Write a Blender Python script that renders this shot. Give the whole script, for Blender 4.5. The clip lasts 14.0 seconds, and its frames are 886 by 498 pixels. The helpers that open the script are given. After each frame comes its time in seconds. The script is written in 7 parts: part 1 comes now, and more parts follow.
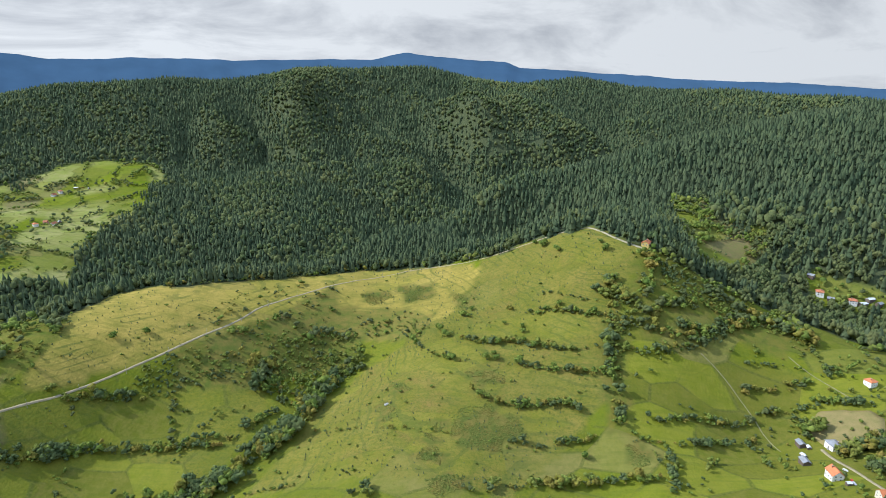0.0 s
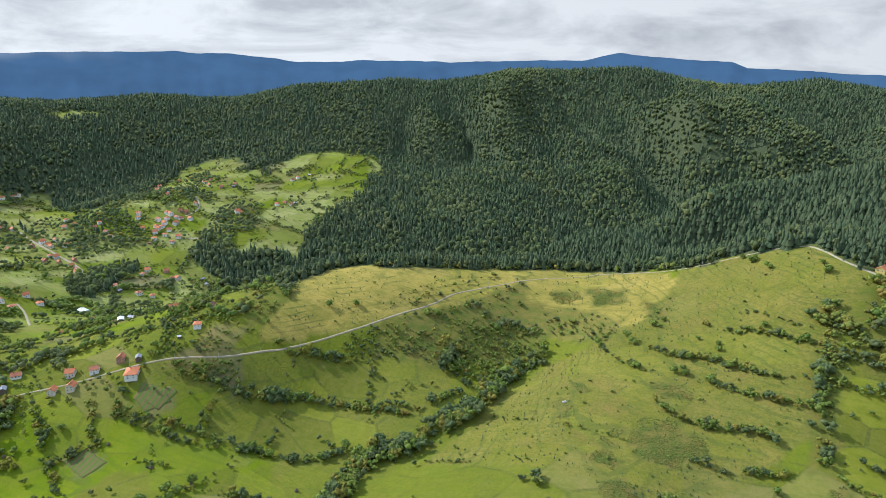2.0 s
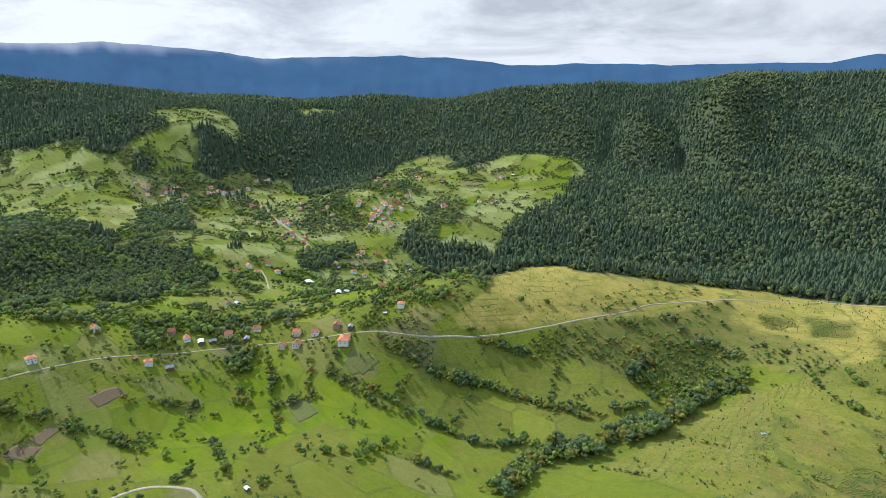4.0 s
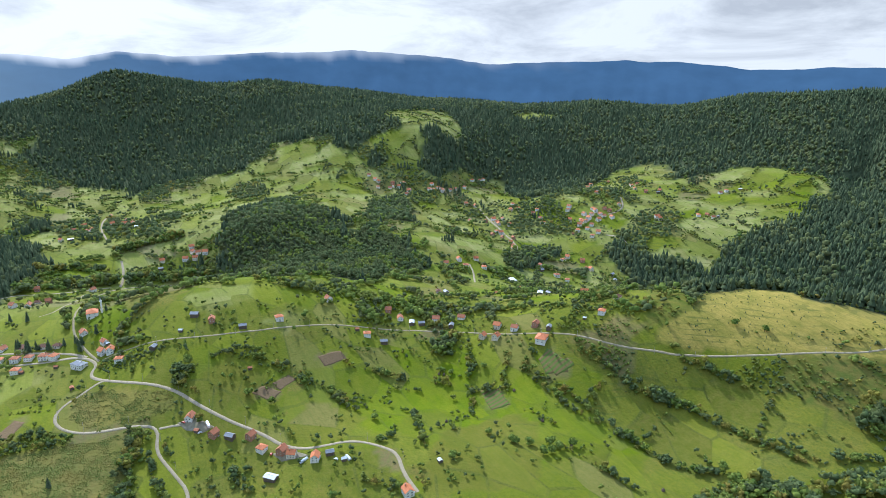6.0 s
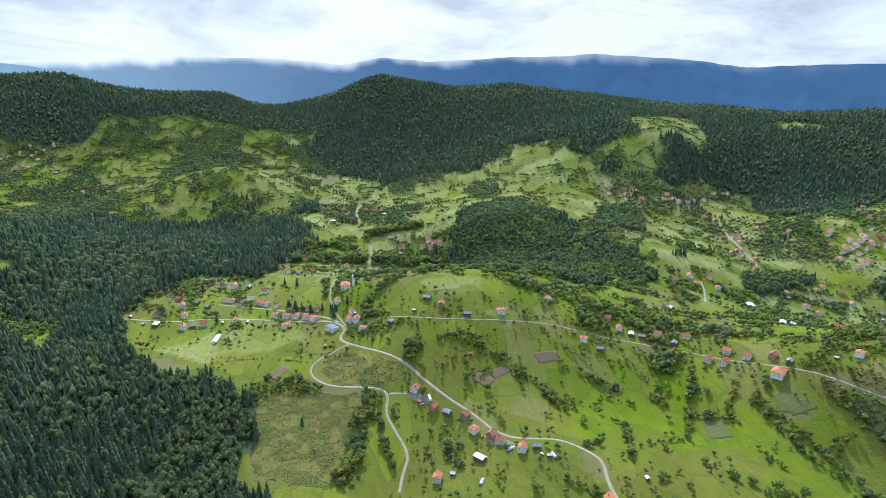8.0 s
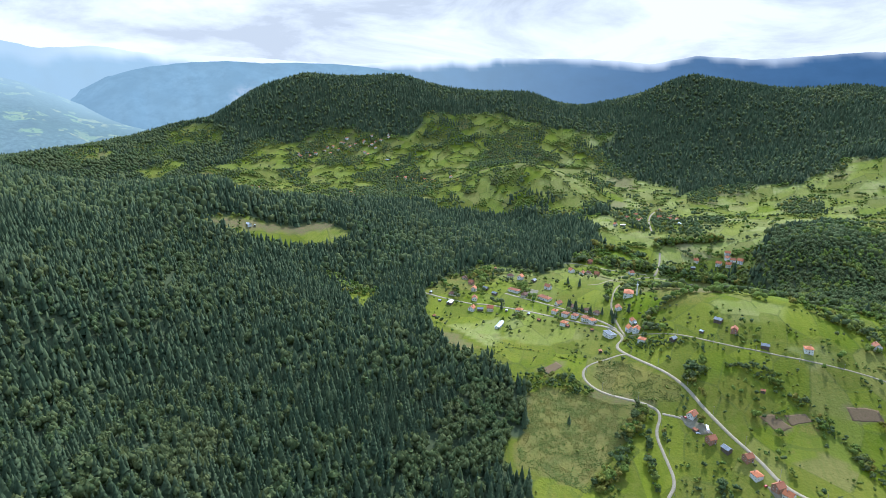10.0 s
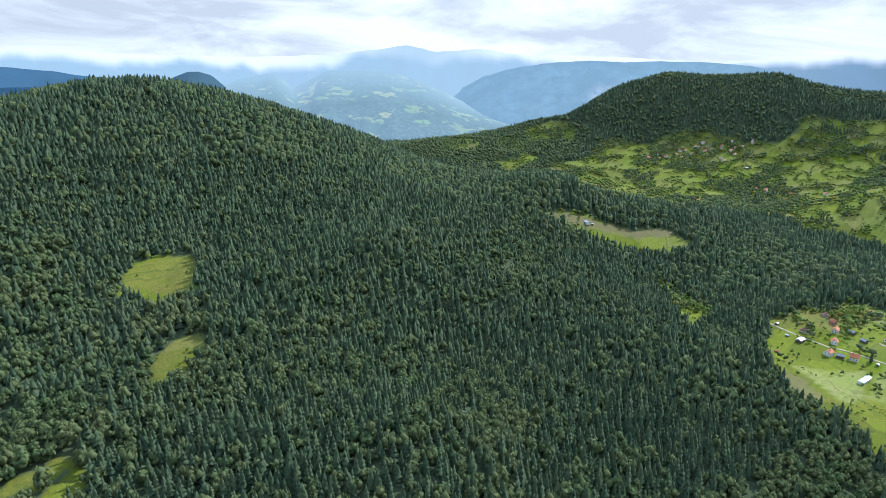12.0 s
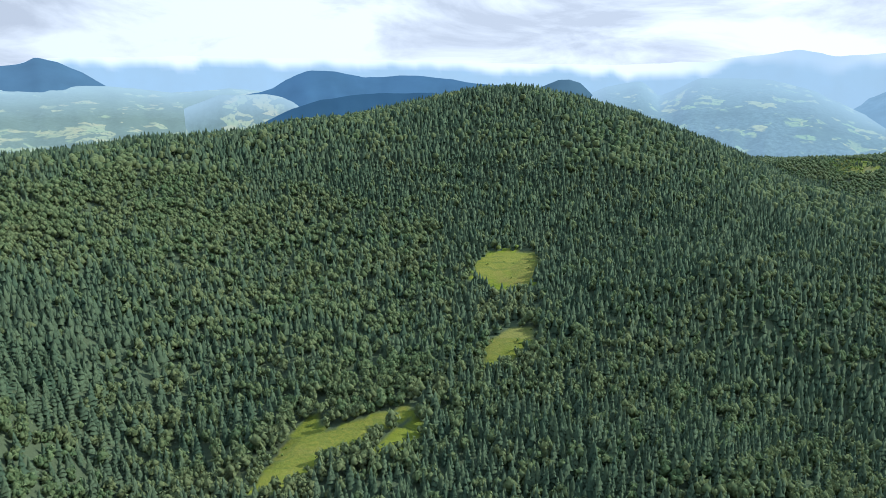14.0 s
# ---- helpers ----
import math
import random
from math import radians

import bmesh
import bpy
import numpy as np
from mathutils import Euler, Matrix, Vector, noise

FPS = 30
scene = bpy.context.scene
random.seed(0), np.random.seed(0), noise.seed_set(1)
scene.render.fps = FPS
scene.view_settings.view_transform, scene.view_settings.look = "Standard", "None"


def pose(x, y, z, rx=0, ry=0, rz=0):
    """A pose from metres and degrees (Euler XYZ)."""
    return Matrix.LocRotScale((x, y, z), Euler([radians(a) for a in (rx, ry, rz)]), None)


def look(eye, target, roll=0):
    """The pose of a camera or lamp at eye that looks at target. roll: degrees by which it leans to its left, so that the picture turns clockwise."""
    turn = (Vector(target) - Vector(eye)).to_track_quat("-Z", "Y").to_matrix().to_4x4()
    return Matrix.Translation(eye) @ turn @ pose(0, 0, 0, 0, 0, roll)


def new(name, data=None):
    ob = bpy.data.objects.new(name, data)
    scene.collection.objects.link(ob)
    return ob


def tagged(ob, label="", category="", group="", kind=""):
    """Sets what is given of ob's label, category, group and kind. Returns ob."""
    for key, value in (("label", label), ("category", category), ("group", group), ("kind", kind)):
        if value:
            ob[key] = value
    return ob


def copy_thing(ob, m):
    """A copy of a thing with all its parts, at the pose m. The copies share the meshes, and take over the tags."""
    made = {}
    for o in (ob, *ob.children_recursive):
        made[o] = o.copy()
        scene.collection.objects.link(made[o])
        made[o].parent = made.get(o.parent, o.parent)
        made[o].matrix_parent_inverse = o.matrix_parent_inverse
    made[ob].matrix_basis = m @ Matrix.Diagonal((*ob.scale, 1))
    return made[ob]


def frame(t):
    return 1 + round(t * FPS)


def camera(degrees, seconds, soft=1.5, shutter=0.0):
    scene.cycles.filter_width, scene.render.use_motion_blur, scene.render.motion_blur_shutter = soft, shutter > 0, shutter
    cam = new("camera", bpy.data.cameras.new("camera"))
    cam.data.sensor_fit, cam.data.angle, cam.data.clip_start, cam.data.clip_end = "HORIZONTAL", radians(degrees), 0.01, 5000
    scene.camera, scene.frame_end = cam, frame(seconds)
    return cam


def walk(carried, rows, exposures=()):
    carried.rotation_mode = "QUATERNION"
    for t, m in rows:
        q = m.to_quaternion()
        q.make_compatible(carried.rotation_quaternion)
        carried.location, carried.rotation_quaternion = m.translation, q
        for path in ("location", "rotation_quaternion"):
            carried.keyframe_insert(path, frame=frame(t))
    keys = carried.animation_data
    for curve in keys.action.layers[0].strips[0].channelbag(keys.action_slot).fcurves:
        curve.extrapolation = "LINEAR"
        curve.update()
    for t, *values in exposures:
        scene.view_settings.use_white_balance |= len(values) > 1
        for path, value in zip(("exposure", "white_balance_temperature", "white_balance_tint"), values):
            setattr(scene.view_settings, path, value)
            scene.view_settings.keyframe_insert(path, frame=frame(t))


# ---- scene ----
# ---- camera and its flight ----
cam = camera(71.8, 14.0, soft=0.85)
EYE = 340.0
ROWS = [
    (0.0, 0.0, 0.0, 0.0, 0.00, -16.27, 0.30),
    (0.5, 1.2, -4.3, 0.2, 4.73, -16.29, 0.25),
    (1.0, 2.4, -8.6, 0.4, 9.44, -16.30, 0.19),
    (1.5, 3.7, -13.0, 0.6, 14.11, -16.29, 0.16),
    (2.0, 5.0, -17.2, 0.7, 18.80, -16.26, 0.14),
    (2.5, 6.4, -21.4, 0.9, 23.48, -16.24, 0.16),
    (3.0, 7.8, -25.6, 1.0, 28.15, -16.23, 0.16),
    (5.5, 22.0, -44.0, 0.7, 52.32, -15.69, 0.24),
    (6.0, 25.3, -46.9, 1.2, 57.37, -15.66, 0.22),
    (6.5, 28.7, -49.6, 1.7, 62.42, -15.62, 0.25),
    (7.0, 32.1, -52.3, 2.1, 67.56, -15.55, 0.30),
    (7.5, 35.6, -55.0, 2.6, 72.91, -15.48, 0.34),
    (10.0, 45.0, -62.7, 8.9, 105.72, -15.66, 0.25),
    (10.5, 45.1, -62.5, 10.1, 113.22, -15.79, 0.28),
    (11.0, 45.2, -62.3, 11.3, 120.63, -15.84, 0.14),
    (11.5, 45.1, -62.2, 12.5, 128.60, -15.89, 0.05),
    (12.0, 44.8, -62.1, 13.6, 137.40, -15.89, 0.06),
    (12.5, 44.4, -62.1, 14.7, 144.90, -15.83, 0.15),
    (13.0, 43.9, -62.1, 15.7, 149.06, -15.74, 0.04),
    (13.5, 43.5, -62.1, 16.7, 158.25, -15.64, 0.03),
    (14.0, 43.0, -62.2, 17.6, 169.63, -15.34, 0.21),
]
walk(cam, [(t, pose(x, y, EYE + z, 90 + pitch, 0, yaw) @ pose(0, 0, 0, 0, 0, roll)) for t, x, y, z, yaw, pitch, roll in ROWS],
     exposures=[(0, 0.06, 5650, 10), (3, 0.09, 5550, 10), (8, 0.17, 5200, 10), (12, 0.18, 5150, 10), (14, 0.17, 5150, 10)])

# ---- sky and sun ----
SUN_YAW, SUN_UP = 84.0, 38.0
world = bpy.data.worlds.new("world")
scene.world = world
world.use_nodes = True
wn, wl = world.node_tree.nodes, world.node_tree.links
wn.clear()


def wnode(kind, **values):
    n = wn.new(kind)
    for key, value in values.items():
        n.inputs[key].default_value = value
    return n


def wmath(op, a, b=0.0, clamp=False):
    n = wn.new("ShaderNodeMath")
    n.operation, n.use_clamp = op, clamp
    for i, v in enumerate((a, b)):
        if isinstance(v, (int, float)):
            n.inputs[i].default_value = v
        else:
            wl.new(v, n.inputs[i])
    return n.outputs[0]


sky = wn.new("ShaderNodeTexSky")
sky.sky_type, sky.sun_disc = "NISHITA", False
sky.sun_elevation, sky.sun_rotation = radians(SUN_UP), radians(-SUN_YAW)
coord = wn.new("ShaderNodeTexCoord")
split = wn.new("ShaderNodeSeparateXYZ")
wl.new(coord.outputs["Generated"], split.inputs[0])
flat = wn.new("ShaderNodeCombineXYZ")
wl.new(split.outputs[0], flat.inputs[0])
wl.new(split.outputs[1], flat.inputs[1])
wl.new(wmath("MULTIPLY", split.outputs[2], 3.2), flat.inputs[2])
cloud = wnode("ShaderNodeTexNoise", Scale=2.2, Detail=8.0, Roughness=0.55, Distortion=0.2)
wl.new(flat.outputs[0], cloud.inputs["Vector"])
puffs = wnode("ShaderNodeTexNoise", Scale=3.6, Detail=10.0, Roughness=0.60, Distortion=0.55)
wl.new(flat.outputs[0], puffs.inputs["Vector"])
cover = wn.new("ShaderNodeValToRGB")
cover.color_ramp.elements[0].position, cover.color_ramp.elements[1].position = 0.04, 0.14
wl.new(cloud.outputs[0], cover.inputs[0])
tone = wn.new("ShaderNodeValToRGB")
tone.color_ramp.elements[0].position, tone.color_ramp.elements[0].color = 0.37, (0.595, 0.588, 0.572, 1)
tone.color_ramp.elements[1].position, tone.color_ramp.elements[1].color = 0.56, (0.945, 0.915, 0.848, 1)
wl.new(puffs.outputs[0], tone.inputs[0])
dim = wn.new("ShaderNodeVectorMath")
dim.operation = "SCALE"
dim.inputs["Scale"].default_value = 0.10
wl.new(sky.outputs[0], dim.inputs[0])
mixsky = wn.new("ShaderNodeMix")
mixsky.data_type = "RGBA"
wl.new(cover.outputs[0], mixsky.inputs["Factor"])
wl.new(dim.outputs[0], mixsky.inputs["A"])
wl.new(tone.outputs[0], mixsky.inputs["B"])
deck = wn.new("ShaderNodeMapRange")
deck.inputs["From Min"].default_value, deck.inputs["From Max"].default_value = 0.16, 0.6
deck.inputs["To Min"].default_value, deck.inputs["To Max"].default_value = 0.95, 1.22
wl.new(split.outputs[2], deck.inputs["Value"])
glow_side = wmath("ADD", wmath("MULTIPLY", split.outputs[0], -math.sin(radians(125))), wmath("MULTIPLY", split.outputs[1], math.cos(radians(125))))
veil = wn.new("ShaderNodeMapRange")
veil.inputs["From Min"].default_value, veil.inputs["From Max"].default_value = -0.9, 1.0
veil.inputs["To Min"].default_value, veil.inputs["To Max"].default_value = 0.80, 1.14
wl.new(glow_side, veil.inputs["Value"])
overhead = wn.new("ShaderNodeMapRange")
overhead.inputs["From Min"].default_value, overhead.inputs["From Max"].default_value = 0.22, 0.60
overhead.inputs["To Min"].default_value, overhead.inputs["To Max"].default_value = 0.0, 0.65
wl.new(split.outputs[2], overhead.inputs["Value"])
thin = wn.new("ShaderNodeMix")
thin.data_type = "RGBA"
thin.inputs["B"].default_value = (0.50, 0.74, 1.10, 1)
wl.new(overhead.outputs[0], thin.inputs["Factor"])
wl.new(mixsky.outputs["Result"], thin.inputs["A"])
back = wnode("ShaderNodeBackground")
wl.new(thin.outputs["Result"], back.inputs[0])
wl.new(wmath("MULTIPLY", deck.outputs[0], veil.outputs[0]), back.inputs[1])
wl.new(back.outputs[0], wn.new("ShaderNodeOutputWorld").inputs[0])

sun = new("sun", bpy.data.lights.new("sun", "SUN"))
sun.data.energy, sun.data.angle, sun.data.color = 5.0, radians(0.53), (1.0, 0.945, 0.83)
toward = Vector((-math.sin(radians(SUN_YAW)) * math.cos(radians(SUN_UP)), math.cos(radians(SUN_YAW)) * math.cos(radians(SUN_UP)), math.sin(radians(SUN_UP))))
sun.matrix_world = look(toward * 1500, (0, 0, 0))


# ---- materials ----
def material(name, rough=0.9):
    m = bpy.data.materials.new(name)
    m.use_nodes = True
    bsdf = m.node_tree.nodes["Principled BSDF"]
    bsdf.inputs["Roughness"].default_value = rough
    bsdf.inputs["Specular IOR Level"].default_value = 0.25
    return m, m.node_tree.nodes, m.node_tree.links, bsdf


def blend(nodes, links, fac, a, b):
    n = nodes.new("ShaderNodeMix")
    n.data_type = "RGBA"
    for socket, v in (("Factor", fac), ("A", a), ("B", b)):
        if isinstance(v, (int, float)):
            n.inputs[socket].default_value = v
        elif isinstance(v, tuple):
            n.inputs[socket].default_value = (*v, 1)
        else:
            links.new(v, n.inputs[socket])
    return n.outputs["Result"]


def noise_fac(nodes, links, scale, lo=0.35, hi=0.65, detail=4.0, coords="Object", rough=0.55, stretch=None):
    tc = nodes.new("ShaderNodeTexCoord").outputs[coords]
    if stretch:
        mp = nodes.new("ShaderNodeMapping")
        mp.inputs["Scale"].default_value = stretch
        links.new(tc, mp.inputs[0])
        tc = mp.outputs[0]
    n = nodes.new("ShaderNodeTexNoise")
    n.inputs["Scale"].default_value, n.inputs["Detail"].default_value, n.inputs["Roughness"].default_value = scale, detail, rough
    links.new(tc, n.inputs["Vector"])
    r = nodes.new("ShaderNodeMapRange")
    r.inputs["From Min"].default_value, r.inputs["From Max"].default_value = lo, hi
    links.new(n.outputs[0], r.inputs["Value"])
    return r.outputs[0]


def bumped(nodes, links, bsdf, scale, strength, distance, coords="Object"):
    tc = nodes.new("ShaderNodeTexCoord").outputs[coords]
    n = nodes.new("ShaderNodeTexNoise")
    n.inputs["Scale"].default_value, n.inputs["Detail"].default_value = scale, 5.0
    links.new(tc, n.inputs["Vector"])
    b = nodes.new("ShaderNodeBump")
    b.inputs["Strength"].default_value, b.inputs["Distance"].default_value = strength, distance
    links.new(n.outputs[0], b.inputs["Height"])
    links.new(b.outputs[0], bsdf.inputs["Normal"])


def attribute(nodes, name):
    n = nodes.new("ShaderNodeAttribute")
    n.attribute_name = name
    return n.outputs["Fac"]


def plain(name, colour, other=None, scale=1.0, rough=0.85, bump=0.0, metal=0.0):
    """A surface with two-scale variation between two colours."""
    m, n, l, b = material(name, rough)
    other = other or tuple(c * 0.75 for c in colour)
    c = blend(n, l, noise_fac(n, l, scale, 0.3, 0.7), colour, other)
    c = blend(n, l, noise_fac(n, l, scale * 7, 0.55, 0.8), c, tuple(v * 0.6 for v in other))
    l.new(c, b.inputs["Base Color"])
    b.inputs["Metallic"].default_value = metal
    if bump:
        bumped(n, l, b, scale * 5, bump, 0.05)
    return m


def leafy(name, dark, light, tint, patch=0.012, through_light=0.3):
    """Foliage: each clump takes its own shade, whole stands drift in hue."""
    m, n, l, b = material(name, 0.9)
    b.inputs["Specular IOR Level"].default_value = 0.08
    isl = n.new("ShaderNodeNewGeometry").outputs["Random Per Island"]
    c = blend(n, l, isl, dark, light)
    stand = n.new("ShaderNodeMath")
    stand.operation = "MULTIPLY"
    l.new(noise_fac(n, l, patch, 0.45, 0.65, 5.0), stand.inputs[0])
    stand.inputs[1].default_value = 0.7
    c = blend(n, l, stand.outputs[0], c, tint)
    c = blend(n, l, noise_fac(n, l, 0.9, 0.45, 0.8), c, tuple(v * 0.8 for v in dark))
    l.new(c, b.inputs["Base Color"])
    thin = n.new("ShaderNodeBsdfTranslucent")
    l.new(c, thin.inputs["Color"])
    both = n.new("ShaderNodeMixShader")
    both.inputs[0].default_value = through_light
    l.new(b.outputs[0], both.inputs[1])
    l.new(thin.outputs[0], both.inputs[2])
    l.new(both.outputs[0], n["Material Output"].inputs["Surface"])
    return m


M_SPRUCE = leafy("spruce_needles", (0.060, 0.090, 0.046), (0.112, 0.140, 0.064), (0.094, 0.118, 0.058), 0.012, 0.20)
M_BEECH = leafy("beech_leaves", (0.096, 0.128, 0.048), (0.172, 0.194, 0.074), (0.172, 0.180, 0.068), 0.012, 0.28)
M_GROVE = leafy("young_grove_leaves", (0.096, 0.142, 0.054), (0.196, 0.238, 0.092), (0.170, 0.180, 0.066), 0.02, 0.40)
M_LEAF = leafy("hedge_leaves", (0.105, 0.165, 0.032), (0.280, 0.335, 0.066), (0.260, 0.255, 0.060), 0.03, 0.34)
M_TURNING = leafy("turning_leaves", (0.190, 0.190, 0.036), (0.340, 0.320, 0.062), (0.330, 0.235, 0.060), 0.05, 0.34)
M_BRACKEN = leafy("bracken_fronds", (0.100, 0.140, 0.028), (0.190, 0.205, 0.046), (0.265, 0.190, 0.048), 0.05, 0.06)
M_HAY = plain("weathered_hay", (0.17, 0.13, 0.08), (0.12, 0.09, 0.06), 2.0, 0.95, 0.4)
M_STONE = plain("pale_fieldstone", (0.42, 0.41, 0.38), (0.30, 0.29, 0.27), 1.2, 0.95, 0.4)
M_TYRE = plain("tyre_rubber", (0.02, 0.02, 0.02), scale=3.0)
M_POLE = plain("pale_pole_timber", (0.40, 0.37, 0.33), (0.30, 0.27, 0.24), 1.0)
M_SOIL = plain("dug_soil", (0.20, 0.130, 0.075), (0.15, 0.11, 0.055), 0.5, 0.95, 0.5)
m, n, l, b = material("garden_crop", 0.95)
rows = n.new("ShaderNodeTexWave")
rows.inputs["Scale"].default_value, rows.inputs["Distortion"].default_value, rows.inputs["Detail"].default_value = 0.055, 1.5, 3.0
l.new(n.new("ShaderNodeTexCoord").outputs["Object"], rows.inputs["Vector"])
col = blend(n, l, rows.outputs["Fac"], (0.160, 0.115, 0.050), (0.095, 0.145, 0.028))
col = blend(n, l, noise_fac(n, l, 0.25, 0.55, 0.75, 6.0), col, (0.130, 0.145, 0.040))
l.new(col, b.inputs["Base Color"])
bumped(n, l, b, 1.2, 0.6, 0.3)
M_CROP = m
M_STUBBLE = plain("stubble", (0.26, 0.20, 0.085), (0.19, 0.17, 0.06), 0.15, 0.95, 0.4)
M_YARD = plain("yard_gravel", (0.27, 0.235, 0.17), (0.19, 0.17, 0.10), 0.2, 0.95)
M_BARK = plain("bark", (0.09, 0.07, 0.05), scale=2.0)
M_GRAVEL = plain("pale_gravel", (0.40, 0.335, 0.235), (0.31, 0.25, 0.165), 0.35, 0.95)
M_LANE = plain("worn_lane_gravel", (0.36, 0.30, 0.20), (0.25, 0.21, 0.12), 0.3, 0.95)
M_DIRT = plain("trodden_earth", (0.40, 0.35, 0.25), (0.30, 0.27, 0.15), 0.3, 0.95)
M_TRACK = plain("grassy_track", (0.25, 0.22, 0.12), (0.19, 0.19, 0.07), 0.3, 0.95)
M_ROOF = plain("red_roof_tile", (0.50, 0.190, 0.095), (0.38, 0.145, 0.075), 0.6, 0.8, 0.3)
for m in (M_SOIL, M_YARD, M_GRAVEL, M_LANE, M_DIRT, M_TRACK, M_CROP, M_STUBBLE):
    m.node_tree.nodes["Principled BSDF"].inputs["Specular IOR Level"].default_value = 0.03
M_ROOF_ORANGE = plain("new_orange_tile", (0.60, 0.210, 0.085), (0.50, 0.165, 0.070), 0.6, 0.75, 0.3)
M_ROOF_BROWN = plain("weathered_brown_tile", (0.22, 0.11, 0.07), (0.16, 0.09, 0.06), 0.6, 0.85, 0.3)
M_ROOF_GREY = plain("grey_sheet_roof", (0.30, 0.31, 0.33), (0.20, 0.20, 0.21), 0.5, 0.5, 0.1)
M_ROOF_WHITE = plain("pale_metal_roof", (0.68, 0.70, 0.72), (0.55, 0.57, 0.60), 0.4, 0.45, 0.1)
M_PLASTER = plain("white_plaster", (0.82, 0.81, 0.77), (0.72, 0.70, 0.65), 0.5, 0.9)
M_CREAM = plain("cream_plaster", (0.70, 0.64, 0.52), (0.60, 0.54, 0.43), 0.5, 0.9)
M_BLOCK = plain("bare_brick_block", (0.40, 0.22, 0.14), (0.33, 0.18, 0.12), 0.9, 0.95)
M_TIMBER = plain("grey_timber", (0.17, 0.13, 0.10), (0.10, 0.08, 0.06), 1.5, 0.9)
M_GLASS = plain("dark_window_glass", (0.03, 0.035, 0.04), scale=0.5, rough=0.15)
M_FRAME = plain("window_frame_white", (0.7, 0.7, 0.68), scale=3.0)
M_CONCRETE = plain("concrete", (0.42, 0.41, 0.39), scale=1.0)
M_YELLOW = plain("yellow_plaster", (0.66, 0.50, 0.16), (0.58, 0.44, 0.15), 0.5, 0.9)
M_BRICK = plain("chimney_brick", (0.35, 0.17, 0.11), scale=2.0)

m, n, l, b = material("meadow_ground", 0.95)
col = blend(n, l, noise_fac(n, l, 0.011, 0.35, 0.65, 3.0), (0.130, 0.140, 0.012), (0.174, 0.164, 0.020))
dryness = blend(n, l, noise_fac(n, l, 0.035, 0.30, 0.70, 6.0), (0.158, 0.144, 0.022), (0.250, 0.190, 0.048))
col = blend(n, l, attribute(n, "dry"), col, dryness)
worn = n.new("ShaderNodeMath")
worn.operation = "MULTIPLY"
l.new(noise_fac(n, l, 0.06, 0.52, 0.72, 6.0), worn.inputs[0])
worn.inputs[1].default_value = 0.26
col = blend(n, l, worn.outputs[0], col, (0.170, 0.165, 0.055))
mottle = n.new("ShaderNodeMath")
mottle.operation = "MULTIPLY"
l.new(noise_fac(n, l, 0.045, 0.44, 0.62, 9.0, rough=0.78), mottle.inputs[0])
mottle.inputs[1].default_value = 0.32
col = blend(n, l, mottle.outputs[0], col, (0.084, 0.114, 0.015))
tuft = n.new("ShaderNodeMath")
tuft.operation = "MULTIPLY"
l.new(noise_fac(n, l, 0.33, 0.47, 0.60, 8.0, rough=0.85), tuft.inputs[0])
tuft.inputs[1].default_value = 0.72
col = blend(n, l, tuft.outputs[0], col, (0.062, 0.092, 0.014))
fine = n.new("ShaderNodeMath")
fine.operation = "MULTIPLY"
l.new(noise_fac(n, l, 0.16, 0.46, 0.70, 8.0, rough=0.7), fine.inputs[0])
fine.inputs[1].default_value = 0.30
col = blend(n, l, fine.outputs[0], col, (0.180, 0.180, 0.040))
col = blend(n, l, attribute(n, "lush"), col, blend(n, l, noise_fac(n, l, 0.05, 0.40, 0.62, 7.0, rough=0.7), (0.110, 0.156, 0.004), (0.150, 0.178, 0.006)))
# pale mown tone; on far plots it stands in for haze
col = blend(n, l, attribute(n, "mown"), col, blend(n, l, noise_fac(n, l, 0.04, 0.38, 0.64, 6.0, rough=0.7), (0.245, 0.268, 0.066), (0.315, 0.290, 0.115)))
col = blend(n, l, attribute(n, "olive"), col, blend(n, l, noise_fac(n, l, 0.05, 0.38, 0.64, 7.0, rough=0.7), (0.112, 0.122, 0.013), (0.156, 0.142, 0.024)))
rust = n.new("ShaderNodeMath")
rust.operation = "MULTIPLY"
l.new(noise_fac(n, l, 0.022, 0.54, 0.66, 9.0, rough=0.72), rust.inputs[0])
l.new(attribute(n, "dry"), rust.inputs[1])
col = blend(n, l, rust.outputs[0], col, blend(n, l, noise_fac(n, l, 0.5, 0.42, 0.60, 5.0, rough=0.8), (0.235, 0.160, 0.046), (0.110, 0.108, 0.024)))
col = blend(n, l, attribute(n, "straw"), col, blend(n, l, noise_fac(n, l, 0.06, 0.40, 0.62, 8.0, rough=0.75), (0.350, 0.265, 0.062), (0.235, 0.200, 0.040)))
# small parcels, each cut or grazed in its own way, with rank grass along their edges
warp = n.new("ShaderNodeTexNoise")
warp.inputs["Scale"].default_value, warp.inputs["Detail"].default_value = 0.005, 1.0
l.new(n.new("ShaderNodeTexCoord").outputs["Object"], warp.inputs["Vector"])
bend = n.new("ShaderNodeVectorMath")
bend.operation = "MULTIPLY_ADD"
l.new(warp.outputs["Color"], bend.inputs[0])
bend.inputs[1].default_value = (70, 70, 0)
l.new(n.new("ShaderNodeTexCoord").outputs["Object"], bend.inputs[2])
place = n.new("ShaderNodeMapping")
place.inputs["Rotation"].default_value = (0, 0, 0.55)
place.inputs["Scale"].default_value = (1 / 64, 1 / 36, 0)
l.new(bend.outputs[0], place.inputs[0])
cells, rims = n.new("ShaderNodeTexVoronoi"), n.new("ShaderNodeTexVoronoi")
rims.feature = "DISTANCE_TO_EDGE"
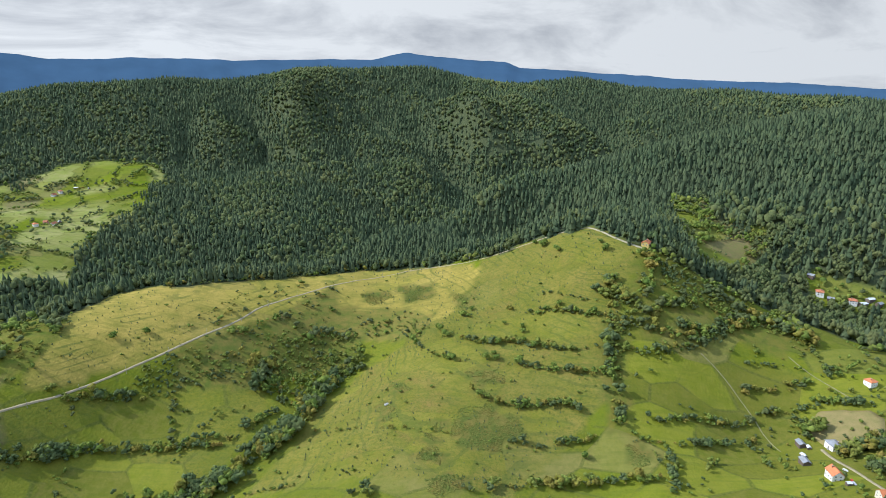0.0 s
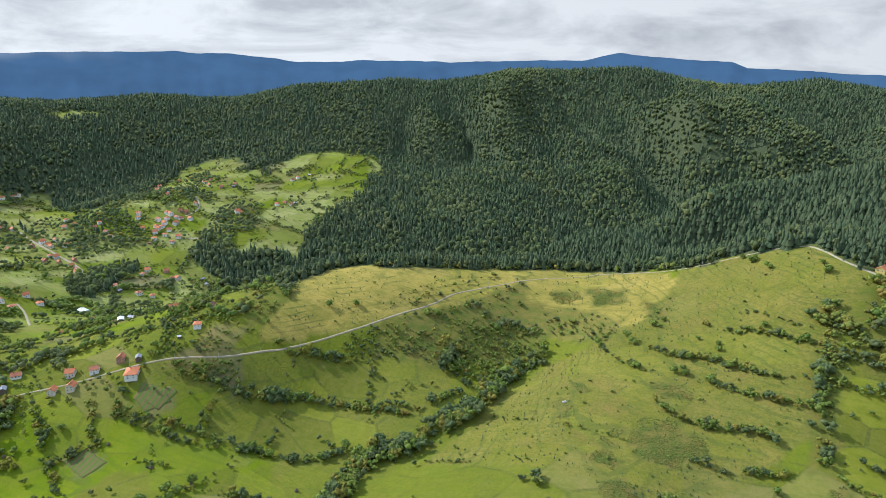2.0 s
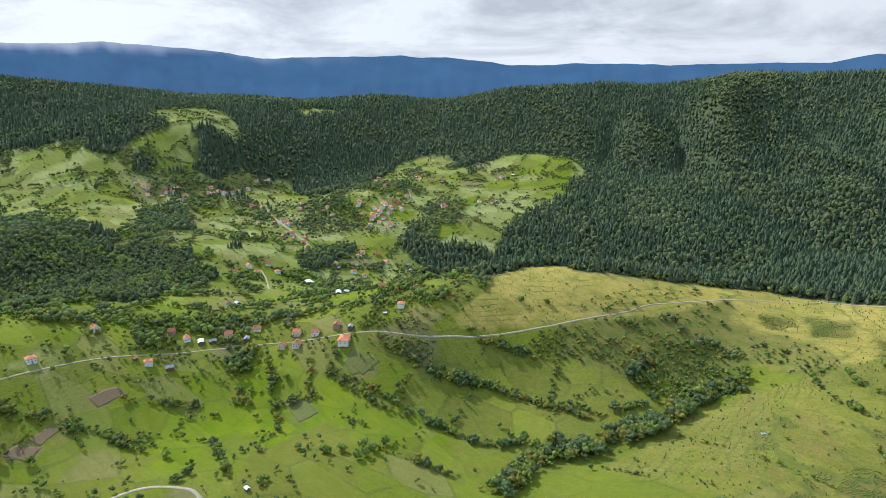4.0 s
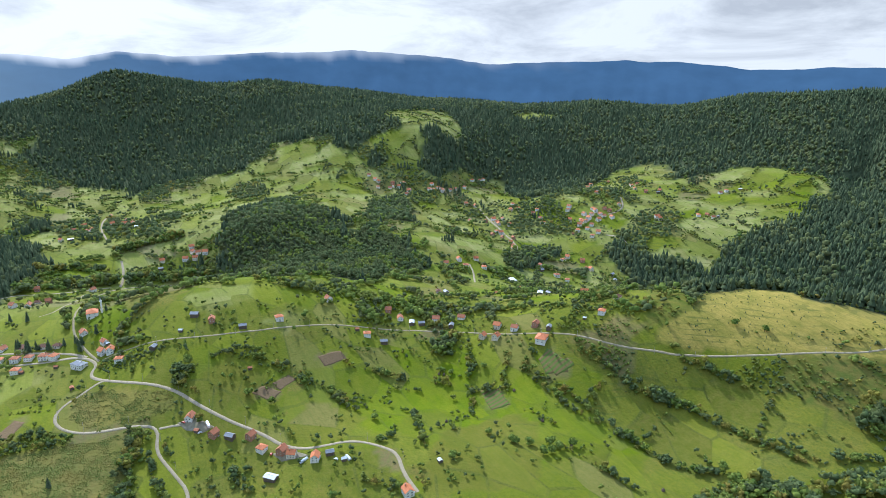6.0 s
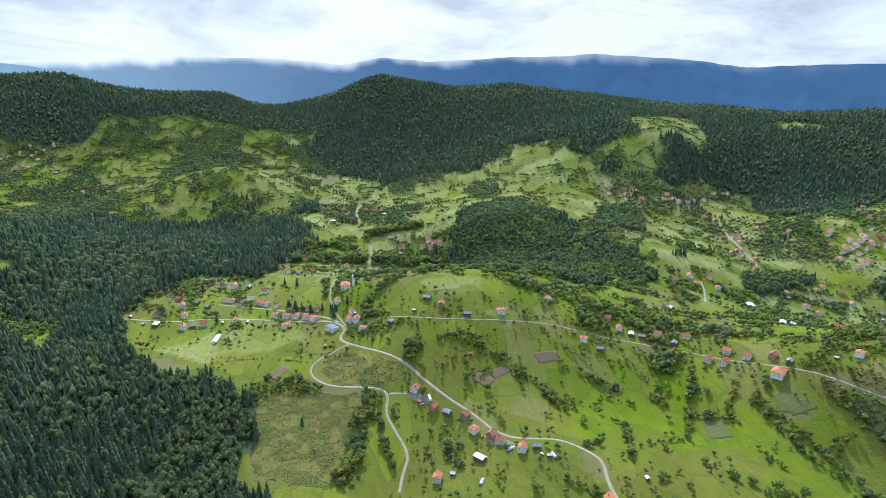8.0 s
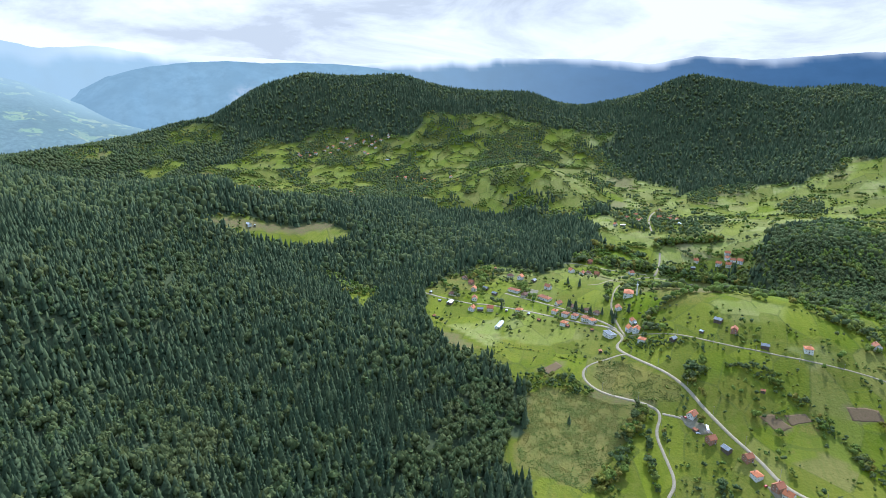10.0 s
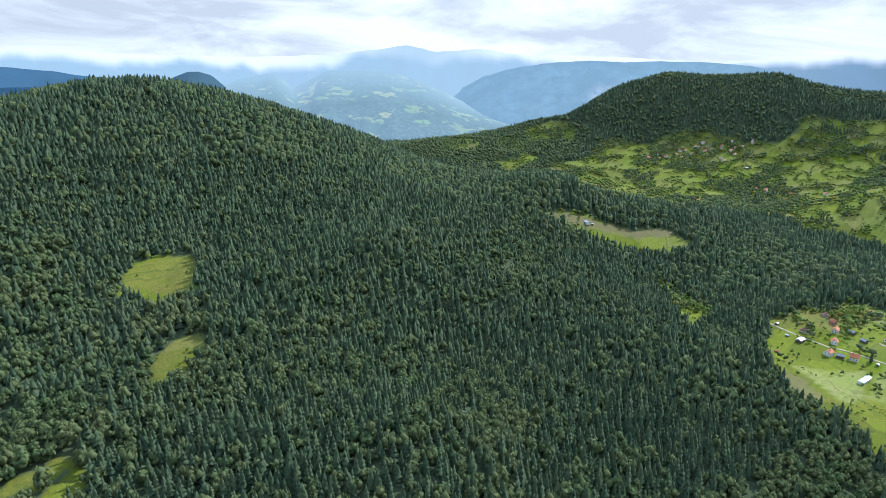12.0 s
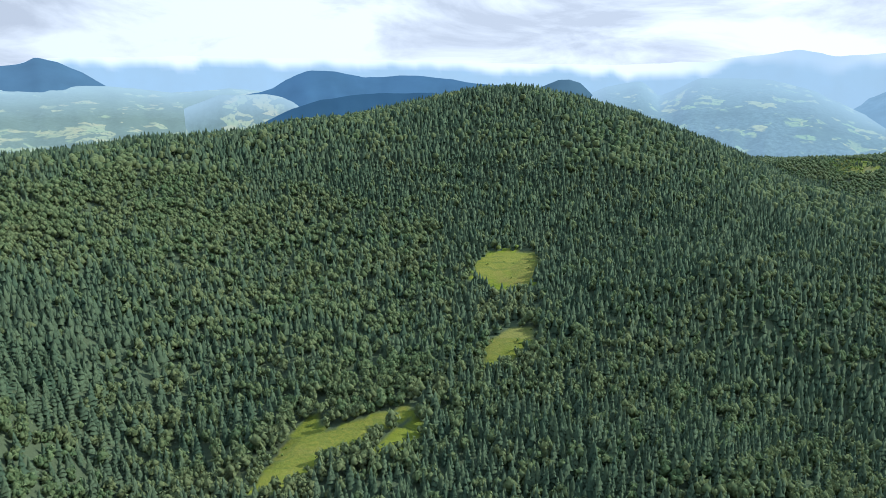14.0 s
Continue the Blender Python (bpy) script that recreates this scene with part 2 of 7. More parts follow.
for node in (cells, rims):
    node.voronoi_dimensions = "2D"
    node.inputs["Scale"].default_value, node.inputs["Randomness"].default_value = 1.0, 0.75
    l.new(place.outputs[0], node.inputs["Vector"])
shades = n.new("ShaderNodeSeparateColor")
l.new(cells.outputs["Color"], shades.inputs[0])
tame = n.new("ShaderNodeMapRange")
tame.inputs["To Min"].default_value, tame.inputs["To Max"].default_value = 1.0, 0.25
grazed = n.new("ShaderNodeMath")
grazed.operation = "MULTIPLY_ADD"
l.new(attribute(n, "lush"), grazed.inputs[0])
grazed.inputs[1].default_value = 0.6
l.new(attribute(n, "dry"), grazed.inputs[2])
l.new(grazed.outputs[0], tame.inputs["Value"])


def parcels(source, lo, hi, strength):
    """How far a shade above lo applies on farmed ground."""
    step = n.new("ShaderNodeMapRange")
    step.inputs["From Min"].default_value, step.inputs["From Max"].default_value = lo, hi
    step.inputs["To Max"].default_value = strength
    l.new(source, step.inputs["Value"])
    both = n.new("ShaderNodeMath")
    both.operation = "MULTIPLY"
    l.new(step.outputs[0], both.inputs[0])
    l.new(tame.outputs[0], both.inputs[1])
    return both.outputs[0]


col = blend(n, l, parcels(shades.outputs[0], 0.55, 0.85, 0.60), col, blend(n, l, noise_fac(n, l, 0.09, 0.40, 0.62, 7.0, rough=0.75), (0.225, 0.228, 0.026), (0.172, 0.196, 0.012)))
col = blend(n, l, parcels(shades.outputs[1], 0.60, 0.80, 0.65), col, blend(n, l, noise_fac(n, l, 0.12, 0.40, 0.62, 7.0, rough=0.75), (0.094, 0.108, 0.012), (0.154, 0.138, 0.030)))
col = blend(n, l, parcels(shades.outputs[2], 0.88, 0.92, 0.55), col, blend(n, l, noise_fac(n, l, 0.2, 0.40, 0.62, 7.0, rough=0.75), (0.240, 0.200, 0.070), (0.180, 0.160, 0.050)))
bank = n.new("ShaderNodeMath")
bank.operation = "MULTIPLY"
l.new(parcels(rims.outputs["Distance"], 0.040, 0.020, 0.60), bank.inputs[0])
l.new(noise_fac(n, l, 0.03, 0.40, 0.52, 4.0), bank.inputs[1])
col = blend(n, l, bank.outputs[0], col, blend(n, l, noise_fac(n, l, 0.5, 0.40, 0.60, 5.0), (0.048, 0.074, 0.014), (0.120, 0.118, 0.030)))
# sheep tracks that follow the slope
slope = n.new("ShaderNodeTexWave")
slope.wave_type, slope.bands_direction, slope.wave_profile = "BANDS", "Z", "SIN"
slope.inputs["Scale"].default_value, slope.inputs["Distortion"].default_value = 0.075, 6.0
slope.inputs["Detail"].default_value, slope.inputs["Detail Scale"].default_value = 4.0, 0.35
l.new(n.new("ShaderNodeTexCoord").outputs["Object"], slope.inputs["Vector"])
track = n.new("ShaderNodeMath")
track.operation = "GREATER_THAN"
l.new(slope.outputs["Fac"], track.inputs[0])
track.inputs[1].default_value = 0.86
ways = n.new("ShaderNodeMath")
ways.operation = "MULTIPLY"
l.new(track.outputs[0], ways.inputs[0])
l.new(noise_fac(n, l, 0.025, 0.40, 0.58, 4.0), ways.inputs[1])
path = n.new("ShaderNodeMath")
path.operation = "MULTIPLY"
l.new(ways.outputs[0], path.inputs[0])
half = n.new("ShaderNodeMath")
half.operation = "MULTIPLY"
l.new(attribute(n, "dry"), half.inputs[0])
half.inputs[1].default_value = 0.5
l.new(half.outputs[0], path.inputs[1])
col = blend(n, l, path.outputs[0], col, (0.060, 0.090, 0.022))
mown = n.new("ShaderNodeMath")
mown.operation = "MULTIPLY"
l.new(noise_fac(n, l, 0.10, 0.5, 0.62, 3.0, stretch=(0.25, 2.2, 1)), mown.inputs[0])
mown.inputs[1].default_value = 0.22
col = blend(n, l, mown.outputs[0], col, (0.085, 0.114, 0.016))
col = blend(n, l, attribute(n, "bracken"), col, blend(n, l, noise_fac(n, l, 0.10, 0.35, 0.65, 6.0), (0.080, 0.108, 0.020), (0.165, 0.132, 0.034)))
col = blend(n, l, attribute(n, "tilled"), col, blend(n, l, noise_fac(n, l, 0.25, 0.35, 0.65, 5.0), (0.20, 0.13, 0.08), (0.15, 0.15, 0.06)))
col = blend(n, l, attribute(n, "wood"), col, (0.070, 0.084, 0.040))
l.new(col, b.inputs["Base Color"])
b.inputs["Specular IOR Level"].default_value = 0.04
bumped(n, l, b, 0.35, 0.55, 1.2)
M_GROUND = m


# ---- lie of the land: ridges, spurs and valleys, as (east, north, height) ----
KNOLL = [
    (1, 400, 23), (-73, 419, 19), (-55, 527, 29), (-31, 640, 42), (34, 686, 59), (-40, 849, 63),
    (-122, 872, 55), (53, 828, 91), (133, 789, 127), (195, 822, 147), (227, 704, 143), (135, 626, 81),
    (88, 462, 19), (170, 518, 45), (352, 696, 86), (409, 623, 64), (436, 560, 58), (295, 493, 13),
    (314, 421, 29), (268, 565, 58),
]
DOME = [
    (-221, 862, 49), (-309, 824, 52), (-406, 747, 63), (-443, 642, 71), (-326, 623, 64), (-418, 537, 62),
    (-140, 778, 58), (-220, 685, 54), (-487, 424, 35), (-262, 528, -4), (-343, 465, -12), (-252, 488, -10),
    (-168, 576, 10), (-177, 483, -12), (-145, 574, -2), (-108, 651, 12), (-233, 524, 0), (-225, 407, -22),
]
VILLAGE = [
    (-468, 337, -10), (-561, 275, -5), (-456, 121, 0), (-502, 85, -3), (-462, 81, -10), (-394, 219, -2),
    (-611, 58, 28), (-679, -15, 28), (-734, -37, 22), (-642, -82, 8), (-762, -205, 8), (-835, -232, 12),
    (-681, 163, 55), (-771, 140, 75), (-811, 16, 62), (-725, 277, 44), (-454, -3, -20), (-517, -92, -5),
    (-472, -147, -5), (-389, 181, -10), (-342, 369, -10), (-814, -318, 15), (-875, -360, 20), (-534, 196, -5),
]
FAR_VALLEY = [
    (-1098, 196, -12), (-1098, -21, -5), (-1234, 343, 77), (-1102, 220, 43), (-1047, 390, 33), (-973, 272, 34),
    (-1202, 123, 1), (-1561, 47, 25), (-1672, 326, 46), (-1378, 695, 56), (-1531, 929, 190), (-1785, 644, 166),
    (-1773, 910, 224), (-1055, 791, 2), (-965, 1036, 20), (-966, 568, 30), (-827, 659, -26), (-830, 522, 9),
    (-1429, 1025, 45), (-869, 1431, 66), (-738, 1558, 94), (-775, 1074, 5), (-1319, 1403, 65), (-1857, -218, 56),
    (-2205, -576, 127), (-1436, -346, 0), (-1395, -507, 21), (-1209, -175, 21),
]
HIGH_FOREST_LOWER = [
    (-1200, 1962, 277), (-912, 2111, 299), (-460, 2304, 336), (-76, 2399, 343), (239, 2338, 280), (520, 2394, 305),
    (1002, 2181, 268), (1239, 1938, 259), (-717, 1596, 73), (-270, 1577, 78), (-339, 1255, 8), (24, 1750, 133),
    (294, 1978, 198), (862, 1227, 271), (670, 1206, 245), (460, 1216, 205), (292, 1195, 157), (123, 1143, 110),
    (-24, 1060, 64), (-138, 1001, 45), (891, 1506, 135), (601, 1504, 95), (372, 1453, 60), (155, 1391, 15),
]
HIGH_FOREST_UPPER = [
    (-30, 1290, -20), (-162, 1169, -40), (477, 991, 145), (565, 825, 104), (458, 844, 90), (343, 918, 123),
    (520, 735, 39), (121, 1090, 25), (-200, 1010, -10), (-420, 930, -60), (-600, 850, -65), (-1335, 2083, 252),
    (-1748, 1892, 228), (-2171, 1569, 219), (-1069, 1089, 52), (-1512, 2297, 135), (-970, 2626, 165), (-92, 2799, 175),
    (644, 2725, 165), (1222, 2464, 135), (1559, 2205, 125), (-2020, 2117, 135), (-2460, 1680, 135),
]
BACK_RIDGE = [
    (-705, -1426, 241), (-776, -1406, 222), (-840, -1375, 198), (-896, -1345, 177),
    (-958, -1307, 157), (-1012, -1240, 116), (-1045, -1177, 93),
    (-1150, -1620, 60), (-1330, -1430, 40), (-1000, -1850, 60), (-700, -1900, 70),
]
HILLS_WEST_LOWER = [
    (-1700, 1744, 242), (-2170, 1502, 235), (-2447, 1127, 274), (-2630, 802, 306), (-2653, 188, 349), (-2564, -62, 239),
    (-2653, -299, 227), (-2063, 32, 56), (-2111, 427, 136), (-2431, -1369, 357), (-2589, -1012, 353), (-2678, -447, 281),
    (-2070, -1486, 234), (-2170, -848, 133), (-2221, -457, 138), (-2037, -1256, 123), (-1935, -1588, 141), (-2112, -1602, 199),
    (-2050, -1765, 161),
]
HILLS_WEST_UPPER = [
    (-2277, -1479, 318), (-1776, -1626, 105), (-1581, -1895, 95), (-1867, -1897, 110), (-1426, -2206, 30), (-2307, -1758, 120),
    (-2157, -2099, 60), (-2748, -1519, 220), (-2978, -947, 210), (-3006, 176, 230), (-2913, 901, 200), (-2419, 1755, 150),
    (-2995, -396, 170), (-1748, -689, 24), (-1632, -1241, 48), (-1740, -292, 108), (-2015, -1959, 100), (-1582, -2341, 40),
]
FOREST_HILL_LOWER = [
    (-25, -431, 55), (-211, -371, 75), (161, -444, 70), (-127, -617, 90), (-171, -771, 113), (0, -510, 70),
    (-342, -1283, 337), (-199, -1289, 320), (-31, -1290, 288), (130, -1279, 271), (322, -1229, 253), (462, -1112, 238),
    (516, -1055, 233), (-557, -1159, 270), (-660, -1035, 194), (-770, -917, 142), (-137, -1046, 204), (202, -1029, 187),
    (273, -723, 138), (106, -779, 110), (281, -502, 127),
]
FOREST_HILL_UPPER = [
    (-357, -846, 146), (-390, -637, 129), (-693, -484, 44), (-420, -337, 33), (-610, -245, 27), (-387, -535, 61),
    (-155, -386, 73), (-299, -266, 24), (-936, -753, 140), (-942, -652, 58), (-1077, -636, 64), (-856, -474, 2),
    (-1101, -343, 18), (-949, -401, 5), (-545, -97, -5), (-572, -151, 2), (-1372, -555, 36), (477, -1912, 95),
    (9, -2062, 60),
]
BEHIND = [
    (500, 200, 40), (450, -250, 50), (250, -500, 60), (900, 600, 10), (1200, -100, 90), (900, -900, 110),
    (300, -1500, 125), (2400, 800, 240), (2600, -1200, 280), (1200, -2600, 70), (1800, 2200, 150), (0, -2900, 20),
    (-1500, -3000, 10), (60, 150, 10), (-150, 100, 5), (0, -100, 15), (-250, -200, 10), (150, -250, 40),
]

LAND = np.array(KNOLL + DOME + VILLAGE + FAR_VALLEY + HIGH_FOREST_LOWER + HIGH_FOREST_UPPER + HILLS_WEST_LOWER + HILLS_WEST_UPPER + BACK_RIDGE + FOREST_HILL_LOWER + FOREST_HILL_UPPER + BEHIND, float)
ROUND = 70.0


def spread(d2):
    return np.sqrt(d2 + ROUND * ROUND)


count = len(LAND)
system = np.zeros((count + 1, count + 1))
system[:count, :count] = spread(((LAND[:, None, :2] - LAND[None, :, :2]) ** 2).sum(2)) - np.eye(count) * 2.0
system[:count, count] = system[count, :count] = 1
PULL = np.linalg.solve(system, np.append(LAND[:, 2], 0))


def grain(x, y, seed):
    """Smooth value noise in 0..1 on a unit grid."""
    def corner(i, j):
        h = np.sin(i * 127.1 + j * 311.7 + seed * 74.7) * 43758.5453
        return h - np.floor(h)
    i, j = np.floor(x), np.floor(y)
    u, v = x - i, y - j
    u, v = u * u * (3 - 2 * u), v * v * (3 - 2 * v)
    return (corner(i, j) * (1 - u) + corner(i + 1, j) * u) * (1 - v) + (corner(i, j + 1) * (1 - u) + corner(i + 1, j + 1) * u) * v


def clumps(x, y, size, seed):
    return (grain(x / size, y / size, seed) + 0.5 * grain(x * 2.03 / size, y * 2.03 / size, seed + 1) + 0.25 * grain(x * 4.1 / size, y * 4.1 / size, seed + 2)) / 1.75


def fold(x, y):
    """Gullies (0) and spurs (towards 1) that run down the wooded ridge."""
    return np.abs(clumps(x * 0.8 + y * 0.3, y * 0.35, 210, 15) - 0.5) * 2


def height(x, y):
    x, y = np.atleast_1d(np.asarray(x, float)), np.atleast_1d(np.asarray(y, float))
    out = np.empty(len(x))
    for i in range(0, len(x), 20000):
        d2 = (x[i:i + 20000, None] - LAND[:, 0]) ** 2 + (y[i:i + 20000, None] - LAND[:, 1]) ** 2
        out[i:i + 20000] = spread(d2) @ PULL[:-1] + PULL[-1]
    r = np.hypot(x - 25, y + 45)
    far = np.clip((r - 2800) / 700, 0, 1)
    far = far * far * (3 - 2 * far)
    roll = (clumps(x, y, 260, 11) - 0.5) * np.clip((r - 900) / 900, 0, 1) * 22
    roll = roll - (0.28 - fold(x, y)) * 210 * np.clip((y - 1420 - 0.25 * np.abs(x)) / 200, 0, 1) * np.clip((2350 - r) / 350, 0, 1) * np.clip((750 - x) / 300, 0, 1) * np.clip((x + 900) / 300, 0, 1)
    return (out + roll + (clumps(x, y, 70, 5) - 0.5) * 5) * (1 - far) + 30 * far


def ground(x, y):
    return float(height([x], [y])[0])


def inside(x, y, outline):
    hit = np.zeros(len(x), bool)
    for (x0, y0), (x1, y1) in zip(outline, outline[1:] + outline[:1]):
        if y0 != y1:
            hit ^= ((y0 > y) != (y1 > y)) & (x < (x1 - x0) * (y - y0) / (y1 - y0) + x0)
    return hit


FARM_CORE = [
    (332, 387), (439, 548), (401, 608), (347, 685), (227, 705), (186, 764),
    (131, 780), (52, 812), (-40, 842), (-120, 861), (-282, 752), (-397, 691),
    (-426, 627), (-428, 608), (-708, 910), (-742, 861), (-819, 929), (-862, 1008),
    (-768, 981), (-684, 1049), (-689, 1105), (-679, 1275), (-665, 1514), (-806, 1621),
] + [
    (-914, 1539), (-1059, 1400), (-1164, 1500), (-1297, 1403), (-1166, 1069), (-1210, 1001),
    (-1429, 1100), (-1560, 1046), (-1830, 1155), (-1810, 909), (-1670, 727), (-1805, 632),
    (-1871, 522), (-1758, 416), (-1825, 185), (-1657, 9), (-1448, -130), (-1221, -69),
    (-1071, -147), (-993, -177), (-1026, -291), (-835, -350), (-632, -255), (-619, -189),
    (-589, -138), (-463, -146),
]
CLEARING_A = [
    (-127, -792), (-145, -832), (-168, -847), (-193, -849), (-225, -836), (-222, -798),
    (-199, -744), (-166, -742), (-138, -769),
]
CLEARING_B = [
    (-88, -588), (-109, -644), (-134, -662), (-168, -660), (-158, -629), (-131, -609),
    (-102, -586),
]
CLEARING_C = [
    (116, -461), (97, -516), (81, -564), (66, -567), (58, -538), (27, -543),
    (-15, -560), (-23, -544), (28, -514), (61, -497), (84, -455),
]
CLEARING_D = [
    (24, -503), (-1, -526), (-20, -540), (-25, -525), (-10, -497), (12, -491),
]
CLEARING_E = [
    (-820, -741), (-877, -712), (-949, -682), (-1076, -635), (-1080, -587), (-1065, -564),
    (-999, -595), (-936, -636), (-882, -665), (-829, -691),
]
CLEARING_F = [
    (-920, -554), (-887, -491), (-822, -412), (-714, -393), (-791, -477),
]
CLEARING_J = [
    (-1774, -1728), (-1847, -1660), (-1778, -1554), (-1678, -1521), (-1652, -1591),
]
CLEARING_K = [
    (-1922, -1722), (-2042, -1669), (-1944, -1456), (-1867, -1430), (-1821, -1529),
]
CLEARING_M = [
    (-1567, -1843), (-1752, -1851), (-1644, -1685), (-1483, -1690),
]
CLEARING_N = [
    (-1513, -1504), (-1680, -1507), (-1676, -1409), (-1478, -1400),
]
CLEARING_L = [
    (-1865, -1670), (-1947, -1560), (-1915, -1459), (-1852, -1459), (-1801, -1563),
]
CLEARING_G = [
    (-1799, 1443), (-1712, 1550), (-1677, 1516), (-1755, 1406),
]
CLEARING_H = [
    (375, 1009), (426, 998), (417, 925), (485, 902), (484, 862), (439, 816),
    (320, 725), (350, 887),
]
CLEARING_I = [
    (499, 808), (582, 756), (564, 724), (528, 746), (481, 755),
]
FARM_WEST = [
    (-1470, -1302), (-1966, -1340), (-2090, -1161), (-2196, -857), (-2347, -584), (-2313, -235),
    (-2110, -99), (-1862, 129), (-1620, 113), (-1532, -72), (-1563, -325), (-1427, -499),
    (-1369, -612), (-1286, -728), (-942, -756),
]
FARM_NORTHWEST = [
    (-2334, -839), (-2406, -522), (-2305, -278), (-2279, -70), (-2079, -180), (-1819, -62),
    (-1448, -130), (-1463, -254), (-1471, -590),
]
WOOD_HILL = [
    (-1140, 194), (-1202, 232), (-1267, 287), (-1253, 402), (-1178, 441), (-1124, 446),
    (-1016, 377), (-944, 305), (-1024, 223),
]
WOOD_BAND = [
    (-1153, 149), (-1005, 239), (-1061, 420), (-1121, 523), (-977, 513), (-871, 446),
    (-795, 336), (-844, 288), (-825, 188),
]
WOOD_SPRUCE = [
    (-1471, -590), (-1463, -451), (-1350, -208), (-1284, -120), (-1198, -96), (-1106, -118),
    (-1076, -138), (-1138, -312), (-1158, -491),
]
WOOD_TOP = [
    (-1772, 676), (-1767, 827), (-1698, 870), (-1610, 807), (-1601, 714), (-1667, 653),
]
WOOD_CLUMP = [
    (-1549, 874), (-1567, 941), (-1521, 933), (-1507, 862),
]
WOOD_SIDE = [
    (-1575, 729), (-1529, 768), (-1472, 732), (-1517, 694),
]
WOOD_SLOPE = [
    (-1504, 860), (-1560, 1046), (-1503, 1131), (-1427, 1108), (-1425, 982), (-1391, 852),
    (-1436, 816),
]
WOOD_STREAM = [
    (-943, 729), (-958, 830), (-916, 864), (-872, 747), (-872, 690),
]
WOOD_LEFT = [
    (-1021, 442), (-951, 487), (-889, 505), (-843, 471), (-854, 399), (-845, 353),
]
WOOD_MID = [
    (-1307, 591), (-1306, 711), (-1128, 613), (-1120, 494),
]
FARM_EAST = [(300, 350), (395, 492), (372, 564), (344, 679), (430, 650), (540, 500), (580, 300), (420, 250)]
FARM_GAP = [
    (-1572, -2292), (-1877, -2191), (-2003, -1581), (-1943, -1394), (-1716, -1329), (-1395, -1221),
    (-1312, -1406), (-1422, -1802),
]
FARMS = [FARM_CORE, FARM_EAST, FARM_WEST, FARM_NORTHWEST]
WOODS = [WOOD_HILL, WOOD_BAND, WOOD_SPRUCE, WOOD_TOP, WOOD_CLUMP, WOOD_SIDE, WOOD_SLOPE, WOOD_STREAM, WOOD_LEFT, WOOD_MID]
LEAF_WOODS = [WOOD_HILL, WOOD_BAND, WOOD_STREAM, WOOD_LEFT, WOOD_MID]
CLEARINGS = [CLEARING_A, CLEARING_B, CLEARING_C, CLEARING_D, CLEARING_E, CLEARING_F, CLEARING_J, CLEARING_K, CLEARING_M, CLEARING_N, CLEARING_L, CLEARING_G, CLEARING_H, CLEARING_I]
KNOLL_PASTURE = [
    (-170, 444), (-141, 505), (-132, 570), (-91, 622), (-41, 646), (-16, 687),
    (33, 730), (52, 806), (133, 791), (186, 764), (232, 697), (192, 609),
    (168, 558), (160, 520), (53, 407),
]
DOME_PASTURE = [
    (-408, 518), (-402, 585), (-421, 661), (-405, 705), (-285, 761), (-121, 868),
    (-40, 847), (36, 812), (50, 773), (11, 690), (-56, 669), (-127, 694),
    (-197, 698), (-239, 658), (-283, 619), (-339, 568),
]
LOWER_MEADOW = [
    (-614, 47), (-625, 316), (-483, 418), (-402, 459), (-310, 436), (-371, 183),
    (-432, 191), (-480, 114), (-556, 73),
]
RIGHT_FIELDS = [
    (179, 557), (272, 578), (428, 531), (332, 387), (186, 408), (159, 472),
]
GULLY_COVER = [
    (-296, 605), (-247, 644), (-208, 690), (-166, 756), (-142, 792), (-130, 736),
    (-68, 738), (-9, 702), (-22, 647), (-98, 681), (-106, 640), (-143, 626),
    (-186, 597), (-205, 579), (-283, 568), (-287, 597),
]
EDGE_COVER = [
    (232, 697), (247, 701), (309, 678), (383, 622), (393, 594), (347, 572),
    (309, 596), (214, 582), (201, 622),
]
GULLY_EDGE = [
    (169, 614), (198, 608), (181, 551), (168, 478), (149, 479), (153, 533),
]
DOME_EDGE = [
    (-719, 923), (-656, 969), (-404, 631), (-398, 578), (-408, 537), (-415, 514),
]
LEFT_FIELDS = [
    (-408, 501), (-370, 531), (-283, 568), (-198, 597), (-177, 562), (-191, 510),
    (-217, 450), (-370, 433),
]
STUBBLE_FIELD = [
    (335, 501), (357, 513), (395, 500), (400, 487), (387, 467), (340, 458),
]
LOOP_MEADOW = [
    (-677, -67), (-669, -40), (-614, 20), (-594, 25), (-589, -5), (-613, -62),
]
ROUGH_PASTURE = [
    (-462, -135), (-584, -137), (-607, -122), (-586, -27), (-552, -24), (-509, -45),
    (-467, -62), (-453, -68),
]
ROUGH_BRACKEN = [
    (-474, -111), (-524, -118), (-536, -92), (-513, -60), (-475, -67),
]
DRY_BANK = [
    (-836, -353), (-884, -315), (-1005, -287), (-970, -225), (-878, -264), (-831, -323),
]
HILL_MEADOW = [
    (-763, -4), (-782, 77), (-774, 174), (-720, 241), (-667, 174), (-673, 101),
    (-696, 32),
]
LANE_MEADOW = [
    (-659, -11), (-671, 57), (-653, 140), (-632, 279), (-581, 286), (-596, 165),
    (-597, 43),
]
ROUGH_RIM = [
    (-574, -72), (-578, -46), (-565, -30), (-537, -34), (-534, -48), (-549, -69),
]
ROUGH_COVER = [
    (-462, -135), (-584, -137), (-607, -122), (-586, -27), (-552, -24), (-509, -45),
    (-467, -62), (-453, -68),
]
MEADOW_HIGH = [
    (-1475, 734), (-1764, 885), (-1816, 1016), (-1815, 1146), (-1580, 1070), (-1496, 874),
    (-1443, 811),
]
MEADOW_RIDGE = [
    (-1733, 480), (-1729, 604), (-1589, 691), (-1505, 672), (-1533, 550),
]
MEADOW_VALE = [
    (-1757, 209), (-1699, 332), (-1441, 332), (-1414, 184),
]
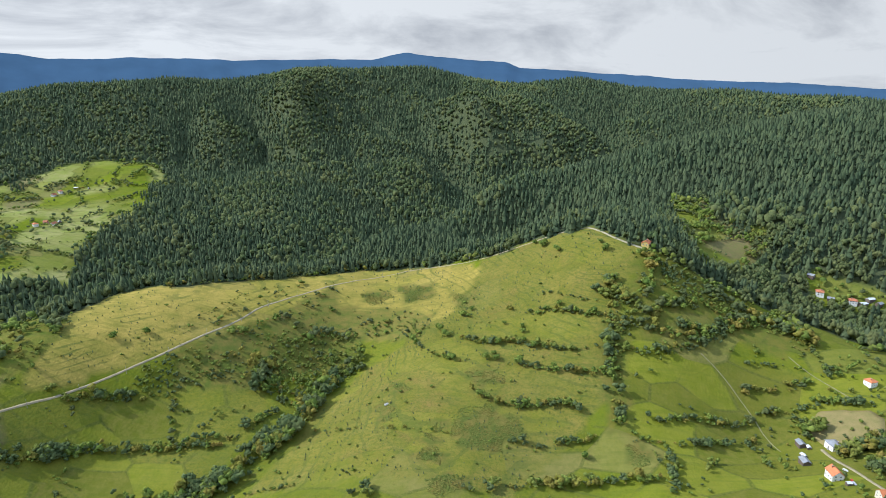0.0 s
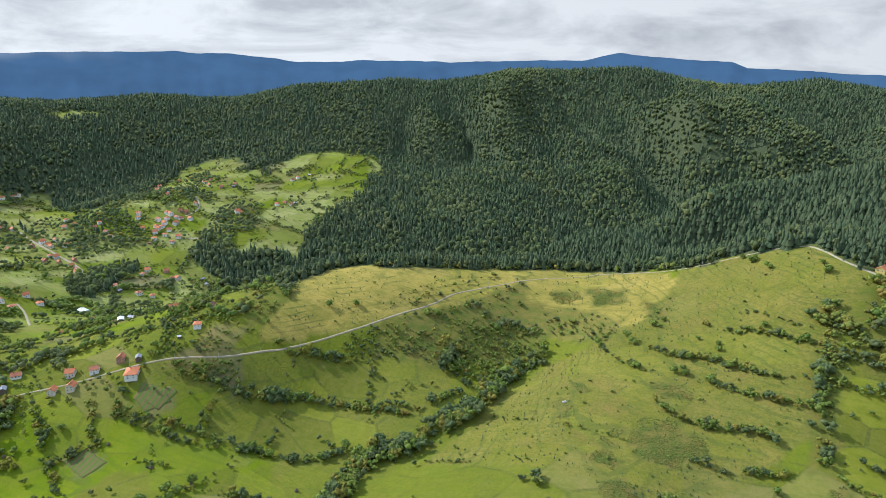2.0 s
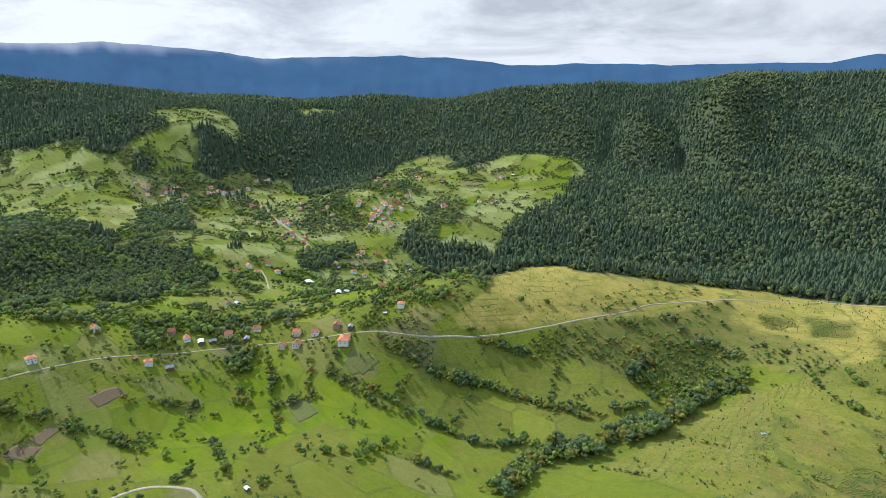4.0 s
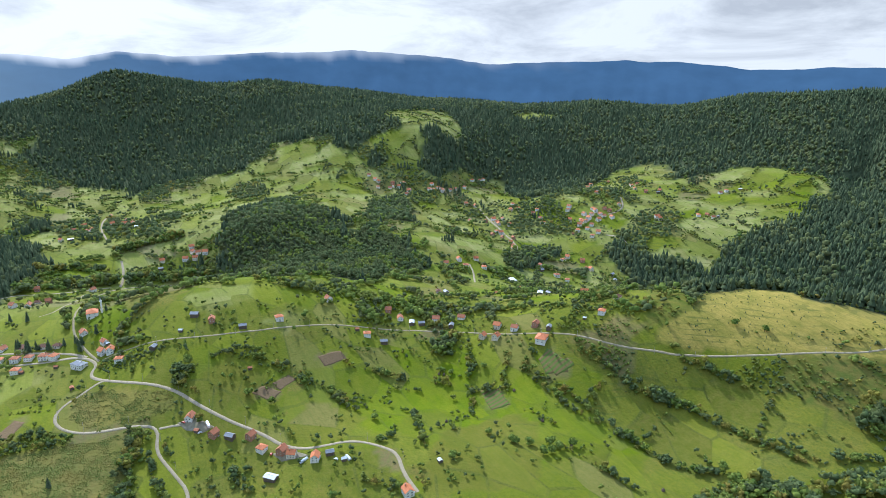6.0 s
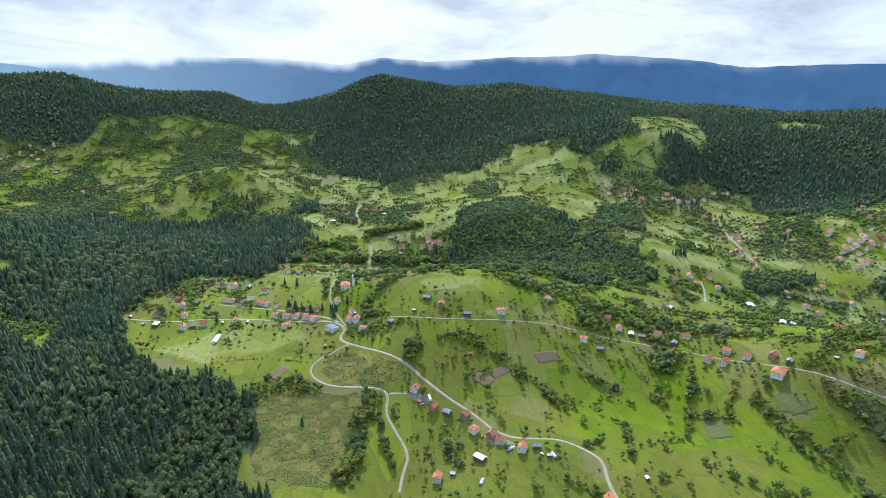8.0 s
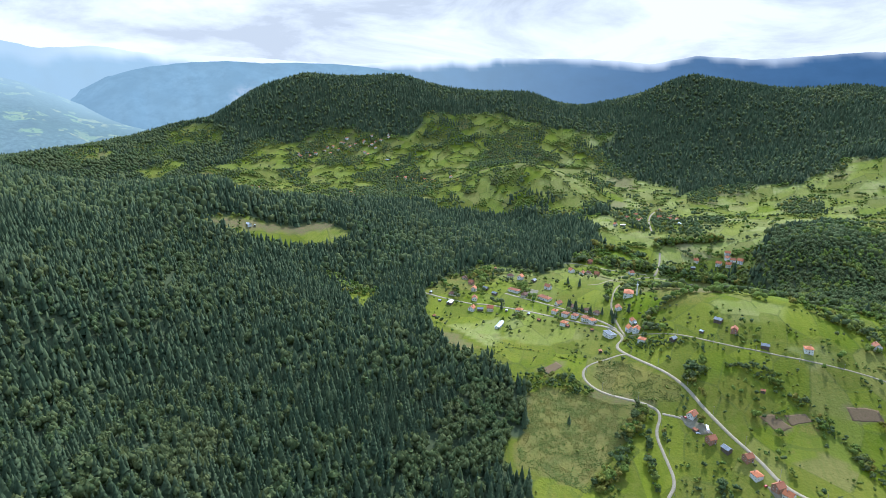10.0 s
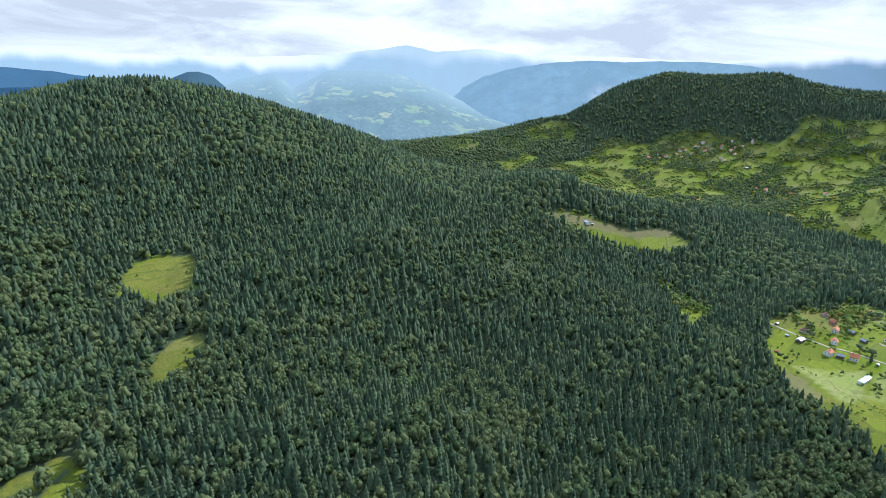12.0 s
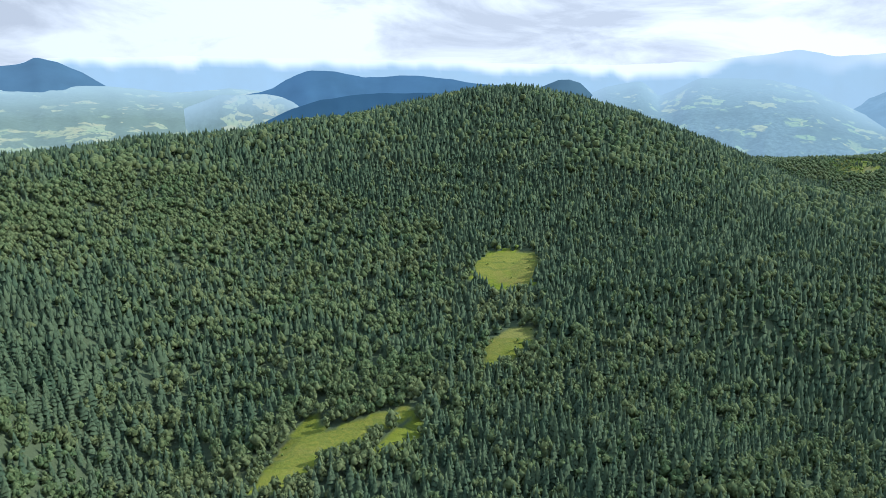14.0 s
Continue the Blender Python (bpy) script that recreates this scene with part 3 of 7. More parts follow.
MEADOW_BANK = [
    (-1316, 115), (-1349, 186), (-1193, 218), (-1177, 166),
]
MEADOW_GREEN = [
    (-1138, 600), (-1160, 714), (-975, 599), (-980, 503),
]
MEADOW_STREAM = [
    (-1409, -117), (-1410, -29), (-1327, 16), (-1227, -14), (-1218, -91),
]
MEADOW_POND = [
    (-719, 371), (-712, 458), (-604, 478), (-592, 433),
]
MEADOW_FAR = [
    (-899, 1242), (-901, 1454), (-820, 1575), (-686, 1523), (-697, 1338), (-673, 1263),
    (-731, 1125), (-786, 1069),
]
MEADOW_MID = [
    (-978, 504), (-1128, 613), (-1186, 705), (-1013, 603), (-948, 531),
]
MEADOW_WEST_A = [
    (-1443, -461), (-1583, -358), (-1527, -317), (-1405, -422),
]
MEADOW_WEST_B = [
    (-1589, -304), (-1985, -242), (-1866, -127), (-1619, -101), (-1567, -221),
]
MEADOW_WEST_C = [
    (-904, -811), (-1712, -1157), (-1547, -859), (-1123, -731),
]
BRIGHT_PATCH = [
    (-462, -38), (-516, -17), (-506, 4), (-462, 6),
]
VILLAGE_GREEN = [
    (-736, -310), (-811, -318), (-806, -217), (-749, -58), (-698, -53), (-660, -87),
    (-639, -147), (-665, -224),
]
SMALL_PATCH = [
    (-493, 25), (-491, 53), (-461, 52), (-455, 29),
]
PLOT_A = [
    (-577, 98), (-583, 112), (-570, 128), (-559, 113),
]
PLOT_B = [
    (-584, 122), (-592, 143), (-584, 149), (-573, 127),
]
PLOT_C = [
    (-488, 333), (-474, 350), (-444, 343), (-451, 322),
]
PLOT_D = [
    (-459, 405), (-446, 429), (-435, 429), (-438, 404),
]
PLOT_E = [
    (-612, 186), (-617, 217), (-604, 220), (-596, 187),
]
PLOT_F = [
    (-473, 421), (-447, 424), (-433, 417), (-448, 397), (-470, 404),
]
PLOT_G = [
    (-637, -135), (-665, -115), (-658, -106), (-633, -120),
]
BARE_TOP = [
    (159, 772), (185, 775), (221, 707), (247, 701), (211, 692), (180, 736),
]
CLEARING_GRASS_A = [
    (-130, -802), (-145, -832), (-168, -847), (-193, -849), (-225, -836), (-221, -798),
    (-201, -759), (-171, -758), (-145, -784),
]
CLEARING_GRASS_B = [
    (-93, -599), (-110, -644), (-134, -662), (-168, -660), (-158, -637), (-132, -623),
    (-105, -601),
]
CLEARING_GRASS_C = [
    (114, -473), (93, -519), (66, -538), (27, -543), (-15, -558), (-21, -547),
    (28, -519), (65, -509), (89, -462),
]
EDGE_MEADOW = [
    (-882, -665), (-1052, -623), (-1062, -582), (-1038, -577), (-921, -614), (-895, -636),
]
BARE_RIM = [
    (-823, -737), (-875, -711), (-949, -682), (-1071, -633), (-1083, -599), (-1032, -625),
    (-928, -669), (-841, -700),
]
DRY_RIM = [
    (-830, -736), (-873, -709), (-947, -681), (-1071, -633), (-1050, -628), (-934, -673),
    (-859, -700),
]
BRACKEN_A = [
    (-65, 529), (-51, 531), (-43, 511), (-48, 495), (-59, 497),
]
BRACKEN_B = [
    (-58, 574), (-39, 558), (-28, 542), (-43, 538),
]
BRACKEN_C = [
    (-7, 495), (7, 499), (7, 486), (-4, 482),
]
BRACKEN_D = [
    (-29, 451), (-11, 455), (5, 452), (6, 440), (-22, 437),
]
BRACKEN_E = [
    (-26, 473), (-9, 474), (4, 469), (-11, 461),
]
BRACKEN_F = [
    (15, 501), (52, 515), (58, 482), (53, 461), (21, 456), (9, 475),
]
BRACKEN_G = [
    (-12, 419), (8, 428), (27, 423), (21, 410), (-5, 406),
]
BRACKEN_H = [
    (157, 466), (182, 467), (176, 447), (156, 445),
]
BRACKEN_I = [
    (-92, 527), (-82, 522), (-83, 510),
]
BRACKEN_J = [
    (21, 564), (56, 569), (60, 544), (32, 543),
]
BRACKEN_K = [
    (-64, 785), (-18, 779), (-10, 738), (-46, 738),
]
BRACKEN_L = [
    (12, 742), (40, 725), (36, 697), (15, 704),
]
BRACKEN_M = [
    (-109, 770), (-71, 777), (-62, 755), (-91, 745),
]
BRACKEN_N = [
    (50, 488), (62, 502), (75, 483), (59, 469),
]
OLIVE_FIELD = [
    (-620, 55), (-631, 90), (-601, 115), (-578, 131), (-562, 93), (-576, 59),
]
LANE_FIELD = [
    (-501, 113), (-532, 133), (-543, 166), (-505, 196), (-473, 160), (-477, 125),
]
LOW_FIELD = [
    (-418, 225), (-442, 260), (-426, 336), (-397, 342), (-316, 274), (-366, 186),
]
SLOPE_FIELD_A = [
    (-373, 429), (-381, 454), (-368, 489), (-341, 484), (-334, 422),
]
SLOPE_FIELD_B = [
    (-329, 425), (-331, 483), (-279, 497), (-271, 477), (-275, 444), (-312, 430),
]
SLOPE_FIELD_C = [
    (-340, 493), (-347, 517), (-310, 540), (-283, 549), (-274, 525),
]
SLOPE_FIELD_D = [
    (-433, 396), (-427, 437), (-397, 451), (-397, 414),
]
GARDEN_STRIP = [
    (-465, 413), (-440, 433), (-427, 413), (-437, 392),
]
GARDEN_BANK = [
    (-635, -127), (-677, -113), (-669, -105), (-630, -118),
]
BARE_YARD = [
    (-494, 24), (-490, 50), (-463, 43), (-471, 26),
]
DOME_LEFT = [
    (-409, 520), (-391, 631), (-318, 714), (-270, 717), (-306, 633), (-363, 549),
]
FRINGE = [
    (-737, 954), (-650, 974), (-633, 1014), (-407, 640), (-404, 600), (-418, 560), (-425, 520), (-470, 560),
]
SCRUB_ROAD_A = [
    (-290, 639), (-266, 694), (-251, 723), (-249, 679), (-260, 644), (-279, 626),
]
SCRUB_ROAD_B = [
    (-259, 720), (-234, 764), (-207, 743), (-213, 708), (-242, 691),
]
VILLAGE_PLOT_A = [
    (-834, -200), (-805, -129), (-737, -81), (-710, -138), (-708, -193),
]
VILLAGE_PLOT_B = [
    (-716, -270), (-788, -213), (-707, -194), (-668, -199),
]
VILLAGE_BANK = [
    (-856, -358), (-964, -330), (-968, -257), (-917, -256), (-836, -305),
]
HILL_PLOT = [
    (-766, 64), (-775, 119), (-764, 162), (-724, 142), (-712, 91),
]
LANE_PLOT = [
    (-513, 106), (-546, 147), (-523, 192), (-505, 186), (-480, 109),
]
STRIP_PLOT = [
    (-677, 145), (-699, 191), (-678, 203), (-649, 163),
]
STRIP_PLOT_B = [
    (-1084, 14), (-830, 65), (-777, 86), (-762, 38), (-803, 5),
]
ROAD_BANK = [
    (-467, 449), (-453, 479), (-455, 513), (-424, 525), (-416, 521), (-421, 499), (-423, 480), (-446, 452),
]
FIELDS = [
    ("dry", 0.8, KNOLL_PASTURE),
    ("dry", 0.88, DOME_PASTURE),
    ("straw", 0.95, DOME_PASTURE),
    ("lush", 0.95, LOWER_MEADOW),
    ("lush", 0.55, RIGHT_FIELDS),
    ("olive", 0.5, RIGHT_FIELDS),
    ("bracken", 0.75, GULLY_COVER),
    ("bracken", 0.55, EDGE_COVER),
    ("bracken", 0.6, GULLY_EDGE),
    ("bracken", 0.6, DOME_EDGE),
    ("dry", 0.25, LEFT_FIELDS),
    ("dry", 1.2, STUBBLE_FIELD),
    ("olive", 0.75, OLIVE_FIELD),
    ("olive", 0.6, LANE_FIELD),
    ("olive", 0.7, LOW_FIELD),
    ("olive", 0.5, SLOPE_FIELD_A),
    ("olive", 0.6, SLOPE_FIELD_B),
    ("olive", 0.5, SLOPE_FIELD_C),
    ("lush", 0.95, SLOPE_FIELD_D),
    ("tilled", 0.5, GARDEN_STRIP),
    ("tilled", 0.6, GARDEN_BANK),
    ("dry", 1.2, BARE_YARD),
    ("dry", 1.0, DOME_LEFT),
    ("mown", 0.55, VILLAGE_PLOT_A),
    ("mown", 0.75, VILLAGE_PLOT_B),
    ("dry", 1.1, VILLAGE_BANK),
    ("mown", 0.55, HILL_PLOT),
    ("olive", 0.6, LANE_PLOT),
    ("mown", 0.5, STRIP_PLOT),
    ("dry", 0.7, STRIP_PLOT_B),
    ("dry", 0.65, LOOP_MEADOW),
    ("dry", 0.9, ROUGH_PASTURE),
    ("tilled", 0.15, ROUGH_PASTURE),
    ("straw", 0.35, ROUGH_PASTURE),
    ("tilled", 0.15, LOOP_MEADOW),
    ("straw", 0.35, LOOP_MEADOW),
    ("straw", 0.8, ROAD_BANK),
    ("tilled", 0.5, ROAD_BANK),
    ("bracken", 0.5, ROUGH_BRACKEN),
    ("dry", 0.8, DRY_BANK),
    ("lush", 0.5, HILL_MEADOW),
    ("lush", 0.45, LANE_MEADOW),
    ("bracken", 0.9, ROUGH_RIM),
    ("bracken", 0.55, ROUGH_COVER),
    ("lush", 0.9, MEADOW_HIGH),
    ("lush", 0.9, MEADOW_RIDGE),
    ("lush", 0.9, MEADOW_VALE),
    ("lush", 0.2, MEADOW_BANK),
    ("lush", 0.7, MEADOW_GREEN),
    ("lush", 0.6, MEADOW_STREAM),
    ("lush", 0.3, MEADOW_POND),
    ("lush", 1.0, MEADOW_FAR),
    ("lush", 0.7, MEADOW_MID),
    ("lush", 0.5, MEADOW_WEST_A),
    ("lush", 0.6, MEADOW_WEST_B),
    ("lush", 0.3, MEADOW_WEST_C),
    ("lush", 1.0, BRIGHT_PATCH),
    ("lush", 0.5, VILLAGE_GREEN),
    ("dry", 0.5, SMALL_PATCH),
    ("tilled", 0.7, PLOT_A),
    ("tilled", 0.6, PLOT_B),
    ("tilled", 0.5, PLOT_C),
    ("tilled", 0.35, PLOT_D),
    ("tilled", 0.6, PLOT_E),
    ("tilled", 0.5, PLOT_F),
    ("tilled", 0.5, PLOT_G),
    ("dry", 0.9, BARE_TOP),
    ("dry", 0.7, CLEARING_GRASS_A),
    ("dry", 0.6, CLEARING_GRASS_B),
    ("dry", 0.5, CLEARING_GRASS_C),
    ("lush", 0.8, EDGE_MEADOW),
    ("tilled", 0.75, BARE_RIM),
    ("dry", 1.0, DRY_RIM),
    ("bracken", 0.9, BRACKEN_A),
    ("bracken", 0.9, BRACKEN_B),
    ("bracken", 0.9, BRACKEN_C),
    ("bracken", 0.9, BRACKEN_D),
    ("bracken", 0.9, BRACKEN_E),
    ("bracken", 0.9, BRACKEN_F),
    ("bracken", 0.9, BRACKEN_G),
    ("bracken", 0.9, BRACKEN_H),
    ("bracken", 0.9, BRACKEN_I),
    ("bracken", 0.9, BRACKEN_J),
    ("bracken", 0.9, BRACKEN_K),
    ("bracken", 0.9, BRACKEN_L),
    ("bracken", 0.9, BRACKEN_M),
    ("bracken", 0.9, BRACKEN_N),
]
OPENS = [CLEARING_A, CLEARING_B, CLEARING_C, CLEARING_D, CLEARING_E, KNOLL_PASTURE, DOME_PASTURE, LOWER_MEADOW, RIGHT_FIELDS, LEFT_FIELDS, STUBBLE_FIELD, LOOP_MEADOW, ROUGH_PASTURE, VILLAGE_GREEN, BRIGHT_PATCH, HILL_MEADOW, LANE_MEADOW]
MEADOWS = [MEADOW_HIGH, MEADOW_RIDGE, MEADOW_VALE, MEADOW_BANK, MEADOW_GREEN, MEADOW_STREAM, MEADOW_POND, MEADOW_FAR, MEADOW_MID, MEADOW_WEST_A, MEADOW_WEST_B, MEADOW_WEST_C]
BRACKENS = [LOOP_MEADOW, ROUGH_PASTURE, ROUGH_BRACKEN, ROUGH_RIM, BRACKEN_A, BRACKEN_B, BRACKEN_C, BRACKEN_D, BRACKEN_E, BRACKEN_F, BRACKEN_G, BRACKEN_H, BRACKEN_I, BRACKEN_J, BRACKEN_K, BRACKEN_L, BRACKEN_M, BRACKEN_N]
SCRUB_ROWS = [
    (-131, 719), (-75, 735), (-16, 706), (-22, 647), (-98, 681),
]
SCRUB_TOP = [
    (-270, 715), (-232, 755), (-172, 785), (-142, 792), (-164, 745), (-212, 707),
    (-244, 675),
]
SCRUB_SLOPE = [
    (-296, 605), (-247, 644), (-208, 690), (-166, 756), (-142, 792), (-128, 721),
    (-99, 685), (-106, 640), (-143, 626), (-186, 597), (-205, 579), (-283, 568),
    (-287, 597),
]
SCRUB_DOME = [
    (-719, 923), (-656, 969), (-404, 631), (-398, 578), (-408, 537), (-415, 514),
]
SCRUB_GULLY = [
    (177, 612), (197, 609), (178, 551), (167, 484), (152, 484), (154, 533),
]
SCRUB_EDGE = [
    (247, 701), (309, 678), (380, 616), (393, 594), (375, 582), (326, 637),
    (259, 676),
]
SCRUB_FARM = [
    (295, 516), (376, 522), (412, 506), (401, 489), (347, 504), (318, 487),
    (291, 483),
]
SCRUB_ORCHARD = [
    (-544, 22), (-524, 60), (-473, 77), (-411, 92), (-421, 53), (-450, 22),
    (-497, 14),
]
SCRUB_LANE = [
    (-588, -27), (-573, 2), (-545, -12), (-506, -24), (-448, -34), (-451, -53),
    (-486, -41), (-537, -23),
]
SCRUB_VALE = [
    (-462, 523), (-488, 602), (-695, 938), (-659, 988), (-420, 558), (-418, 509),
    (-430, 482), (-468, 467), (-501, 485),
]
SCRUB_HOLLOW = [
    (-669, 190), (-692, 239), (-676, 269), (-644, 248), (-641, 203),
]
SCRUB_ROADSIDE = [
    (-599, 327), (-594, 372), (-545, 358), (-555, 326),
]
BEECH_LOWER = [
    (291, -522), (206, -646), (-22, -721), (-72, -637), (-18, -448), (267, -453),
]
BEECH_CLEARING = [
    (137, -465), (126, -534), (106, -574), (66, -594), (-1, -634), (-43, -602),
    (-22, -535), (29, -502), (64, -453),
]
BEECH_HILLSIDE = [
    (516, -1050), (297, -1102), (68, -1047), (-111, -924), (-96, -760), (-17, -674),
    (105, -735), (237, -800), (380, -730),
]
BEECH_EDGE = [
    (-574, -201), (-580, -141), (-453, -126), (-358, -237),
]
BEECH_NORTH = [
    (-448, 2235), (-54, 2359), (-98, 1636), (-318, 1514), (-530, 1924),
]
SPUR = [
    (-280, 940), (-20, 1075), (130, 1165), (300, 1215), (470, 1240), (680, 1235), (950, 1260), (950, 1010), (600, 900), (420, 1010), (250, 900), (60, 880),
]
MAIN_RIDGE = [(-1100, 1700), (-700, 1450), (-300, 1330), (200, 1480), (700, 1600), (1300, 1700), (1300, 2600), (-1100, 2600)]
KNOLL_EDGE = [(240, 715), (322, 716), (390, 728), (398, 648), (425, 560), (535, 681), (512, 771), (478, 796), (432, 818), (338, 769)]
BEECH_GAP = FARM_GAP
BEECH_ZONES = [(BEECH_LOWER, 0.13), (BEECH_CLEARING, 0.2), (BEECH_HILLSIDE, 0.2), (BEECH_EDGE, 0.35), (BEECH_NORTH, 0.1), (MAIN_RIDGE, -0.05), (SPUR, -0.28), (KNOLL_EDGE, 0.30), (BEECH_GAP, 0.35)]
YARD_FARM = [
    (-570, 21), (-570, 39), (-549, 52), (-547, 40), (-559, 27),
]
VILLAGE_BLOCK = [
    (-999, -167), (-996, -77), (-860, -60), (-800, -66), (-838, -130), (-868, -155), (-915, -191), (-1000, -192),
]
YARD_ROW = [
    (-877, -187), (-867, -167), (-895, -167), (-904, -188),
]
YARD_HOUSE = [
    (-491, 91), (-476, 113), (-465, 118), (-475, 95),
]
OPENS.append(VILLAGE_BLOCK)
YARDS = [YARD_FARM, YARD_ROW, YARD_HOUSE]
SCRUBS = [FRINGE, SCRUB_ROAD_A, SCRUB_ROAD_B, SCRUB_ROWS, SCRUB_TOP, SCRUB_SLOPE, SCRUB_DOME, SCRUB_GULLY, SCRUB_EDGE, SCRUB_FARM, SCRUB_ORCHARD, SCRUB_LANE, SCRUB_VALE, SCRUB_HOLLOW, SCRUB_ROADSIDE]



def farmland(x, y):
    """Open farmland, with ragged woodland edges."""
    wx, wy = x + (clumps(x, y, 40, 21) - 0.5) * 36, y + (clumps(x, y, 40, 27) - 0.5) * 36
    loose = np.clip((np.hypot(x, y) - 800) / 500, 0, 1) * 80
    wx, wy = wx + (clumps(x, y, 95, 121) - 0.5) * loose, wy + (clumps(x, y, 95, 127) - 0.5) * loose
    hit = np.zeros(len(x), bool)
    for outline in FARMS:
        hit |= inside(wx, wy, outline)
    for outline in WOODS:
        hit &= ~inside(wx, wy, outline)
    for outline in CLEARINGS:
        hit |= inside(x + 0.35 * (wx - x), y + 0.35 * (wy - y), outline)
    return hit


def mesh_of(name, verts, faces, mats, slots=None):
    """A mesh from arrays of corners and triangles."""
    me = bpy.data.meshes.new(name)
    verts, faces = np.asarray(verts, np.float32), np.asarray(faces, np.int32)
    k = faces.shape[1]
    me.vertices.add(len(verts))
    me.vertices.foreach_set("co", verts.ravel())
    me.loops.add(faces.size)
    me.loops.foreach_set("vertex_index", faces.ravel())
    me.polygons.add(len(faces))
    me.polygons.foreach_set("loop_start", np.arange(0, faces.size, k, dtype=np.int32))
    for m in mats:
        me.materials.append(m)
    if slots is not None:
        me.polygons.foreach_set("material_index", np.asarray(slots, np.int32))
    me.update(calc_edges=True)
    return me


def plots(x, y):
    """Patchwork of small fields: two shades for each plot, the distance to its edge, and a shade for each edge."""
    c, s = math.cos(0.5), math.sin(0.5)
    wx, wy = x + (clumps(x, y, 120, 81) - 0.5) * 70, y + (clumps(x, y, 120, 87) - 0.5) * 70
    u, v = (wx * c + wy * s) / 74, (wy * c - wx * s) / 44
    i, j = np.floor(u), np.floor(v)
    best = [np.full(len(x), 9.0), np.full(len(x), 9.0)]
    ids = [np.zeros(len(x)), np.zeros(len(x))]
    for di in (-1, 0, 1):
        for dj in (-1, 0, 1):
            p, q = i + di, j + dj
            h = np.sin(p * 12.9898 + q * 78.233) * 43758.5453
            h -= np.floor(h)
            g = np.sin(p * 39.346 + q * 11.135) * 24634.6345
            g -= np.floor(g)
            d = np.hypot((p + 0.15 + 0.7 * h - u) * 74, (q + 0.15 + 0.7 * g - v) * 44) / 74
            first = d < best[0]
            second = ~first & (d < best[1])
            best[1] = np.where(first, best[0], np.where(second, d, best[1]))
            ids[1] = np.where(first, ids[0], np.where(second, h, ids[1]))
            best[0], ids[0] = np.where(first, d, best[0]), np.where(first, h, ids[0])
    shade = ids[0] * 57.3 % 1
    return ids[0], shade, (best[1] - best[0]) * 74, (ids[0] + ids[1]) * 31.7 % 1


# ---- the ground: one sheet out to the horizon, finer near the middle ----
def build_ground():
    turn = np.radians(np.concatenate([np.arange(-44, 214, 0.6), np.arange(214, 316, 3.0)]))
    ring = np.geomspace(90, 4800, 330)
    a, r = np.meshgrid(turn, ring)
    x, y = (25 - np.sin(a) * r).ravel(), (-45 + np.cos(a) * r).ravel()
    z = height(x, y)
    na, nr = len(turn), len(ring)
    i, j = np.meshgrid(np.arange(nr - 1), np.arange(na), indexing="ij")
    k = (j + 1) % na
    faces = np.stack([i * na + j, i * na + k, (i + 1) * na + k, (i + 1) * na + j], -1).reshape(-1, 4)
    top = np.array([[25, -45, ground(25, -45)]])
    me = mesh_of("ground", np.vstack([np.stack([x, y, z], 1), top]), faces[:, ::-1], [M_GROUND])
    bm = bmesh.new()
    bm.from_mesh(me)
    bm.verts.ensure_lookup_table()
    for s in range(na):
        bm.faces.new((bm.verts[s], bm.verts[na * nr], bm.verts[(s + 1) % na]))
    bmesh.ops.recalc_face_normals(bm, faces=bm.faces[-na:])
    bm.to_mesh(me)
    bm.free()
    x, y = np.append(x, 25), np.append(y, -45)
    masks = {"wood": (~farmland(x, y)).astype(float), "dry": np.zeros(len(x)), "lush": np.zeros(len(x)), "bracken": np.zeros(len(x)), "tilled": np.zeros(len(x)), "mown": np.zeros(len(x)), "olive": np.zeros(len(x)), "straw": np.zeros(len(x))}
    one, two, _, _ = plots(x, y)
    # far ramp: bracken tone darkens some plots in place of cloud shade
    shaded = np.clip((np.hypot(x, y) - 1500) / 700, 0, 1)
    west = (x < -900) & (np.hypot(x, y) > 1250)
    masks["bracken"] = shaded * np.clip(two * 1.6 - 1.15, 0, 0.4)
    masks["lush"] = np.clip(one * 1.5 - 0.02, 0, 1) * np.where(np.hypot(x, y) < 760, 0.35, np.where(west, 0.8, 1.0))
    masks["dry"] = np.clip(two * 2.2 - 1.5, 0, 0.7) * np.where(west, 0.3, 1.0)
    masks["tilled"] = np.where((one * 91.7) % 1 > 0.95, 0.6, 0)
    for outline in OPENS + MEADOWS:
        hit = inside(x, y, outline)
        for name in ("lush", "dry", "tilled"):
            masks[name][hit] = masks[name][hit] * 0.55 if name != "tilled" else 0
    # plots pale with distance as painted haze; the south toned down as cloud shade
    masks["mown"] = np.clip((np.hypot(x, y) - 800) / 350, 0, 1) * np.clip(1.15 - 1.5 * (one * 7.3 % 1), 0, 0.9) * (1 - masks["wood"]) * np.where(y < -250, 0.35, 1.0)
    wx, wy = x + (clumps(x, y, 16, 31) - 0.5) * 9, y + (clumps(x, y, 16, 37) - 0.5) * 9
    patchy = 0.80 + 0.4 * clumps(x, y, 30, 39)
    for name, amount, outline in FIELDS:
        hit = inside(x, y, outline) if name == "tilled" else inside(wx, wy, outline)
        vary = 0.30 + 1.10 * one[hit] if name == "lush" else 1.0
        masks[name][hit] = np.clip(amount * patchy[hit] * vary, 0, 1)
        if name == "lush":
            masks["dry"][hit] = np.clip(two[hit] * 2.2 - 1.1, 0, 0.7)
        if name in ("dry", "olive"):
            masks["lush"][hit] = 0
        if name == "olive":
            masks["dry"][hit] = 0
    for name, values in masks.items():
        at = me.attributes.new(name, "FLOAT", "POINT")
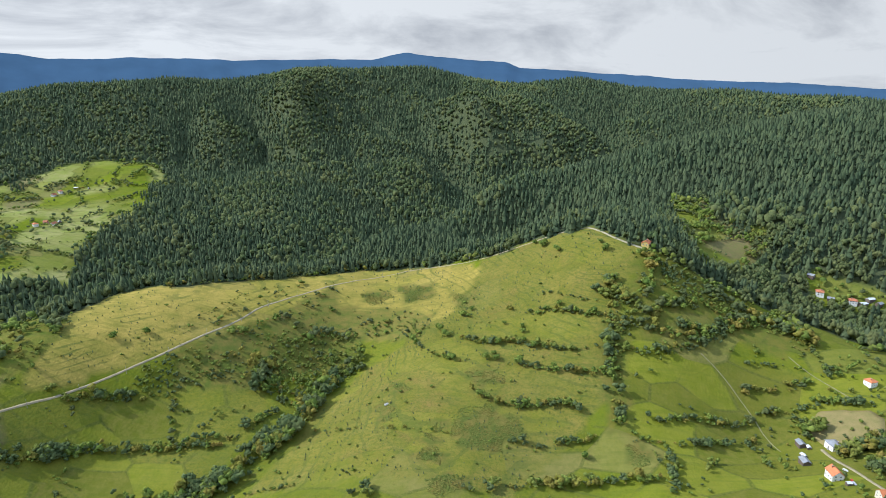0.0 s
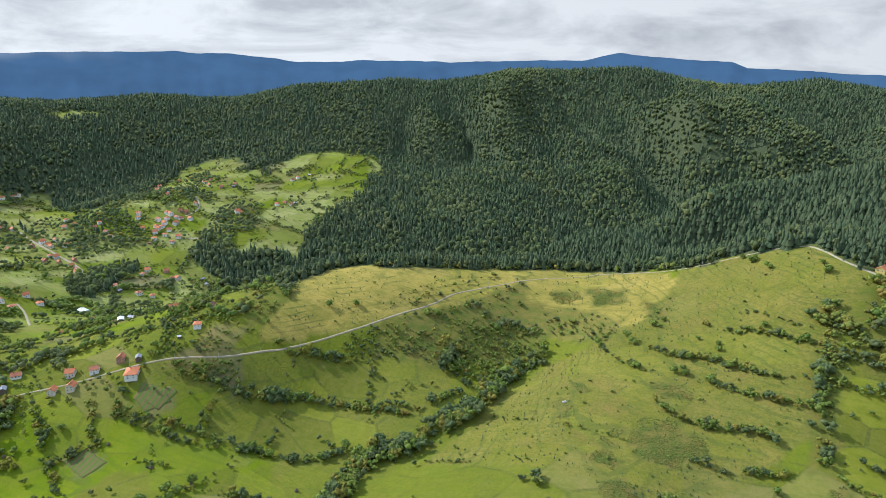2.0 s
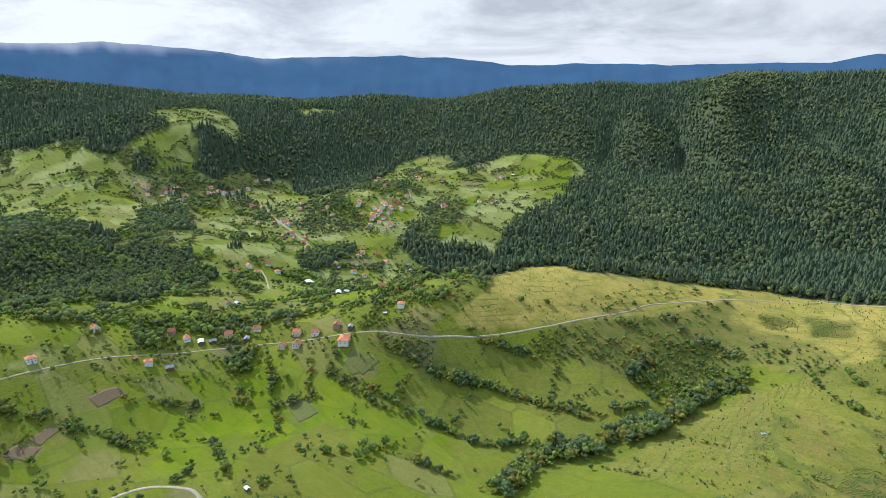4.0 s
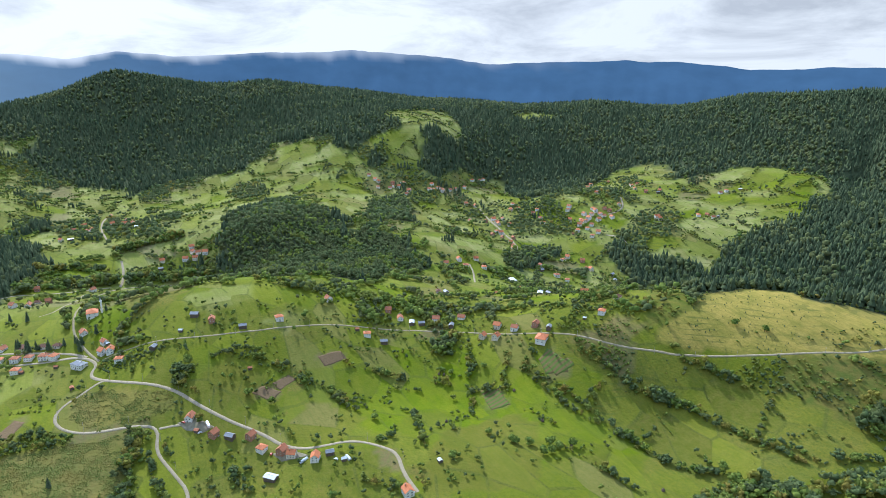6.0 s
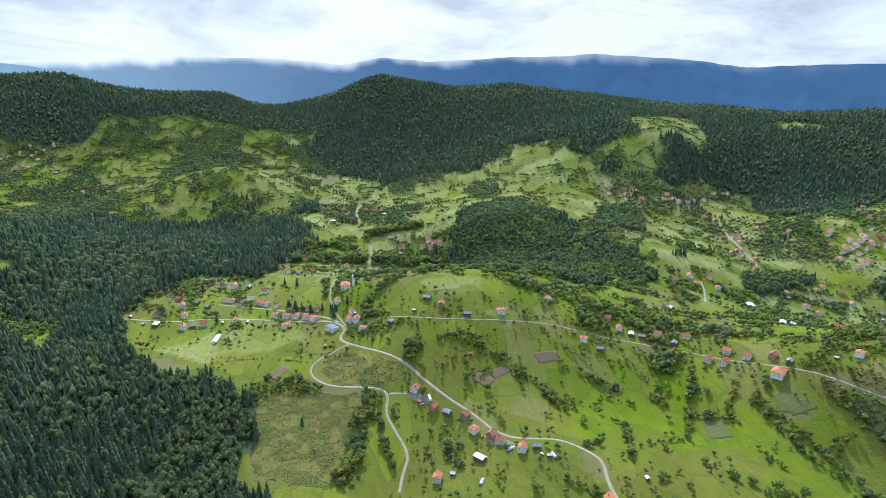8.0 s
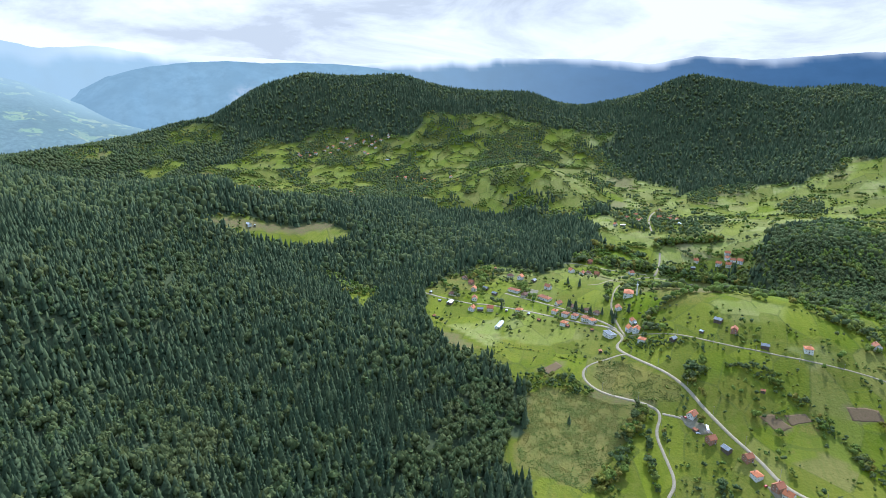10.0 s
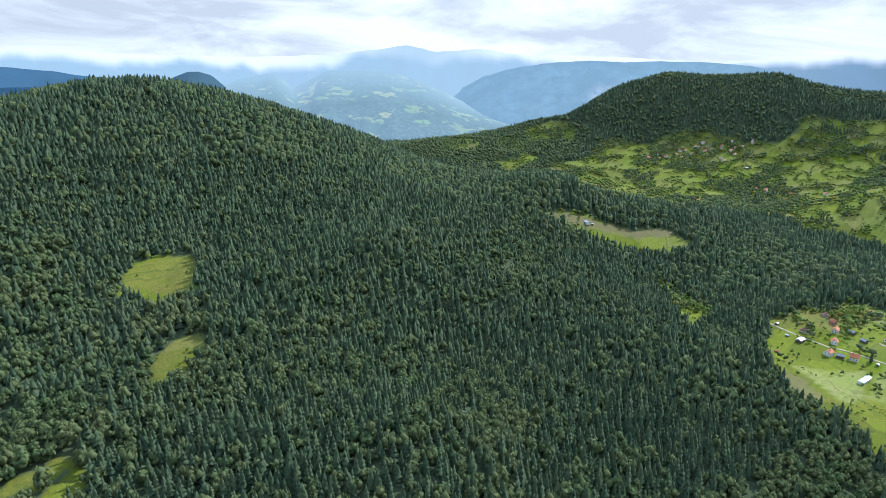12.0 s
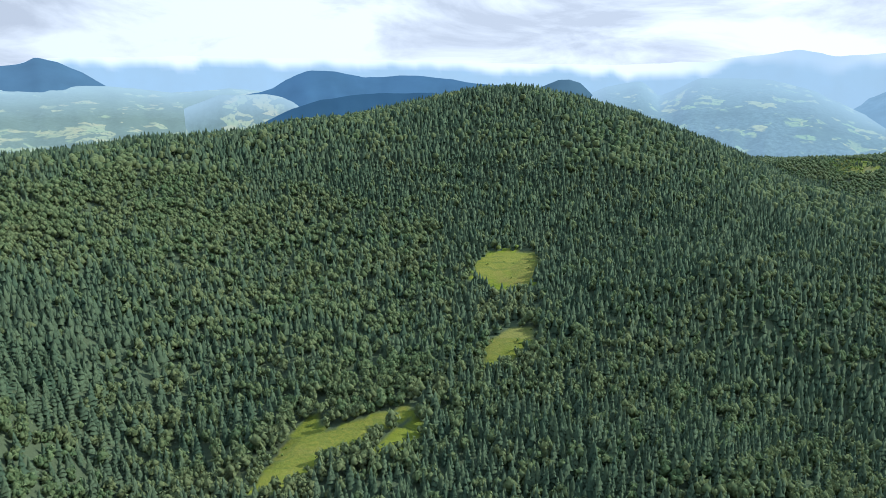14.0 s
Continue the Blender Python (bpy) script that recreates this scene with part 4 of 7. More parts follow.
        at.data.foreach_set("value", values.astype(np.float32))
    me.polygons.foreach_set("use_smooth", np.ones(len(me.polygons), bool))
    ob = new("ground", me)
    return tagged(ob, "rolling green meadows and woodland floor of a hill valley", "ground", kind="structure")


build_ground()


# ---- distant mountains: haze is put into their colour and glow ----
def backdrop(name, outline, distance, colour, glow, seed, label, fields=None, depth=0.16, pale=None, cliff=None):
    turn = np.arange(outline[0][0], outline[-1][0], 0.3)
    up = np.interp(turn, [p[0] for p in outline], [p[1] for p in outline])
    up = up + (clumps(turn, turn * 0, 2.2, seed) - 0.5) * 0.22 + (clumps(turn, turn * 0 + 9, 0.5, seed) - 0.5) * 0.06
    a = np.radians(turn)
    rows, layers = [], 33 if fields else 17
    for k in range(layers):
        f = k / (layers - 1)
        gully = (clumps(turn, turn * 0 + 2 * f, 1.6, seed + 5) - 0.5) * 420 + (clumps(turn, turn * 0 + 5 * f, 0.5, seed + 8) - 0.5) * 90
        r = distance * (1 - depth * (1 - f)) + gully * (1 - f) * (0.25 + f) * min(1.0, depth * 4)
        z = (EYE + np.tan(np.radians(up)) * distance) * f ** 0.8 + 20 * (1 - f)
        rows.append(np.stack([25 - np.sin(a) * r, -45 + np.cos(a) * r, z], 1))
    verts = np.concatenate(rows)
    w = len(turn)
    i, j = np.meshgrid(np.arange(layers - 1), np.arange(w - 1), indexing="ij")
    faces = np.stack([i * w + j, i * w + j + 1, (i + 1) * w + j + 1, (i + 1) * w + j], -1).reshape(-1, 4)
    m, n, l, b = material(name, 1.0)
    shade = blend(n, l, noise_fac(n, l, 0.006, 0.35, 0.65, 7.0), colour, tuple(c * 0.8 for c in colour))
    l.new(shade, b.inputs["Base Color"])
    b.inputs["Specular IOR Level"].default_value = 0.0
    # emission holds the blue haze of distance; the slopes are no light source
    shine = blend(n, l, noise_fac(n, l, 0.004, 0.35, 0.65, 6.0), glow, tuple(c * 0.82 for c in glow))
    if fields:
        plot = n.new("ShaderNodeTexVoronoi")
        plot.inputs["Scale"].default_value = 1.0
        place = n.new("ShaderNodeMapping")
        place.inputs["Scale"].default_value = (0.017, 0.017, 0.042)
        warp = n.new("ShaderNodeVectorMath")
        l.new(n.new("ShaderNodeTexCoord").outputs["Object"], place.inputs[0])
        wobble = n.new("ShaderNodeTexNoise")
        wobble.inputs["Scale"].default_value, wobble.inputs["Detail"].default_value = 0.02, 4.0
        l.new(n.new("ShaderNodeTexCoord").outputs["Object"], wobble.inputs["Vector"])
        l.new(place.outputs[0], warp.inputs[0])
        l.new(wobble.outputs["Color"], warp.inputs[1])
        l.new(warp.outputs[0], plot.inputs["Vector"])
        hue = n.new("ShaderNodeSeparateColor")
        l.new(plot.outputs["Color"], hue.inputs[0])
        open_plots = n.new("ShaderNodeMath")
        open_plots.operation = "MULTIPLY"
        l.new(hue.outputs[0], open_plots.inputs[0])
        l.new(noise_fac(n, l, 0.0045, 0.42, 0.62, 4.0), open_plots.inputs[1])
        cleared = n.new("ShaderNodeMapRange")
        cleared.inputs["From Min"].default_value, cleared.inputs["From Max"].default_value = 0.42, 0.60
        l.new(open_plots.outputs[0], cleared.inputs["Value"])
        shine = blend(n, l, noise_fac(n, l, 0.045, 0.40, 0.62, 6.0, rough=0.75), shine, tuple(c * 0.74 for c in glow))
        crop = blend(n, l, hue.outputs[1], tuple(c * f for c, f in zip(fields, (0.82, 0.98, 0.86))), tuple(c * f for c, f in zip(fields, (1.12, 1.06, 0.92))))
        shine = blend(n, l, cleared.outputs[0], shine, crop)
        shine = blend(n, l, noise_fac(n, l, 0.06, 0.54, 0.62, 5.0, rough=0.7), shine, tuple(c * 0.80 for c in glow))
        # pale haze tint, stronger up the slope
        shine = blend(n, l, attribute(n, "far_haze"), shine, (0.42, 0.52, 0.58))
    if cliff:
        shine = blend(n, l, noise_fac(n, l, 0.012, 0.42, 0.66, 7.0, stretch=(1, 1, 0.4), rough=0.7), shine, tuple(c * 0.80 for c in glow))
        rock = n.new("ShaderNodeMath")
        rock.operation = "MULTIPLY"
        l.new(attribute(n, "bare_rock"), rock.inputs[0])
        l.new(noise_fac(n, l, 0.02, 0.40, 0.60, 6.0, rough=0.7), rock.inputs[1])
        shine = blend(n, l, rock.outputs[0], shine, (0.44, 0.46, 0.47))
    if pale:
        # haze by bearing and white crest mist are both painted into the emission
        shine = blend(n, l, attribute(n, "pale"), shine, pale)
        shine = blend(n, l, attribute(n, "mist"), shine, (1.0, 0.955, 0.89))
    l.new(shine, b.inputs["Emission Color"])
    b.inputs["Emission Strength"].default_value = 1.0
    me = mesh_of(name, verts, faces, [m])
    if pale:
        # painted haze lightens the chain between bearings 72 and 138
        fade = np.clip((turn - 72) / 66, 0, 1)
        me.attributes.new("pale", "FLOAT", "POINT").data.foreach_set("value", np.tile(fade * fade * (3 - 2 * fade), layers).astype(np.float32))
        # mist is a white tint on the upper layers, not separate cloud
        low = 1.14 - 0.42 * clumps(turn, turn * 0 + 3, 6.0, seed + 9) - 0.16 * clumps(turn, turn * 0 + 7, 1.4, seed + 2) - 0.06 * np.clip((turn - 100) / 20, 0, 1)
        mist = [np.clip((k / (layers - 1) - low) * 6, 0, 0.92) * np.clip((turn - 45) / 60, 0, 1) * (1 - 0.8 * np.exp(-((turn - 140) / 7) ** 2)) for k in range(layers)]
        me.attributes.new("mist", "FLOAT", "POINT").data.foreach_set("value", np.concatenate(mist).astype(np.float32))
    if cliff:
        rise = np.degrees(np.arctan2(verts[:, 2] - EYE, np.hypot(verts[:, 0] - 25, verts[:, 1] + 45)))
        mask = np.exp(-((np.tile(turn, layers) - cliff[0] + 0.6 * (rise - cliff[1])) / 0.9) ** 2 - ((rise - cliff[1]) / 0.75) ** 2)
        me.attributes.new("bare_rock", "FLOAT", "POINT").data.foreach_set("value", np.clip(mask * 1.6, 0, 1).astype(np.float32))
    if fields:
        # upper layers fade towards the haze colour painted into the glow
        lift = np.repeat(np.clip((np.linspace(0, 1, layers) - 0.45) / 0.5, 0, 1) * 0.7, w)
        me.attributes.new("far_haze", "FLOAT", "POINT").data.foreach_set("value", lift.astype(np.float32))
    me.polygons.foreach_set("use_smooth", np.ones(len(me.polygons), bool))
    return tagged(new("backdrop_mountains", me), label, "mountains", kind="structure")


EAST_RIDGE = [
    (-46, -1.2), (-34.9, -1.25), (-28.7, -0.85), (-20.2, -0.59), (-10.8, 0.0), (-6.4, 0.22),
    (-5.3, 0.65), (-0.7, 1.07), (3.6, 1.48), (6.8, 0.88), (18.8, 0.73), (25.3, 0.84),
    (31.7, 0.71), (34.7, 1.15), (37.4, 1.34), (43.2, 1.48), (48.2, 1.29), (53.4, 1.19),
    (57.3, 1.76), (64.7, 2.26), (72.2, 2.05), (80.3, 1.56), (84.4, 1.94), (88.0, 1.28),
]
WEST_RIDGE = [
    (93.9, 1.84), (107.6, 1.65), (114.8, 1.16), (124.9, 1.76), (129.9, 1.83), (134.7, 2.4),
    (138.2, 2.2), (141.0, 2.65), (147.8, 1.82), (155.2, 1.58), (163.8, 1.76), (178.9, 2.08),
    (192.8, 2.11), (201.9, 1.79), (204.4, 1.17), (214, 1.4),
]
HAZY_SLOPES = [
    (119.4, -5.0), (121.9, -5.33), (128.1, -4.19), (132.1, -3.51), (135.9, -2.15), (139.5, -0.34),
    (142.6, 0.48), (148.0, 0.62), (151.1, -0.92), (152.6, 0.29), (155.5, -0.13), (158.7, -1.47),
    (164.7, -1.76), (167.2, -5.0),
]
CLIFF_HILLS = [
    (106.0, -3.0), (109.0, 0.2), (112.0, 0.9), (116.0, 1.25), (119.0, 1.3), (122.0, 1.2), (124.9, 1.42), (127.9, 1.22),
    (131.0, 0.85), (133.9, 0.1), (136.0, -0.9), (138.5, -2.2), (141.0, -5.0),
]
DARK_HILL = [
    (156.8, -4.0), (160.8, -0.26), (163.8, -0.18), (167.3, 0.1), (171.9, 0.72), (177.0, 0.6),
    (179.4, 1.12), (181.9, 1.2), (183.8, 0.38), (184.9, -0.34), (186.1, -0.72), (187.3, -1.0),
    (188.7, -1.28), (191.7, -2.5),
]
FAR_PLATEAU = [
    (183.0, -1.06), (188.6, -0.35), (193.1, -0.72), (196.0, -0.36), (199.7, -0.2),
    (204.4, -0.35), (208, -0.2), (214, -0.4),
]
ROCK_KNOB = [
    (154.0, -5.0), (156.5, -1.11), (157.8, 0.23), (158.8, 0.52), (159.6, 0.47), (161.3, -0.27),
    (162.5, -1.16), (165.0, -5.0),
]
DARK_SPUR = [
    (166.4, -5.0), (168.9, -1.54), (170.9, -0.7), (174.0, -0.66), (177.0, -0.81), (181.0, -1.3),
    (183.5, -2.08), (185.5, -2.98), (187.0, -3.79), (189.5, -5.0),
]
FAR_KNOLL = [
    (192.5, -3.0), (195.5, -1.2), (197.6, -0.4), (199.4, 0.8), (200.8, 1.5), (202.3, 1.82), (203.4, 1.3), (206.0, 1.15), (214, 1.3),
]
FIELD_BENCH = [
    (181.29999999999998, -5.0), (182.1, -2.67), (182.6, -2.08), (183.4, -1.49), (184.4, -1.06), (185.8, -0.86),
    (187.7, -0.91), (189.5, -0.81), (192.5, -2.0),
]

# glow colours below are haze blues, paler for the hazier hills
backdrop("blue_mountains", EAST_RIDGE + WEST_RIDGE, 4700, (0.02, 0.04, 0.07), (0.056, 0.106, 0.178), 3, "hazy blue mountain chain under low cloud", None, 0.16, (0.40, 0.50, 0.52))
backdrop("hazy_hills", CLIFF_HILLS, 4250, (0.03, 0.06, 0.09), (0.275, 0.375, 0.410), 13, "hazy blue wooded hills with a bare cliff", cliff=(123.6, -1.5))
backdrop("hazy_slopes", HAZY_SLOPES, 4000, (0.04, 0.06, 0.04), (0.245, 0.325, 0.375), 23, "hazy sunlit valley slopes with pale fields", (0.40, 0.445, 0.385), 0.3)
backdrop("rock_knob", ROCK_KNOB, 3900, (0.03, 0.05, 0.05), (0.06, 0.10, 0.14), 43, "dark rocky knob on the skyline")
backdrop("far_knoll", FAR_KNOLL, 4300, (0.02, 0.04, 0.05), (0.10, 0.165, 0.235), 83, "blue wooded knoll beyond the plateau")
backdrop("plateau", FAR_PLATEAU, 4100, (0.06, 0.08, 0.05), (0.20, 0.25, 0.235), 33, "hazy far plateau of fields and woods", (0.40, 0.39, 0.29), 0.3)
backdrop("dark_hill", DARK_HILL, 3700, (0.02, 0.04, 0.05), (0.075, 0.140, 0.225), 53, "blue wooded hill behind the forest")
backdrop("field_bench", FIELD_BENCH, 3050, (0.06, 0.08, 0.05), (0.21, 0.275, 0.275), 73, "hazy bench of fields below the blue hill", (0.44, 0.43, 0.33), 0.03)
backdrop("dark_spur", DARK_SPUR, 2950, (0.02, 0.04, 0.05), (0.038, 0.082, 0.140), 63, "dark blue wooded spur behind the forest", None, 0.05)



# ---- trees ----
rng = np.random.default_rng(4)


def conifer(tiers, sides, seed):
    """A spruce of unit height: drooping tiers of ragged branches on one stem, linked into one piece."""
    g = np.random.default_rng(seed)
    v, f = [], []
    last = None
    for k in range(tiers):
        lo = 0.10 + 0.80 * k / tiers
        hi = min(1.0, lo + 1.45 * 0.9 / tiers) if k < tiers - 1 else 1.0
        rad = 0.205 * (1 - 0.92 * (k / tiers) ** 1.5)
        tip = len(v)
        v.append((0, 0, hi))
        for s in range(sides):
            a = 2 * math.pi * (s + 0.5 * k + g.uniform(-0.2, 0.2)) / sides
            r = rad * (g.uniform(0.66, 0.88) if s % 2 else g.uniform(0.92, 1.18))
            v.append((r * math.cos(a), r * math.sin(a), lo + g.uniform(-0.03, 0.03) + (0.03 if s % 2 else -0.015)))
        for s in range(sides):
            f.append((tip, tip + 1 + s, tip + 1 + (s + 1) % sides))
        if last is not None:
            f.append((last, tip, tip + 1))
        last = tip
    return np.array(v), np.array(f)


ICO = bmesh.new()
bmesh.ops.create_icosphere(ICO, subdivisions=1, radius=1)
ICO_V = np.array([v.co[:] for v in ICO.verts])
ICO_F = np.array([[v.index for v in f.verts] for f in ICO.faces])
ICO.free()


OCTA = (np.array([(1, 0, 0), (0.3, 0.95, 0), (-0.8, 0.6, 0), (-0.8, -0.6, 0), (0.3, -0.95, 0), (0, 0, 1), (0, 0, -0.9)], float),
        np.array([(5, k, (k + 1) % 5) for k in range(5)] + [(6, (k + 1) % 5, k) for k in range(5)]))


def broadleaf(blobs, tufts, seed, low=0.18, ball=None, small=0.20, large=0.30, reach=0.26):
    """A crown of unit height: uneven lumps with loose leaf tufts standing out of them."""
    g = np.random.default_rng(seed)
    ball_v, ball_f = ball or (ICO_V, ICO_F)
    v, f, at = [], [], 0
    centres = []
    for k in range(blobs):
        a = g.uniform(0, 2 * math.pi)
        d = 0 if blobs == 1 else g.uniform(0.06, reach)
        c = np.array([d * math.cos(a), d * math.sin(a), g.uniform(low + 0.22, 0.72)])
        s = g.uniform(small, large) if blobs > 1 else 0.36
        if blobs == 1:
            c[2] = 0.6
        centres.append((c, s))
        p = c + ball_v * s * g.uniform(0.75, 1.25, (len(ball_v), 1)) * np.array([1, 1, 0.95])
        v.append(p)
        under = p[ball_f].mean(1)[:, 2] < c[2] - 0.5 * s
        f.append(ball_f[~under] + at)
        at += len(p)
    for k in range(tufts):
        c, s = centres[g.integers(len(centres))]
        d = g.normal(size=3)
        d[2] = abs(d[2]) - 0.25
        d /= np.linalg.norm(d)
        p = c + d * s * g.uniform(0.9, 1.25)
        u = g.normal(size=3)
        u /= np.linalg.norm(u)
        w = np.cross(d, u)
        w /= np.linalg.norm(w) + 1e-9
        e = g.uniform(0.07, 0.14)
        v.append(np.array([p + u * e, p - u * e * 0.5 + w * e, p - u * e * 0.5 - w * e]))
        f.append(np.array([[at, at + 1, at + 2]]))
        at += 3
    return np.concatenate(v), np.concatenate(f)


CONIFERS = [[conifer(6, 7, s) for s in range(9)], [conifer(3, 5, 10 + s) for s in range(7)], [conifer(2, 5, 20 + s) for s in range(6)], [conifer(2, 4, 30 + s) for s in range(5)]]
BROADS = [[broadleaf(6, 24, s, 0.14, OCTA, 0.15, 0.25, 0.30) for s in range(7)], [broadleaf(4, 10, 10 + s, 0.14, OCTA, 0.18, 0.28, 0.26) for s in range(6)], [broadleaf(1, 4, 20 + s) for s in range(4)], [broadleaf(1, 0, 30 + s, ball=OCTA) for s in range(4)]]


def stand(name, label, category, shapes, x, y, tall, wide, mat, sink=0.4, z=None):
    """Many trees in one mesh, each turned, sized and leaning a little of its own."""
    if len(x) == 0:
        return None
    z = height(x, y) if z is None else z
    pick = rng.integers(len(shapes), size=len(x))
    verts, faces, at = [], [], 0
    for k, (v, f) in enumerate(shapes):
        s = np.where(pick == k)[0]
        if len(s) == 0:
            continue
        a = rng.uniform(0, 2 * math.pi, len(s))
        c, d = np.cos(a)[:, None], np.sin(a)[:, None]
        w, h = (tall[s] * wide[s])[:, None], tall[s][:, None]
        lean = rng.normal(0, 0.025, (len(s), 2))
        px = (v[:, 0] * c - v[:, 1] * d) * w + v[:, 2] * h * lean[:, :1] + x[s][:, None]
        py = (v[:, 0] * d + v[:, 1] * c) * w + v[:, 2] * h * lean[:, 1:] + y[s][:, None]
        pz = v[:, 2] * h + z[s][:, None] - sink
        verts.append(np.stack([px, py, pz], -1).reshape(-1, 3))
        faces.append((f[None] + (np.arange(len(s)) * len(v))[:, None, None] + at).reshape(-1, 3))
        at += len(s) * len(v)
    me = mesh_of(name, np.concatenate(verts), np.concatenate(faces), [mat])
    if mat is M_SPRUCE or len(shapes[0][1]) < 30:
        me.polygons.foreach_set("use_smooth", np.ones(len(me.polygons), bool))
    return tagged(new(name, me), label, category, kind="stuff")


def scatter(near, far, gap, seed):
    """Jittered places in a ring round the middle of the valley, over its open side."""
    g = np.random.default_rng(seed)
    k = np.arange(-far, far, gap)
    x, y = np.meshgrid(k, k)
    x, y = x.ravel() + g.uniform(-0.42, 0.42, x.size) * gap, y.ravel() + g.uniform(-0.42, 0.42, y.size) * gap
    r, a = np.hypot(x, y), np.degrees(np.arctan2(-x, y)) % 360
    keep = (r > near) & (r < far) & ((a < 211) | (a > 318)) & ~((r > 1480) & (a > 154) & (a < 220))
    return x[keep] + 25, y[keep] - 45


def beechy(x, y):
    """Where broad-leaved trees take the place of spruce."""
    return clumps(x, y, 150, 51) * 0.62 + 0.52 * rng.uniform(size=len(x)) + 0.16 * (grain(x / 25, y / 25, 3) - 0.5) - 0.02


BANDS = ((345, 600, 6.3, 0), (600, 1050, 6.7, 1), (1050, 1700, 7.6, 2), (1700, 2920, 9.9, 3))
for near, far, gap, lod in BANDS:
    x, y = scatter(near, far, gap, 100 + lod)
    keep = ~farmland(x, y) & (rng.uniform(size=len(x)) < 0.95)
    wx, wy = x + (clumps(x, y, 40, 21) - 0.5) * 36, y + (clumps(x, y, 40, 27) - 0.5) * 36
    for outline in LEAF_WOODS:
        keep &= ~inside(wx, wy, outline)
    x, y = x[keep], y[keep]
    taste = beechy(x, y)
    for outline, more in BEECH_ZONES:
        taste += inside(x, y, outline) * more
    taste += inside(x, y, MAIN_RIDGE) * np.clip((fold(x, y) - 0.22) * 0.9, -0.2, 0.3)
    broad = taste > (0.60 if lod < 2 else 0.68)
    keep = (~broad | (rng.uniform(size=len(x)) < (0.66 if lod < 2 else 0.82))) & ((np.hypot(x, y) < 2700) | (x < -1500))
    x, y, broad = x[keep], y[keep], broad[keep]
    bright = broad & (clumps(x, y, 70, 57) + rng.normal(0, 0.1, len(x)) > 0.60)
    grow = 1 + 0.08 * lod
    tall = (22.5 + rng.uniform(-5, 5, len(x))) * (0.82 + 0.36 * clumps(x, y, 60, 61))
    wide = rng.uniform(0.78, 1.18, len(x)) * grow
    s = ~broad
    stand("spruce_forest", "dense dark green spruce forest on the hillsides", "forest", CONIFERS[lod], x[s], y[s], tall[s], wide[s], M_SPRUCE, 5.5)
    s = broad & ~bright
    stand("beech_forest", "olive green beech trees among the spruce forest", "forest", BROADS[lod], x[s], y[s], tall[s] * 0.82, wide[s] * 0.70, M_BEECH, 3.0)
    s = bright
    stand("birch_groves", "light green young broad-leaved trees in the forest", "forest", BROADS[lod], x[s], y[s], tall[s] * 0.70, wide[s] * 0.76, M_GROVE, 2.5)

# ---- roads ----
def smooth_line(line, step):
    """Points every step metres along a gently rounded line."""
    p = np.array(line, float)
    for _ in range(2):
        q = [p[:1]]
        for a, b in zip(p[:-1], p[1:]):
            q.append(np.array([a * 0.75 + b * 0.25, a * 0.25 + b * 0.75]))
        q.append(p[-1:])
        p = np.concatenate(q)
    d = np.append(0, np.cumsum(np.hypot(*np.diff(p, axis=0).T)))
    s = np.arange(0, d[-1], step)
    return np.stack([np.interp(s, d, p[:, 0]), np.interp(s, d, p[:, 1])], 1)


KEEP_CLEAR = []


def road(name, line, wide, mat, label, lift=0.16):
    p = smooth_line(line, 4.0)
    KEEP_CLEAR.append((p, wide / 2 + 1.6 + 2.5))
    t = np.gradient(p, axis=0)
    t /= np.linalg.norm(t, axis=1)[:, None] + 1e-9
    side = np.stack([-t[:, 1], t[:, 0]], 1)
    w = wide / 2 * (1 + 0.15 * (clumps(p[:, 0], p[:, 1], 15, 9) - 0.5))
    cols = []
    for k, dz in ((-1.10, -1.2), (-1, lift), (0, lift + 0.02), (1, lift), (1.10, -1.2)):
        q = p + side * (w * k)[:, None]
        cols.append(np.stack([q[:, 0], q[:, 1], height(q[:, 0], q[:, 1]) + dz], 1))
    verts = np.stack(cols, 1).reshape(-1, 3)
    i, j = np.meshgrid(np.arange(len(p) - 1), np.arange(4), indexing="ij")
    faces = np.stack([i * 5 + j, i * 5 + j + 1, (i + 1) * 5 + j + 1, (i + 1) * 5 + j], -1).reshape(-1, 4)
    tagged(new(name, mesh_of(name, verts, faces[:, ::-1], [mat])), label, "road", kind="structure")


road("road_main", [
    (-887, -472), (-844, -393), (-827, -330), (-819, -246), (-821, -268), (-826, -213),
    (-813, -154), (-781, -94), (-760, -50), (-729, -34), (-708, -45), (-687, -39),
    (-657, -14), (-615, 27), (-579, 47), (-550, 66), (-522, 90), (-489, 105),
    (-470, 129), (-466, 164), (-443, 184), (-427, 192), (-401, 184), (-371, 183),
], 3.5, M_GRAVEL, "pale gravel lane through the village")
road("road_loop", [
    (-677, -29), (-680, -38), (-676, -48), (-662, -77), (-639, -83), (-614, -68),
    (-598, -45), (-585, -9), (-572, 5), (-546, -3), (-514, 6), (-485, 15),
    (-463, 5), (-440, -1),
], 3.0, M_GRAVEL, "pale winding gravel lane between meadows")
road("road_ridge", [
    (186, 763), (131, 780), (52, 806), (-40, 842), (-76, 830), (-128, 801),
    (-180, 753), (-220, 710), (-241, 666), (-274, 629), (-296, 604), (-338, 565),
    (-373, 527), (-388, 515), (-426, 479), (-461, 458), (-483, 440), (-526, 413),
    (-588, 376), (-633, 320), (-661, 251), (-663, 173), (-665, 99), (-682, 59),
    (-722, -1), (-731, -33),
], 2.1, M_LANE, "narrow gravel lane along the grassy ridge")
road("road_farm", [
    (334, 468), (333, 450), (335, 435), (337, 395),
], 2.8, M_LANE, "narrow gravel lane to the farm houses")
